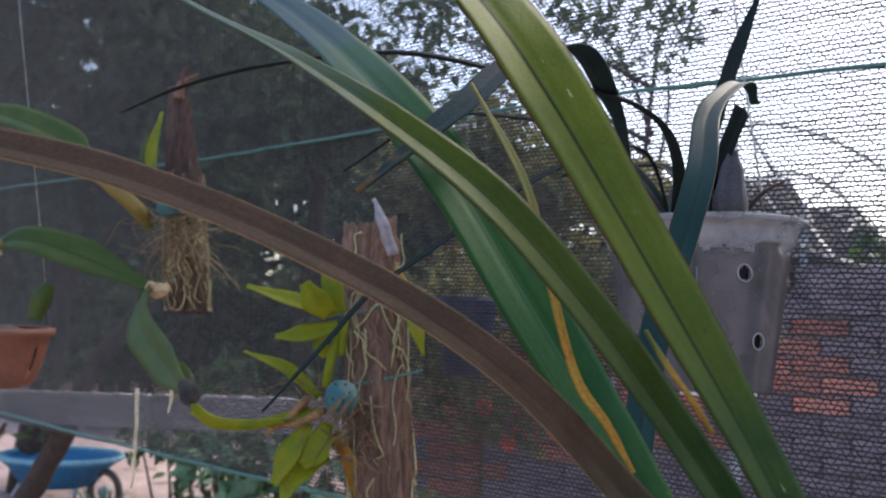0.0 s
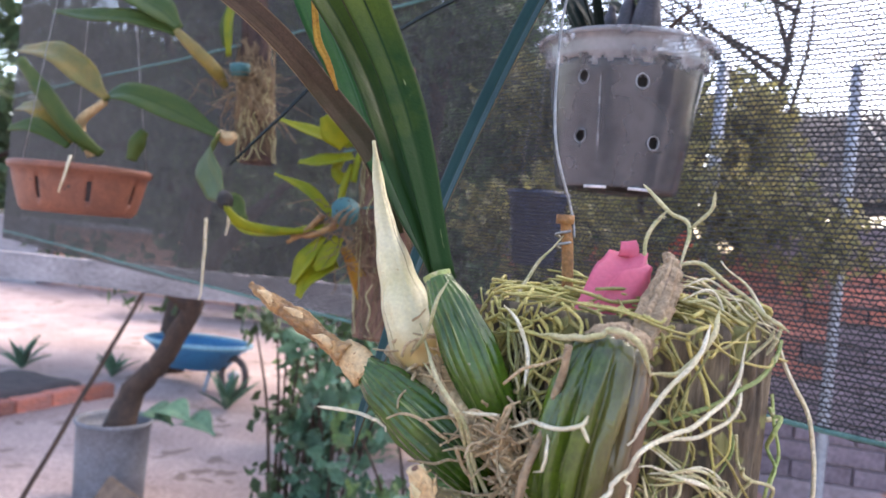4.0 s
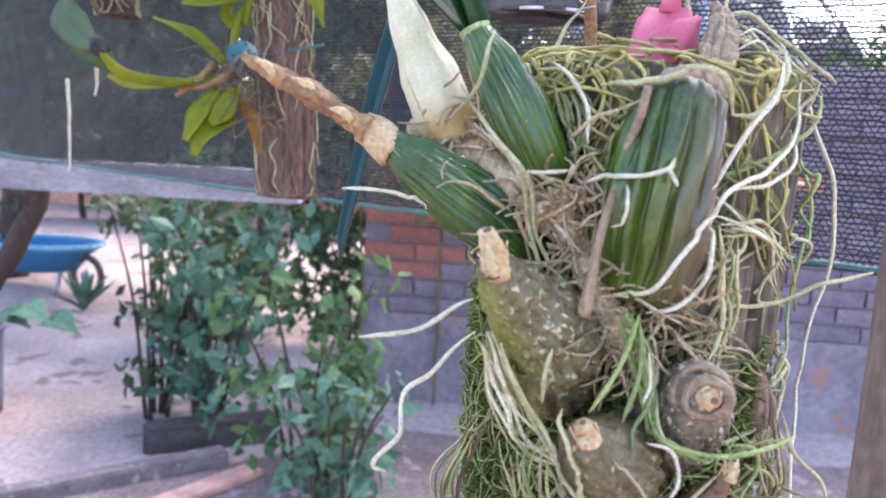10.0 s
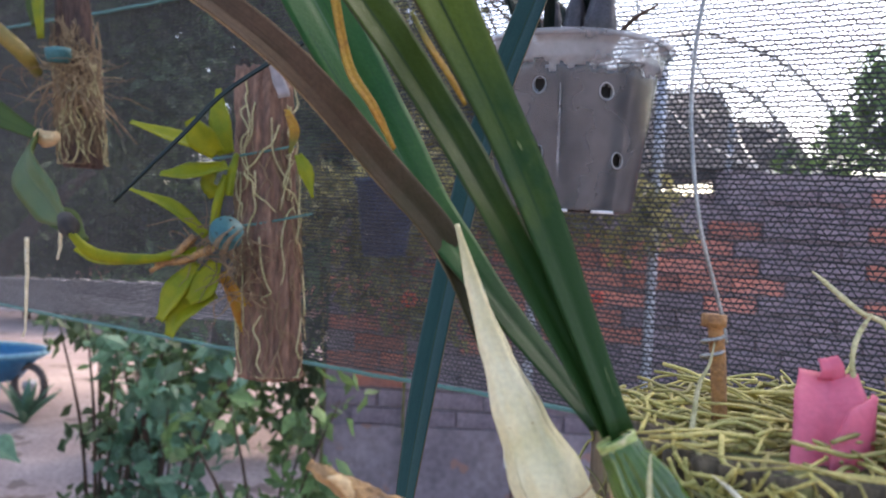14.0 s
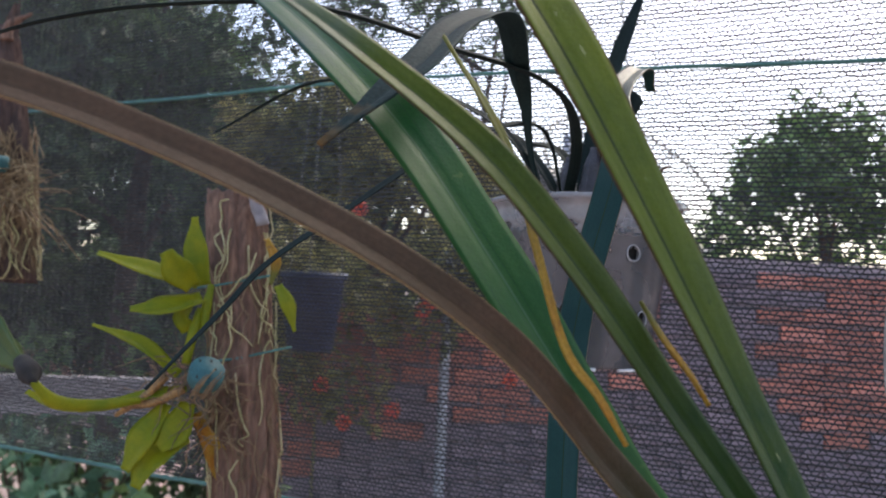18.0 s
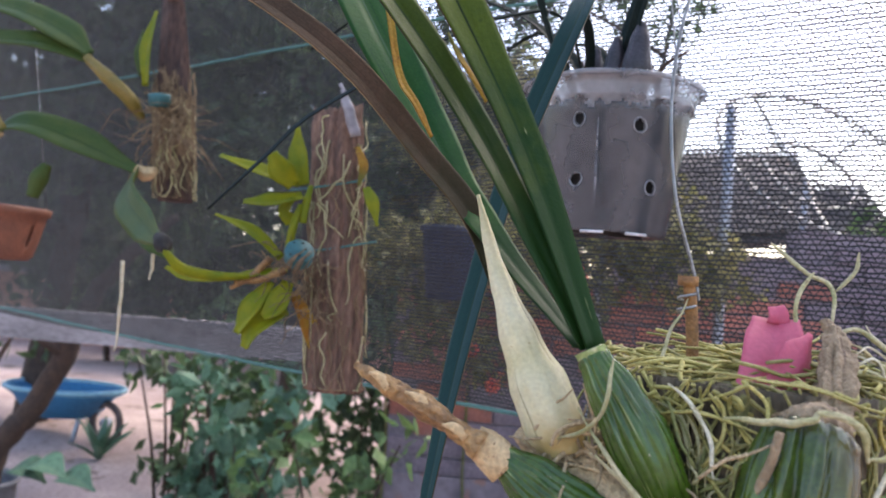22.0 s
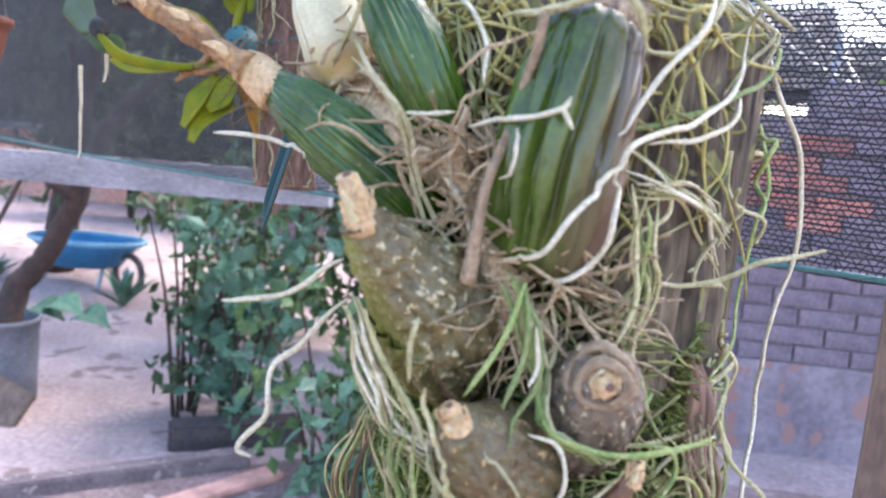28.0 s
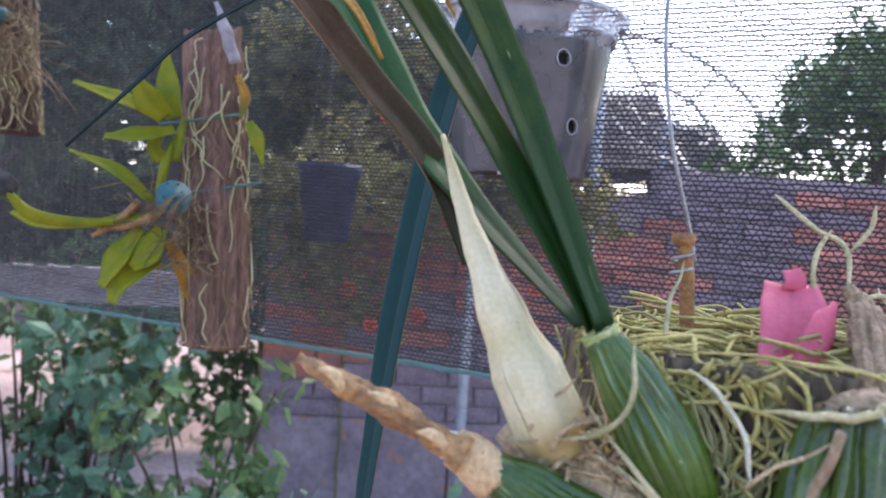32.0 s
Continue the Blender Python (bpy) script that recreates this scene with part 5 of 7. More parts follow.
    c = P("pseudobulb", B([(0.2348, 0.2565, 0.9914), (0.2316, 0.2389, 1.0016), (0.2269, 0.2253, 1.0099), (0.2202, 0.2159, 1.0193)], [0.008, 0.0145, 0.0150, 0.0115, 0.0055], 13, 0.2, 110, 56, 0.0012, 0.05, 10.0), M_BULB_DARK, "old spotted olive-brown bulb")
    stub((0.2201, 0.2144, 1.0202), (0.2180, 0.2129, 1.0246), 0.0030, 11, c)
    d = P("pseudobulb", B([(0.2472, 0.2677, 1.0045), (0.2494, 0.2463, 1.0136), (0.2517, 0.2297, 1.0281), (0.2525, 0.2215, 1.0320)], [0.011, 0.0142, 0.0130, 0.0094, 0.0052], 23, 0.16, 120, 56, 0.0014, 0.06, 12.0), M_BULB_BROWN, "grey-brown withered bulb with ringed end")
    for q, r in ((0.2255, 0.0080), (0.2215, 0.0058)):
        k = Vector((0.2527, 0.2254, 1.0311))
        k.y = q
        P("ring_scar", tube([tuple(k + Vector((r * math.cos(t), 0.0, r * 0.8 * math.sin(t)))) for t in [i * math.pi / 6 for i in range(13)]], [0.0012, 0.0016, 0.0010, 0.0015], 7, 48, 0.004), M_STUMP, "", d)
    stub((0.2526, 0.2222, 1.0313), (0.2535, 0.2190, 1.0314), 0.0034, 13, d)
    g = P("pseudobulb", B([(0.2565, 0.2393, 0.9844), (0.2579, 0.2327, 0.9910), (0.2590, 0.2289, 1.0005), (0.2624, 0.2262, 1.0085)], [0.006, 0.0082, 0.0070, 0.0046, 0.0026, 0.0020], 9, 0.2, 70, 36, 0.0008, 0.1, 14.0), M_BULB_RED, "small withered reddish bulb")
    stub((0.2624, 0.2262, 1.0075), (0.2632, 0.2254, 1.0122), 0.0021, 15, g)
    P("pseudobulb", B([(0.2319, 0.2434, 0.9644), (0.2344, 0.2310, 0.9730), (0.2334, 0.2218, 0.9801)], [0.006, 0.0092, 0.0080, 0.0035], 7, 0.25, 60, 30, 0.0016, 0.2, 16.0), M_STUMP, "shrivelled tan bulb")
    P("pseudobulb", B([(0.2492, 0.2490, 0.9537), (0.2510, 0.2369, 0.9623), (0.2519, 0.2296, 0.9670)], [0.006, 0.0082, 0.0066, 0.003], 7, 0.2, 60, 30, 0.0014, 0.18, 17.0), M_BULB_BROWN, "small withered brown bulb")
    P("rhizome", tube([(0.2127, 0.2429, 1.0836), (0.2135, 0.2482, 1.0703), (0.2209, 0.2453, 1.0597), (0.2280, 0.2429, 1.0439), (0.2331, 0.2470, 1.0323)], [0.0045, 0.0060, 0.0055, 0.0055, 0.0045], 14, 30, 0.006), M_RHIZOME, "fibrous brown rhizome")
    P("rhizome", tube([(0.1650, 0.2711, 1.0993), (0.1805, 0.2628, 1.0931), (0.1987, 0.2513, 1.0820), (0.2120, 0.2481, 1.0737)], [0.0045, 0.0055, 0.0055, 0.0050], 14, 26, 0.005), M_RHIZOME, "fibrous brown rhizome")

    P("dry_stump", bulb([(0.2511, 0.2463, 1.1122), (0.2545, 0.2569, 1.1242), (0.2584, 0.2701, 1.1374), (0.2582, 0.2757, 1.1434)], [0.0044, 0.0052, 0.0050, 0.0034, 0.0018], 9, 0.45, 60, 30, 0.0018, 0.25, 21.0), M_STUMP, "shrivelled brown stump")

    # strap leaves
    neck = Vector((0.182, 0.256, 1.130))
    P("leaf", blade([tuple(neck + Vector((0.002, 0, -0.002))), (0.157, 0.273, 1.194), (0.124, 0.275, 1.254), (0.093, 0.278, 1.307), (0.068, 0.294, 1.346), (0.042, 0.301, 1.394), (0.008, 0.299, 1.452)], [0.008, 0.0145, 0.021, 0.027, 0.030, 0.029, 0.012], [(0.6, -0.8, 0.1), (0.6, -0.75, 0.3)], 0.24, 60), M_LEAF_LIGHT, "broad yellow-green strap leaf")
    P("leaf", blade([tuple(neck + Vector((-0.001, 0.001, 0))), (0.1585, 0.268, 1.170), (0.136, 0.285, 1.207), (0.111, 0.289, 1.241), (0.085, 0.290, 1.270), (0.056, 0.293, 1.293), (0.024, 0.297, 1.314), (-0.011, 0.322, 1.336), (-0.051, 0.354, 1.362), (-0.105, 0.385, 1.391)], [0.006, 0.0105, 0.0125, 0.0145, 0.015, 0.012, 0.0078, 0.0065, 0.006, 0.004], [(0.45, -0.85, 0.2), (0.5, -0.75, 0.4), (0.3, -0.1, 1.0)], 0.3, 56), M_LEAF_KEEL, "green strap leaf with a pale keel")
    P("leaf", blade([tuple(neck + Vector((-0.003, 0.006, 0.0))), (0.158, 0.285, 1.153), (0.1365, 0.303, 1.179), (0.118, 0.317, 1.208), (0.095, 0.328, 1.245), (0.067, 0.352, 1.290), (0.032, 0.382, 1.332), (-0.003, 0.428, 1.370), (-0.044, 0.477, 1.408), (-0.098, 0.524, 1.450)], [0.005, 0.009, 0.014, 0.019, 0.0235, 0.025, 0.025, 0.023, 0.019, 0.006], [(0.55, -0.85, 0.0), (0.45, -0.88, 0.15), (0.35, -0.85, 0.3), (0.2, -0.8, 0.5)], 0.16, 56), M_LEAF_GREEN, "bluish-green strap leaf")
    P("leaf", blade([(0.153, 0.293, 1.142), (0.147, 0.296, 1.157), (0.137, 0.298, 1.175), (0.120, 0.297, 1.193), (0.094, 0.288, 1.220), (0.065, 0.284, 1.240), (0.037, 0.281, 1.254), (0.008, 0.279, 1.266), (-0.028, 0.274, 1.277), (-0.072, 0.269, 1.284), (-0.122, 0.264, 1.287), (-0.18, 0.260, 1.290)], [0.006, 0.0085, 0.0105, 0.011, 0.0108, 0.0105, 0.0105, 0.0105, 0.0105, 0.0105, 0.010, 0.005], [(0.5, -0.85, 0.2), (0.45, -0.8, 0.35), (0.4, -0.75, 0.5), (0.3, -0.75, 0.6)], 0.34, 60), M_LEAF_BROWN, "browning purple-tinged strap leaf")
    P("leaf", blade([(0.124, 0.289, 1.198), (0.117, 0.293, 1.210), (0.109, 0.298, 1.222), (0.102, 0.305, 1.248), (0.094, 0.315, 1.280), (0.076, 0.330, 1.316)], [0.0012, 0.0026, 0.0032, 0.0028, 0.0030, 0.0032, 0.0010], (0.5, -0.85, 0.2), 0.4, 40), M_LEAF_YELLOW, "dying yellow and orange leaf")
    P("leaf", blade([(0.143, 0.282, 1.210), (0.138, 0.284, 1.218), (0.132, 0.288, 1.227), (0.127, 0.290, 1.236)], [0.001, 0.0018, 0.0020, 0.0008], (0.5, -0.85, 0.2), 0.4, 24), M_LEAF_YELLOW, "torn orange leaf edge")
    # stripped flower stalk
    P("flat_stalk", tube([(0.2305, 0.2309, 1.1142), (0.2264, 0.2355, 1.0931), (0.2208, 0.2281, 1.0725), (0.2178, 0.2300, 1.0498)], [0.0012, 0.0014, 0.0013, 0.0014, 0.0021], 10, 34, 0.0008), M_STUMP, "dry tan stalk")

    # aerial roots that stand out singly
    def R(pts, r, m=M_ROOT, n=30, taper=0.6):
        r *= 0.54
        P("root", tube(over(pts, n, r), [r * 0.35, r * 0.9, r * 1.08, r * 0.9, r * 1.02, r * 0.95, r * taper * 0.6], 8, n + 20, 0.0018), m)

    W, G = M_ROOT_WHITE, M_ROOT_GREEN
    R([(0.2147, 0.2325, 1.0871), (0.2217, 0.2344, 1.0891), (0.2307, 0.2309, 1.0892), (0.2368, 0.2292, 1.0912), (0.2388, 0.2292, 1.0942)], 0.0013, W)
    R([(0.2368, 0.2292, 1.0912), (0.2387, 0.2289, 1.0872)], 0.0011, W, 8)
    R([(0.2267, 0.2323, 1.0871), (0.2258, 0.2299, 1.0811), (0.2238, 0.2291, 1.0760)], 0.0011, W, 14)
    R([(0.2855, 0.2714, 1.1213), (0.2816, 0.2609, 1.1048), (0.2711, 0.2480, 1.0936), (0.2552, 0.2314, 1.0869), (0.2494, 0.2287, 1.0783), (0.2406, 0.2231, 1.0680), (0.2349, 0.2249, 1.0584), (0.2250, 0.2351, 1.0559)], 0.0014, W, 44, 0.9)
    R([(0.2515, 0.2328, 1.0801), (0.2508, 0.2272, 1.0703), (0.2483, 0.2270, 1.0600), (0.2431, 0.2293, 1.0530), (0.2372, 0.2342, 1.0493)], 0.0013, W)
    R([(0.1693, 0.2501, 1.0764), (0.1611, 0.2497, 1.0799), (0.1532, 0.2485, 1.0805), (0.1447, 0.2490, 1.0783)], 0.0012, W)
    R([(0.1870, 0.2329, 1.0513), (0.1762, 0.2365, 1.0442), (0.1652, 0.2370, 1.0388), (0.1531, 0.2390, 1.0367)], 0.0014, W)
    R([(0.1888, 0.2355, 1.0414), (0.1771, 0.2366, 1.0293), (0.1685, 0.2392, 1.0196), (0.1668, 0.2397, 1.0064), (0.1585, 0.2400, 0.9958), (0.1622, 0.2401, 0.9930)], 0.0015, W, 40, 0.9)
    R([(0.1800, 0.2489, 1.1134), (0.1909, 0.2343, 1.0962), (0.1993, 0.2320, 1.0873), (0.2044, 0.2398, 1.0697), (0.2119, 0.2392, 1.0556)], 0.0014, M_ROOT)
    R([(0.2767, 0.2910, 1.1427), (0.2887, 0.2971, 1.1307), (0.3041, 0.2986, 1.1057), (0.3170, 0.3050, 1.0711), (0.3133, 0.3084, 1.0314), (0.3123, 0.3086, 0.9984), (0.3057, 0.2873, 0.9638), (0.2921, 0.2788, 0.9179), (0.2821, 0.2718, 0.8907)], 0.0014, W, 60, 0.8)
    R([(0.2617, 0.2514, 1.0517), (0.2729, 0.2556, 1.0501), (0.2854, 0.2562, 1.0539), (0.2956, 0.2560, 1.0599), (0.3077, 0.2570, 1.0633)], 0.0013, M_ROOT, 30, 0.9)
    R([(0.2548, 0.2479, 1.0851), (0.2659, 0.2518, 1.0775), (0.2757, 0.2565, 1.0728), (0.2856, 0.2612, 1.0646)], 0.0011, M_ROOT)
    R([(0.2600, 0.2497, 1.0734), (0.2716, 0.2534, 1.0750), (0.2788, 0.2575, 1.0691)], 0.001, M_ROOT)
    R([(0.2055, 0.2554, 1.1221), (0.2128, 0.2499, 1.1143), (0.2170, 0.2458, 1.1067), (0.2169, 0.2425, 1.0973)], 0.0013, W)
    R([(0.2193, 0.2457, 1.1136), (0.2292, 0.2384, 1.1153), (0.2422, 0.2325, 1.1190), (0.2501, 0.2304, 1.1162), (0.2539, 0.2342, 1.1076)], 0.0019, M_ROOT)
    R([(0.2549, 0.2382, 1.1076), (0.2641, 0.2423, 1.1093), (0.2723, 0.2475, 1.1196), (0.2740, 0.2557, 1.1268)], 0.0016, M_ROOT)
    R([(0.2468, 0.3005, 1.1686), (0.2517, 0.2971, 1.1641), (0.2575, 0.2931, 1.1596), (0.2650, 0.2896, 1.1550), (0.2621, 0.2797, 1.1372)], 0.0014, M_ROOT)
    R([(0.2719, 0.2885, 1.1679), (0.2714, 0.2885, 1.1609), (0.2650, 0.2874, 1.1540)], 0.0013, M_ROOT, 14)
    R([(0.2518, 0.2780, 1.1323), (0.2494, 0.2805, 1.1478), (0.2557, 0.2838, 1.1588)], 0.0014, M_ROOT)
    R([(0.2546, 0.2723, 1.1393), (0.2690, 0.2760, 1.1418), (0.2808, 0.2767, 1.1339), (0.2929, 0.2757, 1.1251), (0.2979, 0.2767, 1.1213)], 0.0015, M_ROOT, 34)
    R([(0.2649, 0.2824, 1.1356), (0.2807, 0.2870, 1.1307), (0.2937, 0.2898, 1.1243), (0.2988, 0.2911, 1.1215), (0.2928, 0.2874, 1.1112), (0.2840, 0.2845, 1.1067)], 0.0014, M_ROOT, 34)
    R([(0.2827, 0.2871, 1.1307), (0.2897, 0.2923, 1.1214), (0.3018, 0.3015, 1.1113)], 0.0014, M_ROOT)
    R([(0.2842, 0.2714, 1.1055), (0.2820, 0.2609, 1.0958), (0.2735, 0.2517, 1.0898), (0.2588, 0.2419, 1.0863)], 0.0013, W)
    R([(0.2948, 0.2806, 1.1219), (0.2919, 0.2789, 1.1157), (0.2847, 0.2740, 1.1083)], 0.0012, M_ROOT, 16)
    R([(0.2190, 0.2978, 1.1479), (0.2086, 0.2835, 1.1315), (0.2083, 0.2710, 1.1202), (0.2187, 0.2600, 1.1099), (0.2164, 0.2523, 1.0973), (0.2208, 0.2488, 1.0946)], 0.0014, M_ROOT, 36)
    R([(0.1876, 0.2464, 1.1278), (0.1855, 0.2391, 1.1187), (0.1821, 0.2435, 1.1090), (0.1728, 0.2583, 1.1013)], 0.0012, M_ROOT)
    R([(0.2713, 0.2475, 1.1225), (0.2672, 0.2405, 1.1121), (0.2577, 0.2344, 1.1026), (0.2522, 0.2317, 1.0879)], 0.0014, W)
    R([(0.2110, 0.2331, 1.0905), (0.1983, 0.2340, 1.0896)], 0.0011, W, 10)
    R([(0.2221, 0.2458, 1.0835), (0.2199, 0.2477, 1.0727), (0.2122, 0.2465, 1.0766)], 0.0012, M_ROOT)
    R([(0.2082, 0.2413, 1.0773), (0.2146, 0.2415, 1.0667), (0.2183, 0.2445, 1.0509)], 0.0014, W)
    R([(0.1843, 0.2402, 1.1019), (0.1964, 0.2340, 1.0882), (0.2020, 0.2391, 1.0718), (0.2065, 0.2397, 1.0564)], 0.0013, M_ROOT)
    # roots round the lower bulbs
    R([(0.2126, 0.2131, 1.0281), (0.2118, 0.2144, 1.0222), (0.2187, 0.2151, 1.0094), (0.2210, 0.2174, 1.0008), (0.2309, 0.2244, 0.9876)], 0.0013, M_ROOT)
    R([(0.2332, 0.2228, 1.0520), (0.2279, 0.2218, 1.0375), (0.2203, 0.2207, 1.0243)], 0.0013, G)
    R([(0.2332, 0.2240, 1.0513), (0.2338, 0.2217, 1.0365), (0.2295, 0.2189, 1.0225)], 0.0014, G)
    R([(0.2314, 0.2243, 1.0503), (0.2366, 0.2238, 1.0410), (0.2369, 0.2210, 1.0291), (0.2308, 0.2184, 1.0156)], 0.0012, G)
    R([(0.2356, 0.2220, 1.0425), (0.2367, 0.2217, 1.0340), (0.2351, 0.2207, 1.0286)], 0.0010, W, 12)
    R([(0.2374, 0.2166, 1.0183), (0.2438, 0.2171, 1.0162), (0.2456, 0.2173, 1.0077), (0.2435, 0.2193, 1.0005)], 0.0010, W)
    R([(0.2329, 0.2116, 0.9999), (0.2394, 0.2118, 1.0021), (0.2437, 0.2157, 1.0045)], 0.0009, W, 12)
    R([(0.1955, 0.2226, 1.0422), (0.2002, 0.2238, 1.0296), (0.2064, 0.2242, 1.0204), (0.2117, 0.2210, 1.0124)], 0.0014, M_ROOT)
    R([(0.1922, 0.2249, 1.0453), (0.2007, 0.2265, 1.0273), (0.2087, 0.2247, 1.0136), (0.2190, 0.2213, 1.0018), (0.2302, 0.2241, 0.9914), (0.2430, 0.2270, 0.9918)], 0.0014, M_ROOT, 36)
    R([(0.2090, 0.2173, 1.0439), (0.2081, 0.2170, 1.0377), (0.2068, 0.2187, 1.0282)], 0.0012, M_ROOT, 18)
    R([(0.2275, 0.2130, 1.0154), (0.2347, 0.2106, 1.0087), (0.2367, 0.2120, 1.0010)], 0.0008, M_ROOT, 16)
    R([(0.2604, 0.2262, 1.0096), (0.2510, 0.2229, 0.9985), (0.2469, 0.2229, 0.9878), (0.2493, 0.2243, 0.9779), (0.2577, 0.2267, 0.9627), (0.2740, 0.2288, 0.9463)], 0.0013, M_ROOT, 36)
    R([(0.2171, 0.2292, 0.9510), (0.2062, 0.2211, 0.9390), (0.1864, 0.2091, 0.9240)], 0.0015, W)
    R([(0.2211, 0.2312, 0.9401), (0.2121, 0.2251, 0.9312), (0.2052, 0.2191, 0.9232)], 0.0013, W)
    R([(0.2877, 0.2587, 1.0170), (0.2917, 0.2588, 1.0039), (0.3014, 0.2584, 0.9954), (0.3052, 0.2577, 0.9862)], 0.0013, M_ROOT)
    R([(0.2555, 0.2374, 1.0770), (0.2589, 0.2388, 1.0616), (0.2587, 0.2389, 1.0499), (0.2566, 0.2366, 1.0373)], 0.0014, M_ROOT)
    R([(0.2593, 0.2435, 1.0649), (0.2617, 0.2423, 1.0525), (0.2613, 0.2431, 1.0383), (0.2630, 0.2409, 1.0219)], 0.0013, M_ROOT)
    R([(0.2634, 0.2342, 1.0129), (0.2714, 0.2358, 1.0115), (0.2741, 0.2372, 1.0044), (0.2689, 0.2353, 0.9947)], 0.0012, G)
    R([(0.2362, 0.2270, 1.0279), (0.2430, 0.2235, 1.0169), (0.2526, 0.2219, 1.0142), (0.2666, 0.2226, 1.0166), (0.2795, 0.2303, 1.0195)], 0.0014, G, 36)
    R([(0.2078, 0.2274, 0.9991), (0.2167, 0.2215, 0.9922), (0.2304, 0.2178, 0.9903), (0.2422, 0.2196, 0.9935), (0.2462, 0.2226, 0.9995)], 0.0014, M_ROOT)
    # bundles: roots running side by side between two guide lines
    def bundle(ga, gb, count, r, mats, seed):
        rnd = random.Random(seed)
        for i in range(count):
            f, w = rnd.random(), rnd.random()
            pts = []
            for k, (p, q) in enumerate(zip(ga, gb)):
                g = f * (1 - k / len(ga)) + w * (k / len(ga))
                v = Vector(p).lerp(Vector(q), g) + Vector((rnd.uniform(-1, 1), rnd.uniform(-1.2, 0.4), rnd.uniform(-1, 1))) * 0.0034
                pts.append(tuple(v))
            rr = r * rnd.uniform(0.36, 0.80)
            P("root", tube(over(pts, 22, rr), [rr * 0.3, rr, rr * 1.1, rr * 0.85, rr * 0.95, rr * 0.25], 7, 38, 0.0022), mats[i % len(mats)])

    bundle([(0.1887, 0.2271, 1.0495), (0.1973, 0.2273, 1.0324), (0.2001, 0.2278, 1.0207), (0.2129, 0.2276, 1.0118)], [(0.1919, 0.2310, 1.0288), (0.1963, 0.2308, 1.0168), (0.2105, 0.2316, 0.9983), (0.2269, 0.2305, 0.9916)], 9, 0.0008, (M_ROOT, W, M_ROOT), 1)
    bundle([(0.2083, 0.2207, 1.0183), (0.2109, 0.2198, 1.0027), (0.2197, 0.2215, 0.9922), (0.2343, 0.2220, 0.9944), (0.2425, 0.2273, 0.9996)], [(0.2001, 0.2313, 1.0100), (0.2016, 0.2345, 0.9889), (0.2161, 0.2353, 0.9788), (0.2361, 0.2331, 0.9833), (0.2479, 0.2350, 0.9949)], 11, 0.0009, (M_ROOT, G, G, M_ROOT), 2)
    bundle([(0.2269, 0.2256, 1.0485), (0.2311, 0.2273, 1.0431), (0.2373, 0.2281, 1.0227), (0.2445, 0.2325, 1.0100)], [(0.2288, 0.2287, 1.0535), (0.2387, 0.2354, 1.0385), (0.2462, 0.2352, 1.0164), (0.2640, 0.2412, 1.0092)], 6, 0.0011, (G, G, M_ROOT), 3)
    bundle([(0.1947, 0.2592, 1.0068), (0.1877, 0.2647, 0.9828), (0.1844, 0.2694, 0.9618), (0.1965, 0.2656, 0.9454)], [(0.1869, 0.2711, 1.0021), (0.1773, 0.2812, 0.9742), (0.1771, 0.2841, 0.9459), (0.1893, 0.2779, 0.9285)], 12, 0.0009, (M_ROOT_DIM, G, M_ROOT), 4)
    bundle([(0.2579, 0.2377, 1.0741), (0.2580, 0.2387, 1.0608), (0.2587, 0.2416, 1.0483), (0.2564, 0.2412, 1.0377)], [(0.2613, 0.2460, 1.0714), (0.2633, 0.2475, 1.0585), (0.2623, 0.2488, 1.0436), (0.2615, 0.2481, 1.0188)], 5, 0.0010, (M_ROOT, G, M_ROOT), 5)
    bundle([(0.2547, 0.2416, 1.0884), (0.2664, 0.2489, 1.0827), (0.2772, 0.2604, 1.0787), (0.2849, 0.2717, 1.0698)], [(0.2579, 0.2456, 1.0741), (0.2670, 0.2533, 1.0694), (0.2779, 0.2641, 1.0644), (0.2858, 0.2755, 1.0463)], 8, 0.0010, (M_ROOT, W), 6)
    bundle([(0.2200, 0.2402, 0.9392), (0.2270, 0.2401, 0.9333), (0.2349, 0.2426, 0.9265), (0.2417, 0.2458, 0.9230)], [(0.2758, 0.2463, 0.9523), (0.2844, 0.2466, 0.9455), (0.2925, 0.2494, 0.9428), (0.2995, 0.2545, 0.9454)], 18, 0.0008, (M_ROOT, G, M_ROOT_DIM), 7)
    bundle([(0.2005, 0.2674, 1.1191), (0.2059, 0.2579, 1.1092), (0.2072, 0.2554, 1.0995), (0.2153, 0.2563, 1.0913)], [(0.2273, 0.2605, 1.1160), (0.2224, 0.2541, 1.1064), (0.2211, 0.2526, 1.0933), (0.2194, 0.2572, 1.0794)], 11, 0.0008, (M_ROOT, M_ROOT_MAT), 8)
    bundle([(0.2134, 0.2543, 1.0893), (0.2208, 0.2520, 1.0982), (0.2243, 0.2527, 1.1072), (0.2300, 0.2543, 1.1124)], [(0.2165, 0.2586, 1.0727), (0.2235, 0.2569, 1.0799), (0.2274, 0.2532, 1.0874), (0.2328, 0.2493, 1.1023)], 10, 0.0009, (M_ROOT, M_ROOT_MAT), 9)
    bundle([(0.2608, 0.2764, 1.1444), (0.2729, 0.2825, 1.1409), (0.2877, 0.2831, 1.1308), (0.2988, 0.2862, 1.1246)], [(0.2623, 0.2666, 1.1282), (0.2725, 0.2750, 1.1295), (0.2830, 0.2772, 1.1208), (0.2899, 0.2810, 1.1138)], 6, 0.0009, (M_ROOT, W), 10)
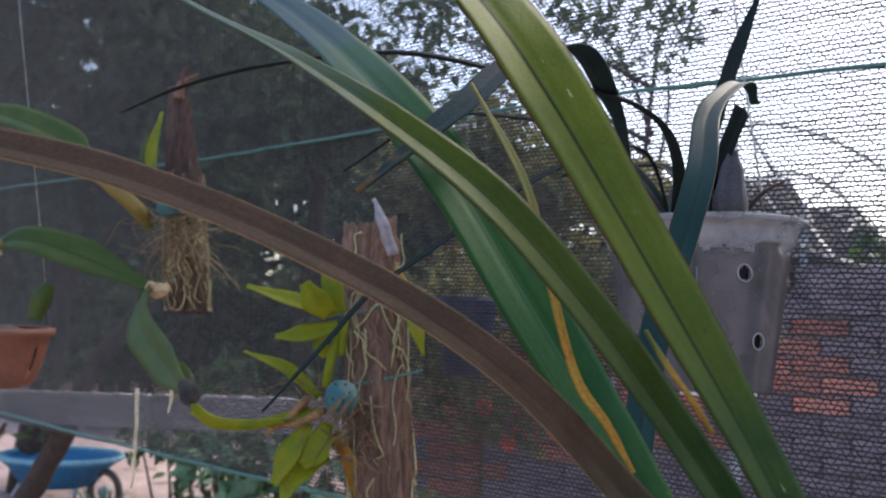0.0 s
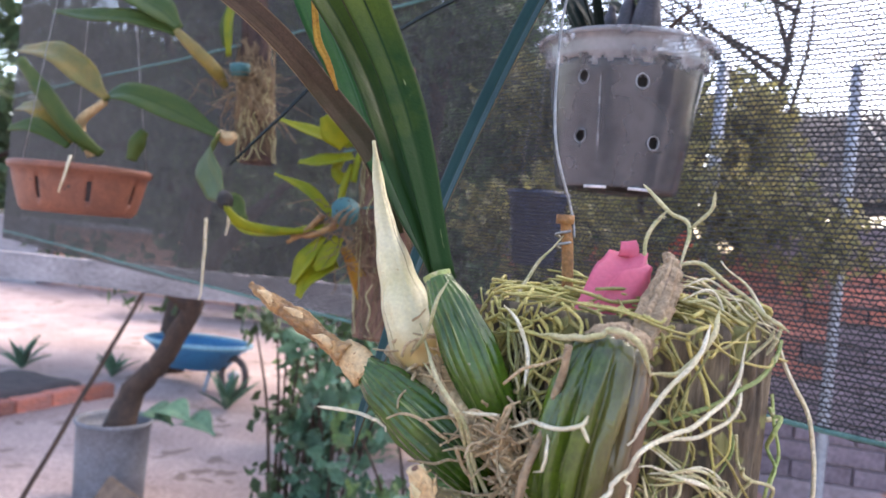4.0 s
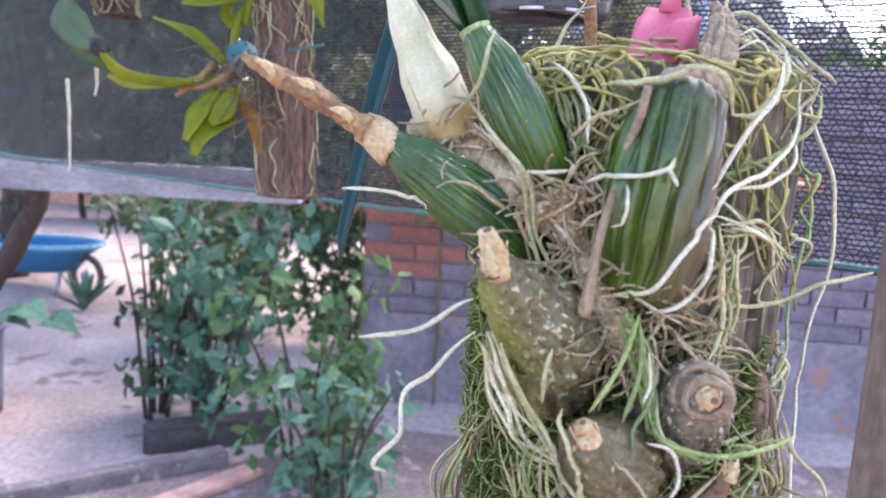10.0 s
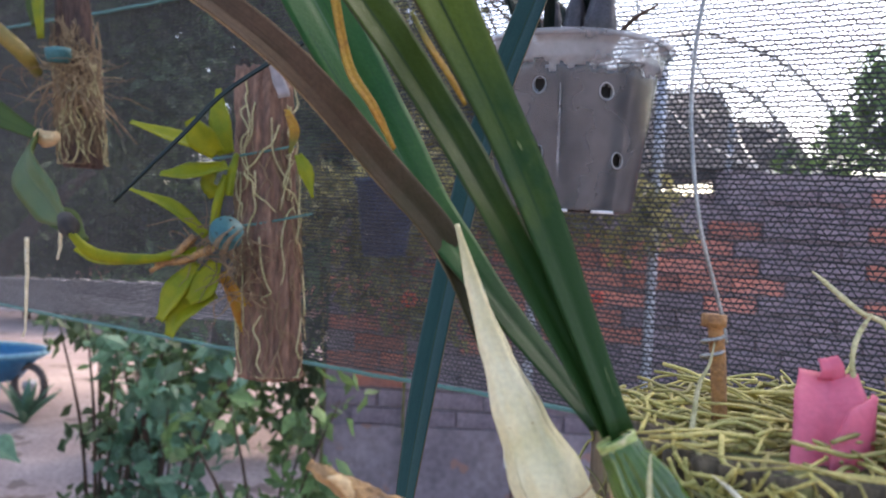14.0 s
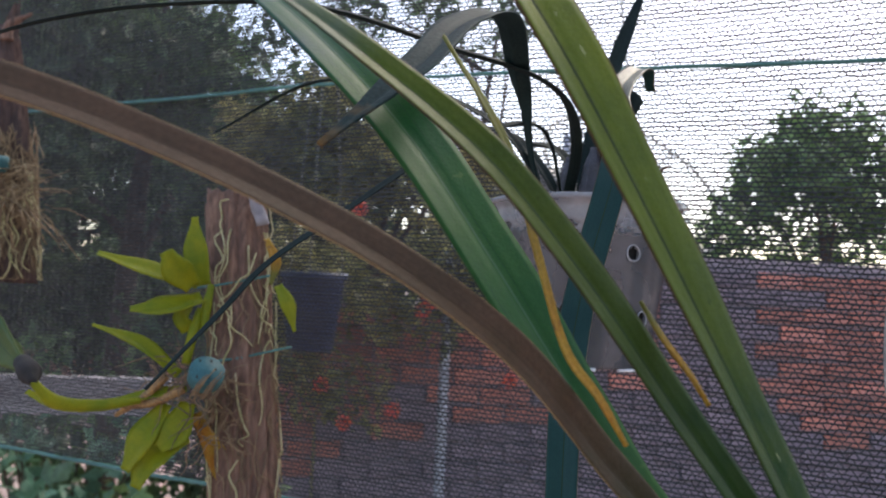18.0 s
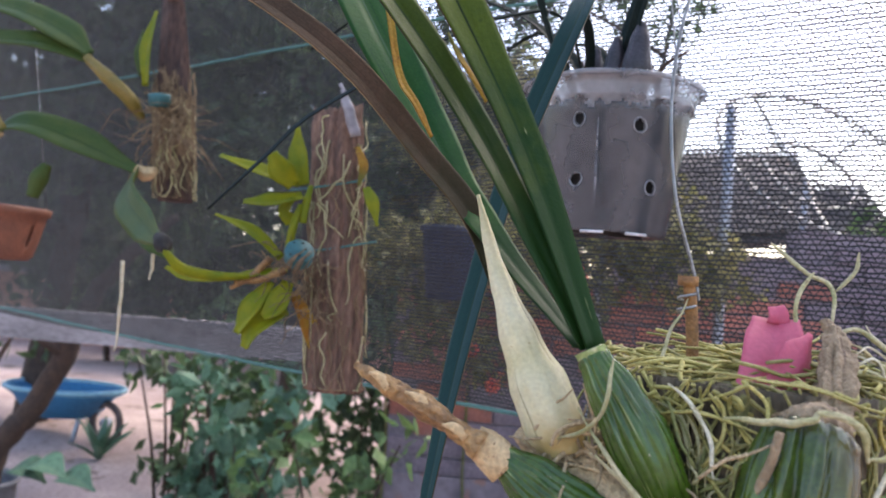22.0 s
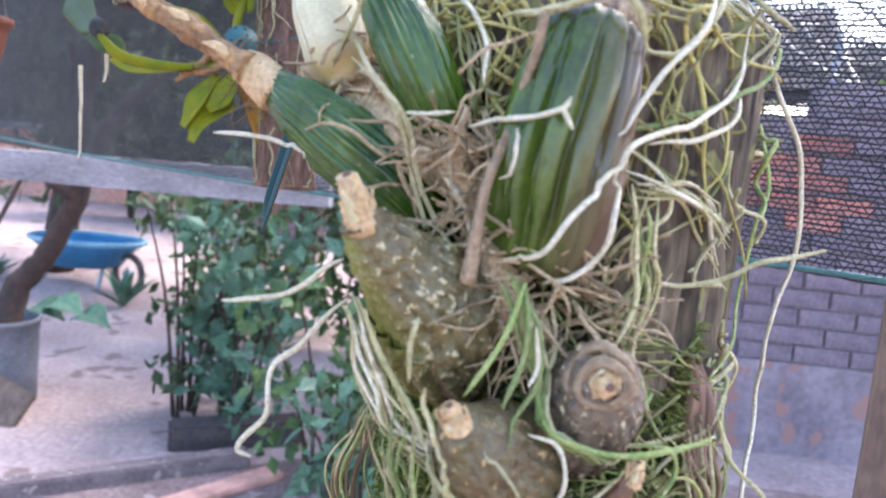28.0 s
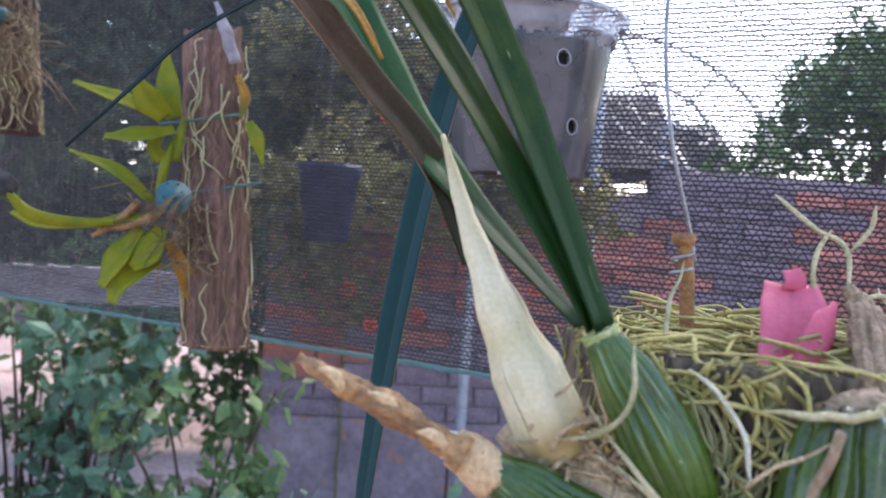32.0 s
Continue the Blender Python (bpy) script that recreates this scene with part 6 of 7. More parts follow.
    bundle([(0.2745, 0.2515, 1.0109), (0.2809, 0.2528, 0.9968), (0.2794, 0.2547, 0.9820), (0.2768, 0.2562, 0.9622)], [(0.2914, 0.2666, 1.0133), (0.2943, 0.2662, 0.9942), (0.2931, 0.2653, 0.9795), (0.2975, 0.2617, 0.9597)], 12, 0.0009, (M_ROOT, M_ROOT_DIM), 11)
    # rings of roots that curl round a shrivelled bulb
    hub = Vector((0.2333, 0.2249, 0.9745))
    for i in range(11):
        r = 0.0105 + 0.0015 * i + 0.0008 * math.sin(i * 5)
        a0 = i * 1.9
        P("root", tube([tuple(hub + Vector((r * math.cos(a0 + t), -0.004 + 0.012 * (r / 0.02) ** 2 + 0.002 * math.sin(3 * t + i), r * 0.85 * math.sin(a0 + t)))) for t in [k * 0.5 for k in range(7 + i % 3)]], [0.0006, 0.0008, 0.0005], 7, 40, 0.004), (G, M_ROOT, G)[i % 3])
    return root


ORCHID = orchid()


def knot(root, c, size, count, seed, m):
    """A ball of dry roots in short curls, some ends springing away from it."""
    rnd = random.Random(seed)
    bm = bmesh.new()
    for i in range(count):
        p = c + Vector((rnd.gauss(0, 0.55), rnd.gauss(0, 0.3), rnd.gauss(0, 0.5))) * size
        d = Vector((rnd.uniform(-1, 1), rnd.uniform(-0.5, 0.3), rnd.uniform(-1, 0.7))).normalized()
        pts = [tuple(p)]
        for k in range(5):
            d = (d + Vector((rnd.uniform(-1, 1), rnd.uniform(-0.6, 0.6), rnd.uniform(-1, 0.8))) * 0.5).normalized()
            p = p + d * size * 0.3
            pts.append(tuple(p))
        sweep(bm, pts, [rnd.uniform(0.0004, 0.0008), 0.00055, 0.0003], 5, 18)
    part("root_knot", bm, m, root, "knot of dry brown roots", True, "stuff")


def root_mat():
    """The felt of fine roots that wraps the log: a web round its sides, loops below, short straws on top."""
    rnd = random.Random(17)

    def strand(bm, a, z, da, dz, ex, r, k=8, wild=0.13):
        pts = []
        for q in range(k):
            p = log_surface(a, min(max(z, LZ0), LZ1), ex + 0.0022 * math.sin(q * 1.7 + a * 5))
            p.z = z
            pts.append(tuple(p))
            da = 0.75 * da + rnd.uniform(-wild, wild) * 0.5
            dz = 0.8 * dz + rnd.uniform(-0.006, 0.0042)
            a += da
            z = min(z + dz, LZ1 + 0.004)
        sweep(bm, pts, [r, r * 1.1, r * 0.7], 6, 30, 0.0012)

    for name, m, n, arc, lo, hi, r0, r1, wild in (("web", M_ROOT_MAT, 150, (170, 305), 0.935, 1.124, 0.00025, 0.0005, 0.3), ("web", M_ROOT, 15, (285, 350), 1.0, 1.124, 0.0005, 0.0009, 0.3), ("web", M_ROOT_GREEN, 16, (295, 380), 0.945, 1.124, 0.0003, 0.0008, 0.36), ("web", M_ROOT_GREEN, 70, (175, 330), 0.93, 1.04, 0.00022, 0.00045, 0.36)):
        bm = bmesh.new()
        for i in range(n):
            strand(bm, math.radians(rnd.uniform(*arc)), rnd.uniform(lo, hi), rnd.uniform(-0.12, 0.12), rnd.uniform(-0.017, 0.001), rnd.uniform(0.0, 0.0055), rnd.uniform(r0, r1), 7, wild)
        part("root_" + name, bm, m, ORCHID, "felt of fine roots over the log", True, "stuff")
    # straws that hang over the front rim
    bm = bmesh.new()
    for i in range(52):
        a = math.radians(rnd.uniform(215, 300))
        strand(bm, a, LZ1 + rnd.uniform(-0.006, 0.004), rnd.uniform(-0.03, 0.03), -0.0055, rnd.uniform(0.0, 0.005), rnd.uniform(0.0004, 0.0007), 7, 0.3)
    part("root_fringe", bm, M_ROOT_STRAW, ORCHID, "straw-coloured roots over the rim", True, "stuff")
    bm = bmesh.new()
    for i in range(330):
        r = 0.050 * math.sqrt(rnd.random())
        a = rnd.uniform(0, 6.28)
        p = Vector((LC.x + r * math.cos(a), LC.y + r * math.sin(a), LZ1 + rnd.uniform(-0.003, 0.006)))
        h = rnd.uniform(0, 6.28)
        pts = [tuple(p)]
        for k in range(4):
            h += rnd.uniform(-0.7, 0.7)
            p = p + Vector((math.cos(h), math.sin(h), rnd.uniform(-0.3, 0.28))) * 0.009
            d = p - Vector((LC.x, LC.y, p.z))
            if d.length > 0.053:
                p -= d * (1 - 0.053 / d.length)
                p.z -= 0.003
            pts.append(tuple(p))
        sweep(bm, pts, [rnd.uniform(0.0004, 0.0008)], 5, 12)
    for c, size, count, m, sd in (((0.2125, 0.2423, 1.0784), 0.015, 70, M_RHIZOME, 41), ((0.2213, 0.2473, 1.0705), 0.014, 50, M_RHIZOME, 42), ((0.2291, 0.2433, 1.0502), 0.016, 70, M_RHIZOME, 43), ((0.2465, 0.2486, 1.0394), 0.013, 70, M_RHIZOME, 44), ((0.2584, 0.2585, 1.0284), 0.012, 40, M_ROOT_MAT, 45), ((0.1806, 0.2588, 1.0978), 0.012, 40, M_RHIZOME, 46), ((0.2715, 0.2524, 0.9894), 0.011, 40, M_ROOT_MAT, 47), ((0.2834, 0.2594, 0.9636), 0.011, 40, M_ROOT_MAT, 48)):
        knot(ORCHID, Vector(c), size, count, sd, m)
    part("root_felt", bm, M_ROOT_STRAW, ORCHID, "felt of fine olive roots on the log top", True, "stuff")


root_mat()


def ribbon():
    p = Vector((0.2421, 0.2691, 1.1310))
    root = thing("ribbon", tuple(p), "pink plastic ribbon tied round the orchid", "ribbon")
    part("band", blade([(0.2444, 0.2830, 1.1423), (0.2417, 0.2750, 1.1339), (0.2367, 0.2671, 1.1213), (0.2332, 0.2615, 1.1130), (0.2318, 0.2590, 1.1040)], [0.0145, 0.0185, 0.0165, 0.0135, 0.011], [(-0.3, -1, 0.1), (-0.1, -1, 0.2)], 0.22, 24, 0.0007), M_RIBBON, root)
    part("fold", blade([(0.2521, 0.2723, 1.1390), (0.2485, 0.2672, 1.1315), (0.2440, 0.2642, 1.1240), (0.2390, 0.2622, 1.1140)], [0.003, 0.0155, 0.015, 0.006], [(0.5, -1, -0.2), (0.4, -1, 0.1)], -0.3, 18, 0.0007), M_RIBBON, root)
    part("tail", blade([(0.2442, 0.2812, 1.1414), (0.2444, 0.2809, 1.1443), (0.2438, 0.2824, 1.1469)], [0.0075, 0.0065, 0.0055], (0.1, -1, 0), 0.25, 8, 0.0007), M_RIBBON, root)


ribbon()


# ---- clear pot with its dark orchid ----
def clear_pot():
    c = Vector((0.2229, 0.6309, 1.1899))
    root = thing("plastic_pot", tuple(c), "clear grey plastic pot with round holes, hanging before the net", "pot")
    holes = [(0.239, 0.57, 1.267), (0.19, 0.576, 1.227), (0.252, 0.581, 1.224), (0.188, 0.566, 1.27)]
    bm = bmesh.new()
    seg, n = 160, 52
    rows = []
    for i in range(n + 1):
        f = i / n
        h = 0.112 * f
        r = 0.0475 + 0.0155 * f + (0.0025 if f > 0.86 else 0) + (0.002 if f > 0.965 else 0)
        rows.append([bm.verts.new((c.x + r * (1 + 0.004 * math.cos(12 * t)) * math.cos(t), c.y + r * math.sin(t), c.z + h)) for t in [2 * math.pi * k / seg for k in range(seg)]])
    for p, q in zip(rows, rows[1:]):
        for k in range(seg):
            bm.faces.new((p[k], p[(k + 1) % seg], q[(k + 1) % seg], q[k]))
    base = bm.verts.new((c.x, c.y, c.z + 0.004))
    for k in range(seg):
        bm.faces.new((base, rows[0][(k + 1) % seg], rows[0][k]))
    wall = []
    for h in holes:
        v = Vector(h)
        o = Vector((v.x - c.x, v.y - c.y, 0)).normalized() * (0.048 + 0.0155 * (v.z - c.z) / 0.112)
        wall.append((c.x + o.x, c.y + o.y, v.z))
    holes = wall
    bmesh.ops.delete(bm, geom=[f for f in bm.faces if any((f.calc_center_median() - Vector(h)).length < 0.0042 for h in holes)], context="FACES")
    band = bmesh.new()
    keep = {}
    for f in [f for f in bm.faces if f.calc_center_median().z > c.z + 0.112 * (0.84 + 0.05 * noise.noise(f.calc_center_median() * 45) + 0.05 * noise.noise(f.calc_center_median() * 160))]:
        band.faces.new([keep.setdefault(v, band.verts.new(v.co)) for v in f.verts])
        bm.faces.remove(f)
    top = part("top_band", band, M_CLOUDY, root, "cloudy white upper band")
    top.modifiers.new("thick", "SOLIDIFY").thickness = 0.0012
    pot = part("pot_wall", bm, M_CLEAR, root, "cloudy clear plastic")
    md = pot.modifiers.new("thick", "SOLIDIFY")
    md.thickness = 0.0012
    part("rim", tube([(c.x + 0.0695 * math.cos(t), c.y + 0.0695 * math.sin(t), c.z + 0.112) for t in [2 * math.pi * k / 24 for k in range(25)]], [0.0022], 8, 96), M_CLOUDY, root, "cloudy plastic rim")
    for h in holes:
        q = Vector(h)
        out = Vector((q.x - c.x, q.y - c.y, 0)).normalized()
        s = out.cross(Vector((0, 0, 1)))
        part("hole_rim", tube([tuple(q + (s * math.cos(t) + Vector((0, 0, 1.15)) * math.sin(t)) * 0.0046) for t in [i * math.pi / 8 for i in range(17)]], [0.0006], 6, 40, 0.0008), M_CLOUDY, root)
    # bark coloured near black so that the pot holes look shaded
    part("potting_bark", ring_wall(bmesh.new(), c, [(0.0, 0.004), (0.042, 0.004), (0.048, 0.03), (0.052, 0.06), (0.056, 0.085), (0.045, 0.094), (0.02, 0.09), (0.0, 0.094)], 40, 0.008), M_DARK, root, "bark chips in the pot, coloured near black for the shade in the holes")
    # the pot's highlight, painted as a thin pale tube down its front
    part("painted_highlight", tube([(c.x + (0.0498 + 0.0155 * f) * math.cos(4.46), c.y + (0.0498 + 0.0155 * f) * math.sin(4.46), c.z + 0.112 * f) for f in (0.14, 0.3, 0.5, 0.72)], [0.0003, 0.0010, 0.0008, 0.0002], 8, 16), M_CLOUDY, root, "pale streak painted as a highlight")
    part("pot_hanger", tube([(c.x + 0.06, c.y + 0.04, c.z + 0.11), (c.x + 0.03, c.y + 0.05, c.z + 0.4), (c.x + 0.01, c.y + 0.03, c.z + 0.9)], [0.0008], 5, 12), M_WIRE, root)

    o = thing("potted_orchid", (c.x, c.y, c.z + 0.09), "dark-leaved orchid growing in the clear hanging pot", "orchid")

    def L(pts, w, face, m=M_POTLEAF, n=34, fold=0.3):
        part("leaf", blade(pts, w, face, fold, n, 0.0012), m, o)

    # long bent leaf that hangs before the pot
    L([(0.23, 0.625, 1.30), (0.233, 0.61, 1.34), (0.238, 0.575, 1.372)], [0.010, 0.012, 0.013], (-0.6, -0.8, 0.2), M_POTLEAF, 16)
    L([(0.240, 0.563, 1.372), (0.232, 0.553, 1.381), (0.217, 0.535, 1.372), (0.199, 0.508, 1.350), (0.183, 0.462, 1.305), (0.155, 0.434, 1.220), (0.137, 0.385, 1.130), (0.128, 0.350, 1.062), (0.127, 0.338, 1.040)], [0.009, 0.012, 0.014, 0.015, 0.0155, 0.015, 0.0125, 0.007, 0.0015], [(-0.2, -0.6, 1), (-0.5, -0.85, 0.2), (-0.5, -0.85, 0.1)], M_LEAF_BLUE, 54, 0.28)
    # leaf that arches over towards the log and dies back at its tip
    L([(0.196, 0.635, 1.29), (0.172, 0.598, 1.330), (0.150, 0.547, 1.365), (0.123, 0.461, 1.371), (0.092, 0.400, 1.345), (0.070, 0.352, 1.311), (0.040, 0.325, 1.278)], [0.010, 0.013, 0.015, 0.015, 0.016, 0.014, 0.003], [(0.8, -0.5, 0.2), (0, -0.4, 1), (-0.2, -0.6, 0.8)], M_POTLEAF_DYING, 44)
    L([(0.205, 0.63, 1.29), (0.195, 0.57, 1.335), (0.165, 0.531, 1.361), (0.102, 0.525, 1.376), (0.024, 0.524, 1.392), (-0.059, 0.546, 1.393), (-0.139, 0.591, 1.392), (-0.216, 0.645, 1.386)], [0.007, 0.008, 0.008, 0.0075, 0.0065, 0.006, 0.005, 0.002], (0, -0.5, 1), M_POTLEAF, 44)
    L([(0.2, 0.64, 1.29), (0.172, 0.64, 1.345), (0.138, 0.66, 1.375), (0.093, 0.68, 1.392), (0.02, 0.71, 1.398), (-0.06, 0.75, 1.36)], [0.007, 0.009, 0.008, 0.008, 0.007, 0.002], (0, -0.5, 1), M_POTLEAF, 40)
    L([(0.205, 0.62, 1.29), (0.18, 0.59, 1.345), (0.142, 0.570, 1.341), (0.093, 0.549, 1.313), (0.050, 0.531, 1.279), (0.010, 0.519, 1.247), (-0.012, 0.511, 1.220), (-0.045, 0.499, 1.180)], [0.004, 0.005, 0.005, 0.0048, 0.0045, 0.004, 0.0035, 0.0015], (0, -0.6, 1), M_POTLEAF, 44)
    L([(0.226, 0.645, 1.29), (0.229, 0.654, 1.333), (0.241, 0.658, 1.382), (0.256, 0.657, 1.433), (0.279, 0.662, 1.493)], [0.009, 0.011, 0.012, 0.012, 0.003], (-0.5, -0.85, 0.1), M_POTLEAF, 30)
    L([(0.212, 0.63, 1.29), (0.186, 0.64, 1.335), (0.163, 0.66, 1.357), (0.13, 0.68, 1.345)], [0.010, 0.011, 0.011, 0.003], (0, -0.5, 1), M_POTLEAF, 26)
    L([(0.235, 0.64, 1.29), (0.211, 0.66, 1.345), (0.178, 0.69, 1.357)], [0.008, 0.011, 0.003], (0, -0.5, 1), M_POTLEAF, 22)
    for q, r in (((0.236, 0.60, 1.322), 0.0115), ((0.220, 0.612, 1.314), 0.010), ((0.206, 0.625, 1.308), 0.009)):
        v = Vector(q)
        part("pseudobulb", bulb([tuple(v + Vector((0, 0, -0.03))), tuple(v + Vector((0, 0, -0.01))), tuple(v + Vector((0.001, 0, 0.012))), tuple(v + Vector((0.002, 0, 0.028)))], [r * 0.8, r, r * 0.7, r * 0.3], 9, 0.08, 36, 20, 0.0004, 0.05, q[0] * 9), M_POTBULB, o, "dusky purple-grey bulb")
    part("dry_twig", tube([(0.243, 0.615, 1.30), (0.259, 0.61, 1.322), (0.275, 0.605, 1.332)], [0.002, 0.0015, 0.0008], 6, 10), M_BARK, o)
    # white arcs stand for light coming through the drain notches of the base
    for t0 in (4.25, 4.95):
        part("drain_light_arc", tube([(c.x + 0.0475 * math.cos(t0 + q * 0.09), c.y + 0.0475 * math.sin(t0 + q * 0.09), c.z - 0.0005) for q in range(5)], [0.0011], 6, 16), M_WHITE, root, "white arc painted as light through a drain notch")


clear_pot()


def bark_slab(root, top, bot, r, m, seed, top_peak=0.0, n=60, seg=90, taper=0.0):
    """A rough slab of branch between two points."""
    bm = bmesh.new()
    rows = []
    for i in range(n + 1):
        p = Vector(bot).lerp(Vector(top), i / n)
        row = []
        for k in range(seg):
            a = 2 * math.pi * k / seg
            q = Vector((math.cos(a) * 2, math.sin(a) * 2, p.z * 9 + seed))
            rr = r * (1 + 0.12 * noise.noise(q) + 0.16 * noise.noise(Vector((math.cos(a) * 6, math.sin(a) * 6, p.z * 6 + seed))) - 0.16 * max(0.0, 1 - 6 * abs(noise.noise(Vector((math.cos(a) * 4, math.sin(a) * 4, p.z * 5 + seed * 2))))))
            rr *= 1 - taper * max(0.0, i / n - 0.45)
            rr *= 1.0 if i < n - 2 else 0.93
            row.append(bm.verts.new((p.x + rr * math.cos(a), p.y + 0.8 * rr * math.sin(a), p.z + (top_peak * max(0, math.cos(a)) + 0.006 * noise.noise(q * 3) if i == n else 0))))
        rows.append(row)
    for p, q in zip(rows, rows[1:]):
        for k in range(seg):
            bm.faces.new((p[k], p[(k + 1) % seg], q[(k + 1) % seg], q[k]))
    bm.faces.new(rows[-1])
    bm.faces.new(rows[0][::-1])
    return part("bark", bm, m, root, "rough brown bark")


def slab_roots(root, top, bot, r, count, seed, f0=0.0, f1=1.0, rr=0.0011, spread=1.0, m=M_ROOT):
    rnd = random.Random(seed)
    bm = bmesh.new()
    t, b = Vector(top), Vector(bot)
    for i in range(count):
        f = rnd.uniform(f0, f1)
        a = math.radians(rnd.uniform(180, 375))
        pts = []
        for k in range(7):
            p = b.lerp(t, f)
            ex = r * (1.06 + 0.08 * rnd.random()) * (1 + (spread - 1) * max(0, k - 4) * 0.25)
            pts.append((p.x + ex * math.cos(a), p.y + 0.82 * ex * math.sin(a), p.z))
            f = max(0.015, f - rnd.uniform(0.01, 0.07))
            a += rnd.uniform(-0.3, 0.3)
        sweep(bm, pts, [rr, rr, rr * 0.6], 5, 16)
    part("root_web", bm, m, root, "tangled dry roots", True, "stuff")


def middle_mount():
    top, bot = Vector((-0.055, 0.86, 1.322)), Vector((-0.02, 0.80, 1.022))
    root = thing("bark_mount", tuple(bot), "upright bark slab carrying a small orchid", "bark mount")
    bark_slab(root, top, bot, 0.029, M_LOG_WARM, 3.0, 0.01)
    slab_roots(root, top, bot, 0.029, 42, 5, 0.05, 0.8, 0.0006, 1.0, M_ROOT_DIM)
    slab_roots(root, top, bot, 0.0298, 26, 6, 0.1, 1.0, 0.0009, 1.0, M_ROOT)
    part("splinter", tube([(-0.024, 0.82, 1.29), (-0.033, 0.818, 1.318), (-0.044, 0.816, 1.345)], [0.006, 0.006, 0.002], 8, 12, 0.002), M_PLANK, root, "grey splinter")
    for s in ((-0.062, 0.825, 1.232), (-0.041, 0.815, 1.167)):
        v = Vector(s)
        part("tie_wire", tube([tuple(v + Vector((-0.03, 0.0, -0.004))), tuple(v + Vector((0.0, -0.008, 0.0))), tuple(v + Vector((0.05, 0.0, 0.012)))], [0.0012], 6, 16), M_CABLE, root)
    o = thing("mounted_orchid", tuple(Vector((-0.073, 0.8, 1.167))), "small yellow-green orchid tied to the bark slab", "orchid")

    def L(pts, w, face=(0, -0.6, 0.8), m=M_YLEAF, fold=0.35, n=20):
        part("leaf", blade(pts, w, face, fold, n, 0.0014, 6), m, o)

    L([(-0.076, 0.8, 1.231), (-0.112, 0.79, 1.241), (-0.157, 0.785, 1.255)], [0.014, 0.021, 0.006])
    L([(-0.07, 0.8, 1.219), (-0.099, 0.785, 1.21), (-0.126, 0.78, 1.208)], [0.016, 0.026, 0.008])
    L([(-0.069, 0.8, 1.232), (-0.077, 0.8, 1.261), (-0.081, 0.8, 1.292)], [0.014, 0.023, 0.006], (-0.3, -1, 0.1))
    L([(-0.077, 0.79, 1.231), (-0.089, 0.78, 1.245), (-0.098, 0.775, 1.26)], [0.016, 0.027, 0.012], (-0.4, -0.9, 0.4))
    L([(-0.085, 0.79, 1.153), (-0.115, 0.785, 1.178), (-0.157, 0.785, 1.194)], [0.010, 0.015, 0.003])
    L([(-0.08, 0.8, 1.191), (-0.085, 0.795, 1.204), (-0.076, 0.79, 1.217)], [0.012, 0.016, 0.006], (-0.2, -1, 0.3))
    L([(-0.077, 0.79, 1.141), (-0.106, 0.785, 1.136), (-0.137, 0.78, 1.128), (-0.18, 0.785, 1.125), (-0.207, 0.79, 1.135)], [0.008, 0.012, 0.010, 0.009, 0.005])
    L([(-0.092, 0.79, 1.128), (-0.107, 0.78, 1.101), (-0.119, 0.775, 1.074)], [0.012, 0.026, 0.010], (-0.4, -0.9, 0.2))
    L([(-0.074, 0.79, 1.129), (-0.082, 0.78, 1.107), (-0.094, 0.775, 1.093)], [0.014, 0.030, 0.012], (-0.2, -1, 0.3))
    L([(-0.068, 0.79, 1.12), (-0.044, 0.8, 1.073), (-0.017, 0.79, 1.03)], [0.010, 0.020, 0.006], (0.1, -1, 0.2), M_LEAF_YELLOW)
    L([(-0.074, 0.79, 1.101), (-0.1, 0.78, 1.086), (-0.11, 0.775, 1.06)], [0.014, 0.030, 0.010], (-0.3, -0.9, 0.2))
    L([(-0.019, 0.81, 1.276), (-0.009, 0.8, 1.256), (-0.012, 0.8, 1.235)], [0.006, 0.010, 0.003], (0.4, -0.9, 0.1), M_LEAF_YELLOW)
    L([(-0.006, 0.81, 1.234), (0.004, 0.8, 1.218), (0.012, 0.795, 1.194)], [0.008, 0.014, 0.003], (0.2, -1, 0.2))
    for p, q in (((-0.068, 0.8, 1.192), (-0.065, 0.81, 1.232)), ((-0.08, 0.795, 1.162), (-0.072, 0.8, 1.211))):
        part("stem", tube([p, tuple(Vector(p).lerp(Vector(q), 0.5) + Vector((0, -0.004, 0))), q], [0.004, 0.0045, 0.003], 8, 10), M_YLEAF, o)
    for p, q in (((-0.078, 0.785, 1.142), (-0.128, 0.78, 1.126)), ((-0.094, 0.785, 1.153), (-0.132, 0.78, 1.119))):
        part("dry_cane", tube([p, tuple(Vector(p).lerp(Vector(q), 0.5) + Vector((0, 0, -0.004))), q], [0.004, 0.0035, 0.002], 8, 10), M_CANE, o)
    knot(o, Vector((-0.072, 0.788, 1.142)), 0.028, 60, 21, M_ROOT_DIM)
    knot(o, Vector((-0.048, 0.785, 1.117)), 0.022, 24, 22, M_ROOT_DIM)
    for k in range(7):
        p = Vector((-0.066 + 0.003 * k, 0.742, 1.140 + 0.002 * (k % 3)))
        part("dry_cane", tube([tuple(p), tuple(p + Vector((0.006, -0.005, 0.010))), tuple(p + Vector((0.012 + 0.002 * (k % 2), 0.002, 0.020)))], [0.0008, 0.0007, 0.0004], 6, 12, 0.002), M_ROOT_DIM, o)
    c = Vector((-0.0565, 0.756, 1.157))
    tg = thing("fertiliser_cap", tuple(c), "round teal plastic fertiliser cap tied to the bark slab", "plastic cap", "teal caps")
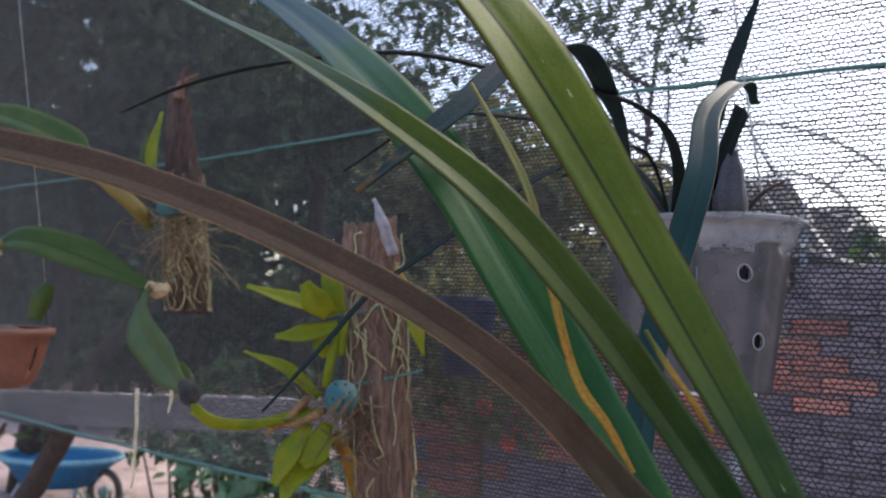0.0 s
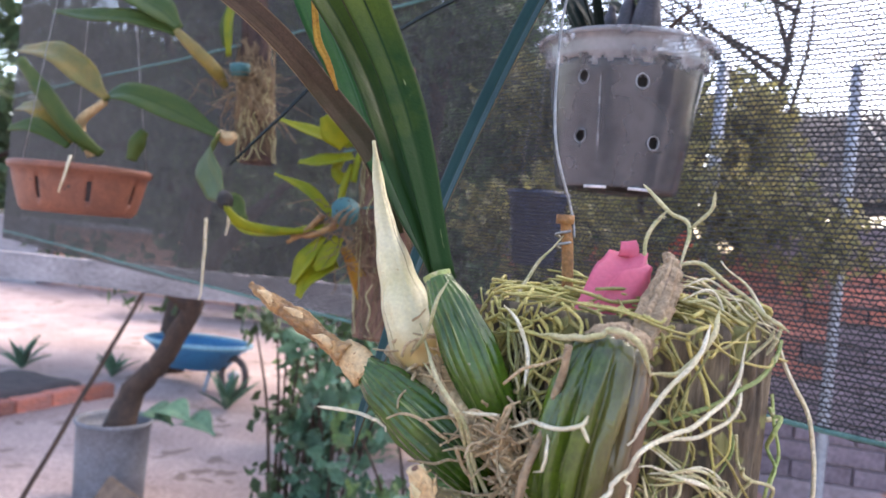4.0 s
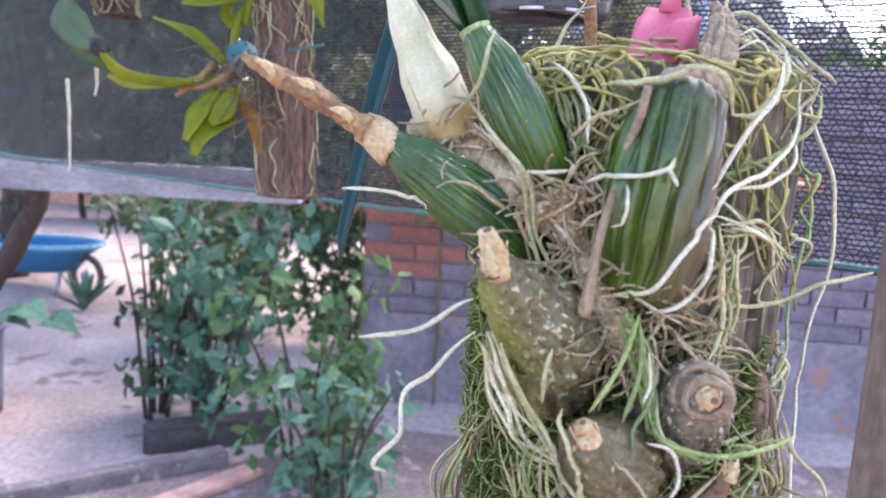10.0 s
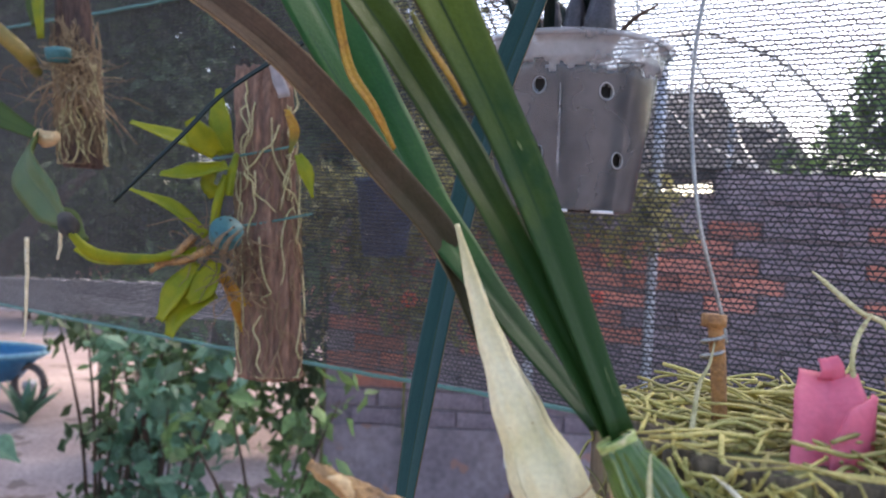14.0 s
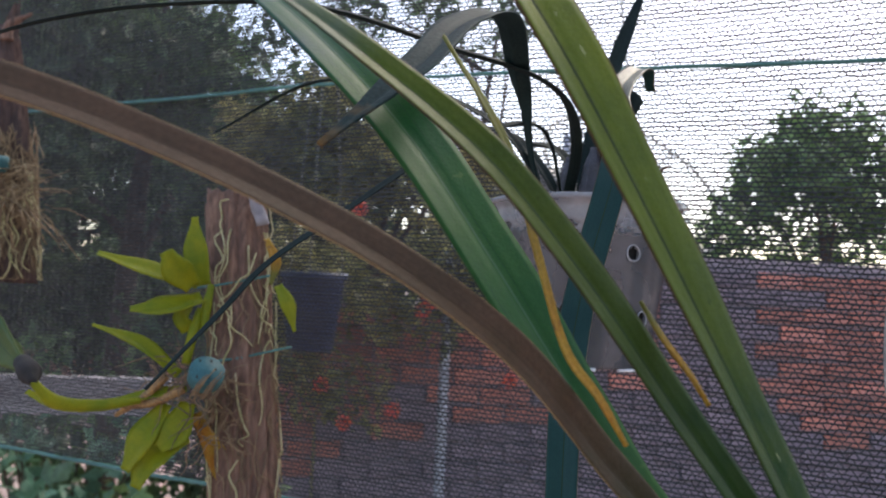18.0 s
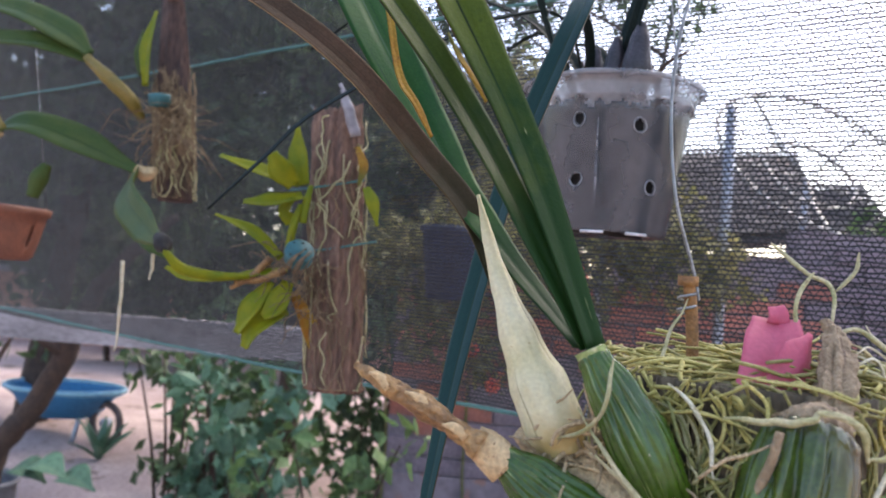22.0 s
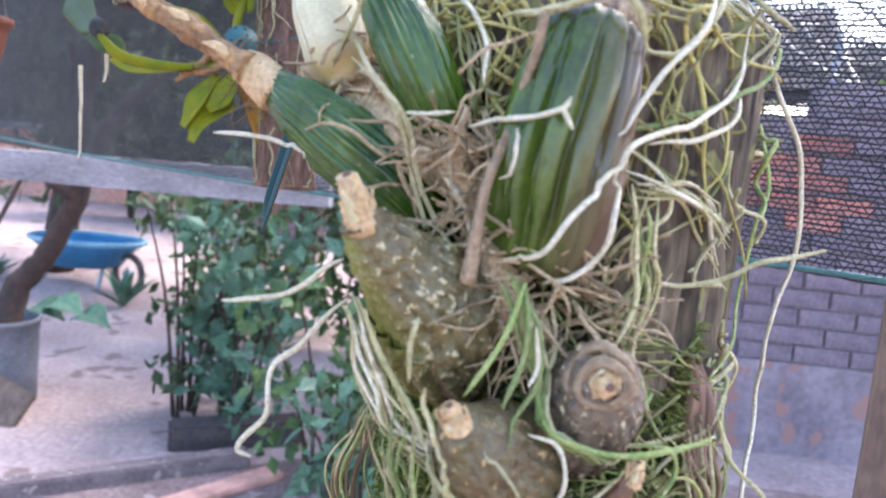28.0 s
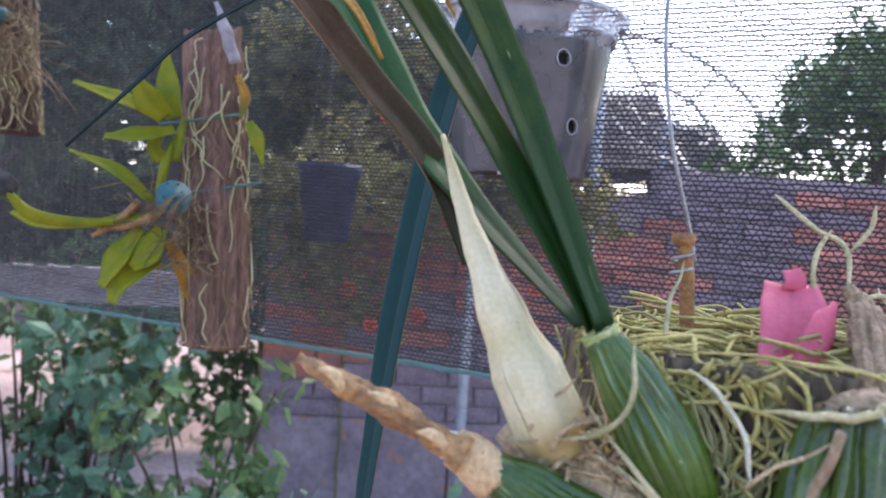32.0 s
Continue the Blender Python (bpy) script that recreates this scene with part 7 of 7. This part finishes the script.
    bm = ring_wall(bmesh.new(), (0, 0, 0), [(0.0, -0.008), (0.011, -0.008), (0.0142, -0.004), (0.0147, 0.007), (0.0135, 0.009), (0.0, 0.0105)], 28)
    bmesh.ops.transform(bm, matrix=Matrix.Translation(c) @ Matrix.Rotation(0.9, 4, "X") @ Matrix.Rotation(0.3, 4, "Y"), verts=bm.verts)
    part("cap", bm, M_TEAL, tg)
    for k in range(6):
        a = k * 1.05
        q = c + Matrix.Rotation(0.9, 3, "X") @ Vector((0.009 * math.cos(a), 0.009 * math.sin(a), 0.0104))
        part("pinhole", tube([tuple(q), tuple(q + Matrix.Rotation(0.9, 3, "X") @ Vector((0, 0, 0.0012)))], [0.0011], 6, 3), M_DARK, tg)


middle_mount()


def left_mount():
    top, bot = Vector((-0.36, 1.06, 1.525)), Vector((-0.326, 1.05, 1.223))
    root = thing("bark_mount", tuple(bot), "dark hanging bark slab with a ball of dry roots", "bark mount")
    bark_slab(root, top, bot, 0.0255, M_BARK_RED, 8.0, 0.035, 60, 90, 0.85)
    slab_roots(root, top, bot, 0.0265, 110, 9, 0.2, 0.62, 0.0010, 1.1, M_ROOT_DIM)
    slab_roots(root, top, bot, 0.0268, 26, 10, 0.1, 0.5, 0.0012, 1.1, M_ROOT)
    knot(root, Vector((-0.335, 1.02, 1.325)), 0.040, 80, 12, M_ROOT_DIM)
    knot(root, Vector((-0.318, 1.01, 1.335)), 0.030, 40, 13, M_ROOT_TAN)
    part("splinter", tube([(-0.354, 1.05, 1.507), (-0.351, 1.05, 1.527), (-0.329, 1.05, 1.543)], [0.008, 0.006, 0.002], 8, 12, 0.002), M_LOG_WARM, root, "reddish splinter")
    c = Vector((-0.334, 0.996, 1.353))
    tg = thing("fertiliser_cap", tuple(c), "round teal plastic fertiliser cap on dry roots", "plastic cap", "teal caps")
    bm = ring_wall(bmesh.new(), (0, 0, 0), [(0.0, -0.008), (0.011, -0.008), (0.0142, -0.004), (0.0147, 0.007), (0.0135, 0.009), (0.0, 0.0105)], 28)
    bmesh.ops.transform(bm, matrix=Matrix.Translation(c) @ Matrix.Rotation(0.25, 4, "X"), verts=bm.verts)
    part("cap", bm, M_TEAL, tg)
    o = thing("mounted_orchid", tuple(Vector((-0.365, 1.02, 1.4))), "orchid with a few upright green leaves on the dark bark slab", "orchid")
    part("leaf", blade([(-0.367, 1.02, 1.377), (-0.37, 1.02, 1.43), (-0.361, 1.02, 1.482)], [0.012, 0.022, 0.006], (-0.4, -0.9, 0), 0.35, 18, 0.002), M_YLEAF, o)
    part("leaf", blade([(-0.381, 1.03, 1.394), (-0.388, 1.03, 1.424), (-0.383, 1.03, 1.458)], [0.008, 0.012, 0.003], (-0.4, -0.9, 0), 0.35, 14, 0.002), M_CATT, o)
    for k in range(8):
        a = Vector((-0.31, 1.02, 1.306))
        part("root", tube([tuple(a + Vector((-0.03 + 0.006 * k, 0, 0.0))), tuple(a + Vector((0.01 * (k - 3), -0.03, 0.01 - 0.004 * k))), tuple(a + Vector((0.018 * (k - 3), -0.02, -0.03 - 0.008 * (k % 4))))], [0.0012, 0.0010, 0.0005], 6, 14, 0.002), M_ROOT_DIM, o)


left_mount()


def basket():
    c = Vector((-0.609, 1.02, 1.159))
    c.z = 1.124
    root = thing("orchid_basket", tuple(c), "terracotta-coloured slotted hanging basket", "basket")
    bm = bmesh.new()
    seg = 176
    prof = [(0.078, 0.0), (0.084, 0.006), (0.088, 0.02), (0.092, 0.035), (0.0955, 0.05), (0.098, 0.062), (0.103, 0.064), (0.104, 0.073), (0.099, 0.075)]
    rows = [[bm.verts.new((c.x + r * math.cos(2 * math.pi * k / seg), c.y + r * math.sin(2 * math.pi * k / seg), c.z + h)) for k in range(seg)] for r, h in prof]
    for j, (p, q) in enumerate(zip(rows, rows[1:])):
        for k in range(seg):
            if 2 <= j <= 3 and k % 22 < 2:
                continue
            bm.faces.new((p[k], p[(k + 1) % seg], q[(k + 1) % seg], q[k]))
    bm.faces.new(rows[0][::-1])
    wall = part("basket_wall", bm, M_TERRA, root)
    md = wall.modifiers.new("thick", "SOLIDIFY")
    md.thickness = 0.003
    part("filling", ring_wall(bmesh.new(), c, [(0.0, 0.006), (0.078, 0.006), (0.086, 0.03), (0.09, 0.06), (0.05, 0.075), (0.0, 0.07)], 36, 0.01), M_BLOCK, root, "dark bark filling")
    for a in (0.3, 2.4, 4.5):
        part("hanger_wire", tube([tuple(c + Vector((0.1 * math.cos(a), 0.1 * math.sin(a), 0.07))), tuple(c + Vector((0, 0, 0.75)))], [0.0006], 5, 6), M_WIRE, root)
    o = thing("basket_orchid", tuple(c + Vector((0, 0, 0.07))), "orchid with thick jointed green canes and leaves in the basket", "orchid")

    def L(pts, w, m=M_CATT, face=(0, -0.7, 0.7), fold=0.25, n=22):
        part("leaf", blade(pts, w, face, fold, n, 0.003, 6), m, o)

    def C(pts, r, m=M_CATT, label=""):
        part("cane", bulb(pts, r, 7, 0.08, 24, 24, 0.0003, 0.04, pts[0][0] * 9), m, o, label)

    L([(-0.575, 1, 1.293), (-0.52, 0.99, 1.31), (-0.441, 0.985, 1.291), (-0.34, 0.98, 1.251)], [0.014, 0.044, 0.050, 0.014])
    L([(-0.346, 0.975, 1.254), (-0.315, 0.90, 1.213), (-0.25, 0.82, 1.180), (-0.180, 0.726, 1.156)], [0.016, 0.044, 0.040, 0.006], M_CATT, (-0.5, -0.8, 0.2))
    part("dark_tip", bulb([(-0.198, 0.752, 1.164), (-0.186, 0.735, 1.158), (-0.178, 0.722, 1.152)], [0.007, 0.009, 0.003], 0, 0, 16, 10), M_DARK, o, "blackened leaf tip")
    L([(-0.722, 1, 1.373), (-0.647, 0.985, 1.367), (-0.591, 0.98, 1.338), (-0.542, 0.98, 1.299)], [0.020, 0.044, 0.044, 0.012], M_CATT_YEL)
    L([(-0.696, 0.98, 1.28), (-0.646, 0.97, 1.276), (-0.589, 0.97, 1.23)], [0.02, 0.036, 0.012], M_CATT_YEL)
    C([(-0.682, 0.96, 1.348), (-0.625, 0.955, 1.295), (-0.577, 0.96, 1.245), (-0.543, 0.98, 1.217)], [0.008, 0.013, 0.012, 0.007])
    C([(-0.545, 0.98, 1.295), (-0.593, 0.99, 1.261), (-0.578, 1, 1.213)], [0.006, 0.008, 0.006], M_HUSK, "dry husk")
    L([(-0.665, 1, 1.434), (-0.577, 0.99, 1.424), (-0.501, 0.99, 1.421), (-0.439, 0.99, 1.401)], [0.010, 0.036, 0.042, 0.014])
    L([(-0.646, 1.02, 1.487), (-0.558, 1.01, 1.471), (-0.481, 1, 1.44), (-0.435, 0.99, 1.409)], [0.02, 0.044, 0.046, 0.014])
    C([(-0.439, 0.99, 1.405), (-0.405, 0.99, 1.378), (-0.378, 1, 1.353), (-0.37, 1.02, 1.333)], [0.006, 0.0095, 0.010, 0.006], M_CATT_YEL)
    part("node_husk", bulb([(-0.346, 0.975, 1.258), (-0.333, 0.975, 1.251), (-0.32, 0.97, 1.255)], [0.006, 0.010, 0.006], 5, 0.2, 20, 10, 0.0006), M_HUSK, o, "pale torn husk")
    C([(-0.180, 0.724, 1.153), (-0.165, 0.735, 1.136), (-0.14, 0.755, 1.131), (-0.112, 0.775, 1.133)], [0.003, 0.0055, 0.005, 0.003], M_YLEAF)
    L([(-0.664, 0.965, 1.312), (-0.607, 0.96, 1.268), (-0.56, 0.965, 1.22)], [0.010, 0.020, 0.008], M_CATT, (0.3, -0.9, 0.3))
    L([(-0.684, 0.95, 1.243), (-0.636, 0.95, 1.249), (-0.585, 0.96, 1.223)], [0.012, 0.026, 0.010], M_CATT, (0, -0.8, 0.5))
    C([(-0.491, 0.98, 1.211), (-0.487, 0.985, 1.237), (-0.48, 0.99, 1.256)], [0.008, 0.012, 0.007], M_CATT)
    L([(-0.318, 0.93, 1.17), (-0.273, 0.9, 1.158), (-0.234, 0.87, 1.14)], [0.012, 0.03, 0.006], M_CATT)
    for q in (((-0.562, 0.94, 1.207), (-0.552, 0.92, 1.182), (-0.566, 0.925, 1.154)), ((-0.275, 0.9, 1.154), (-0.277, 0.9, 1.136), (-0.279, 0.9, 1.117)), ((-0.339, 0.95, 1.135), (-0.339, 0.95, 1.082), (-0.34, 0.95, 1.021))):
        part("root", tube(list(q), [0.0025, 0.002, 0.0012], 6, 14, 0.002), M_ROOT_WHITE, o)


basket()


# ---- bricks of the wall ----
def bricks():
    rnd = random.Random(3)
    bl, bh = 0.225, 0.078
    me = {}
    for key, m in (("red", M_BRICK), ("dark", M_BRICK_DARK)):
        bm = box(bmesh.new(), (-0.106, -0.012, -0.032), (0.106, 0.02, 0.032), 0)
        me[key] = mesh_of(bm, "brick_" + key, m, False)
    bms = bmesh.new()
    k = 0
    for j in range(21):
        z = GZ + 0.04 + j * bh
        for i in range(34):
            x = WALL_X0 + 0.11 + (i + 0.5 * (j % 2)) * bl
            if x > 5.1 or (z > 1.13 and x < 1.17) or z > 1.41 or (z > 1.26 and x < 1.41) or z < 0.34:
                continue
            red = noise.noise(Vector((x * 0.9, z * 2.2, 5))) + 0.5 * noise.noise(Vector((x * 4, z * 9, 1))) > -0.17 - 0.07 * x + (0.5 if x < 0.1 else 2.2) * max(0.0, 0.9 - z)
            if x < 3.4 and k < 300 and z > 0.16:
                k += 1
                o = new("brick", me["red" if red else "dark"])
                o.parent = WALL
                o.matrix_parent_inverse = Matrix.Translation(-WALL.location)
                o.location = (x, WALL_Y + 0.006 + rnd.uniform(-0.004, 0.003), z + rnd.uniform(-0.002, 0.002))
                o.rotation_euler = (0, rnd.uniform(-0.012, 0.012), rnd.uniform(-0.01, 0.01))
            else:
                box(bms, (x - 0.106, WALL_Y - 0.006, z - 0.032), (x + 0.106, WALL_Y + 0.03, z + 0.032))
    part("more_bricks", bms, M_BRICK_DARK, WALL, "", False, "stuff")


bricks()
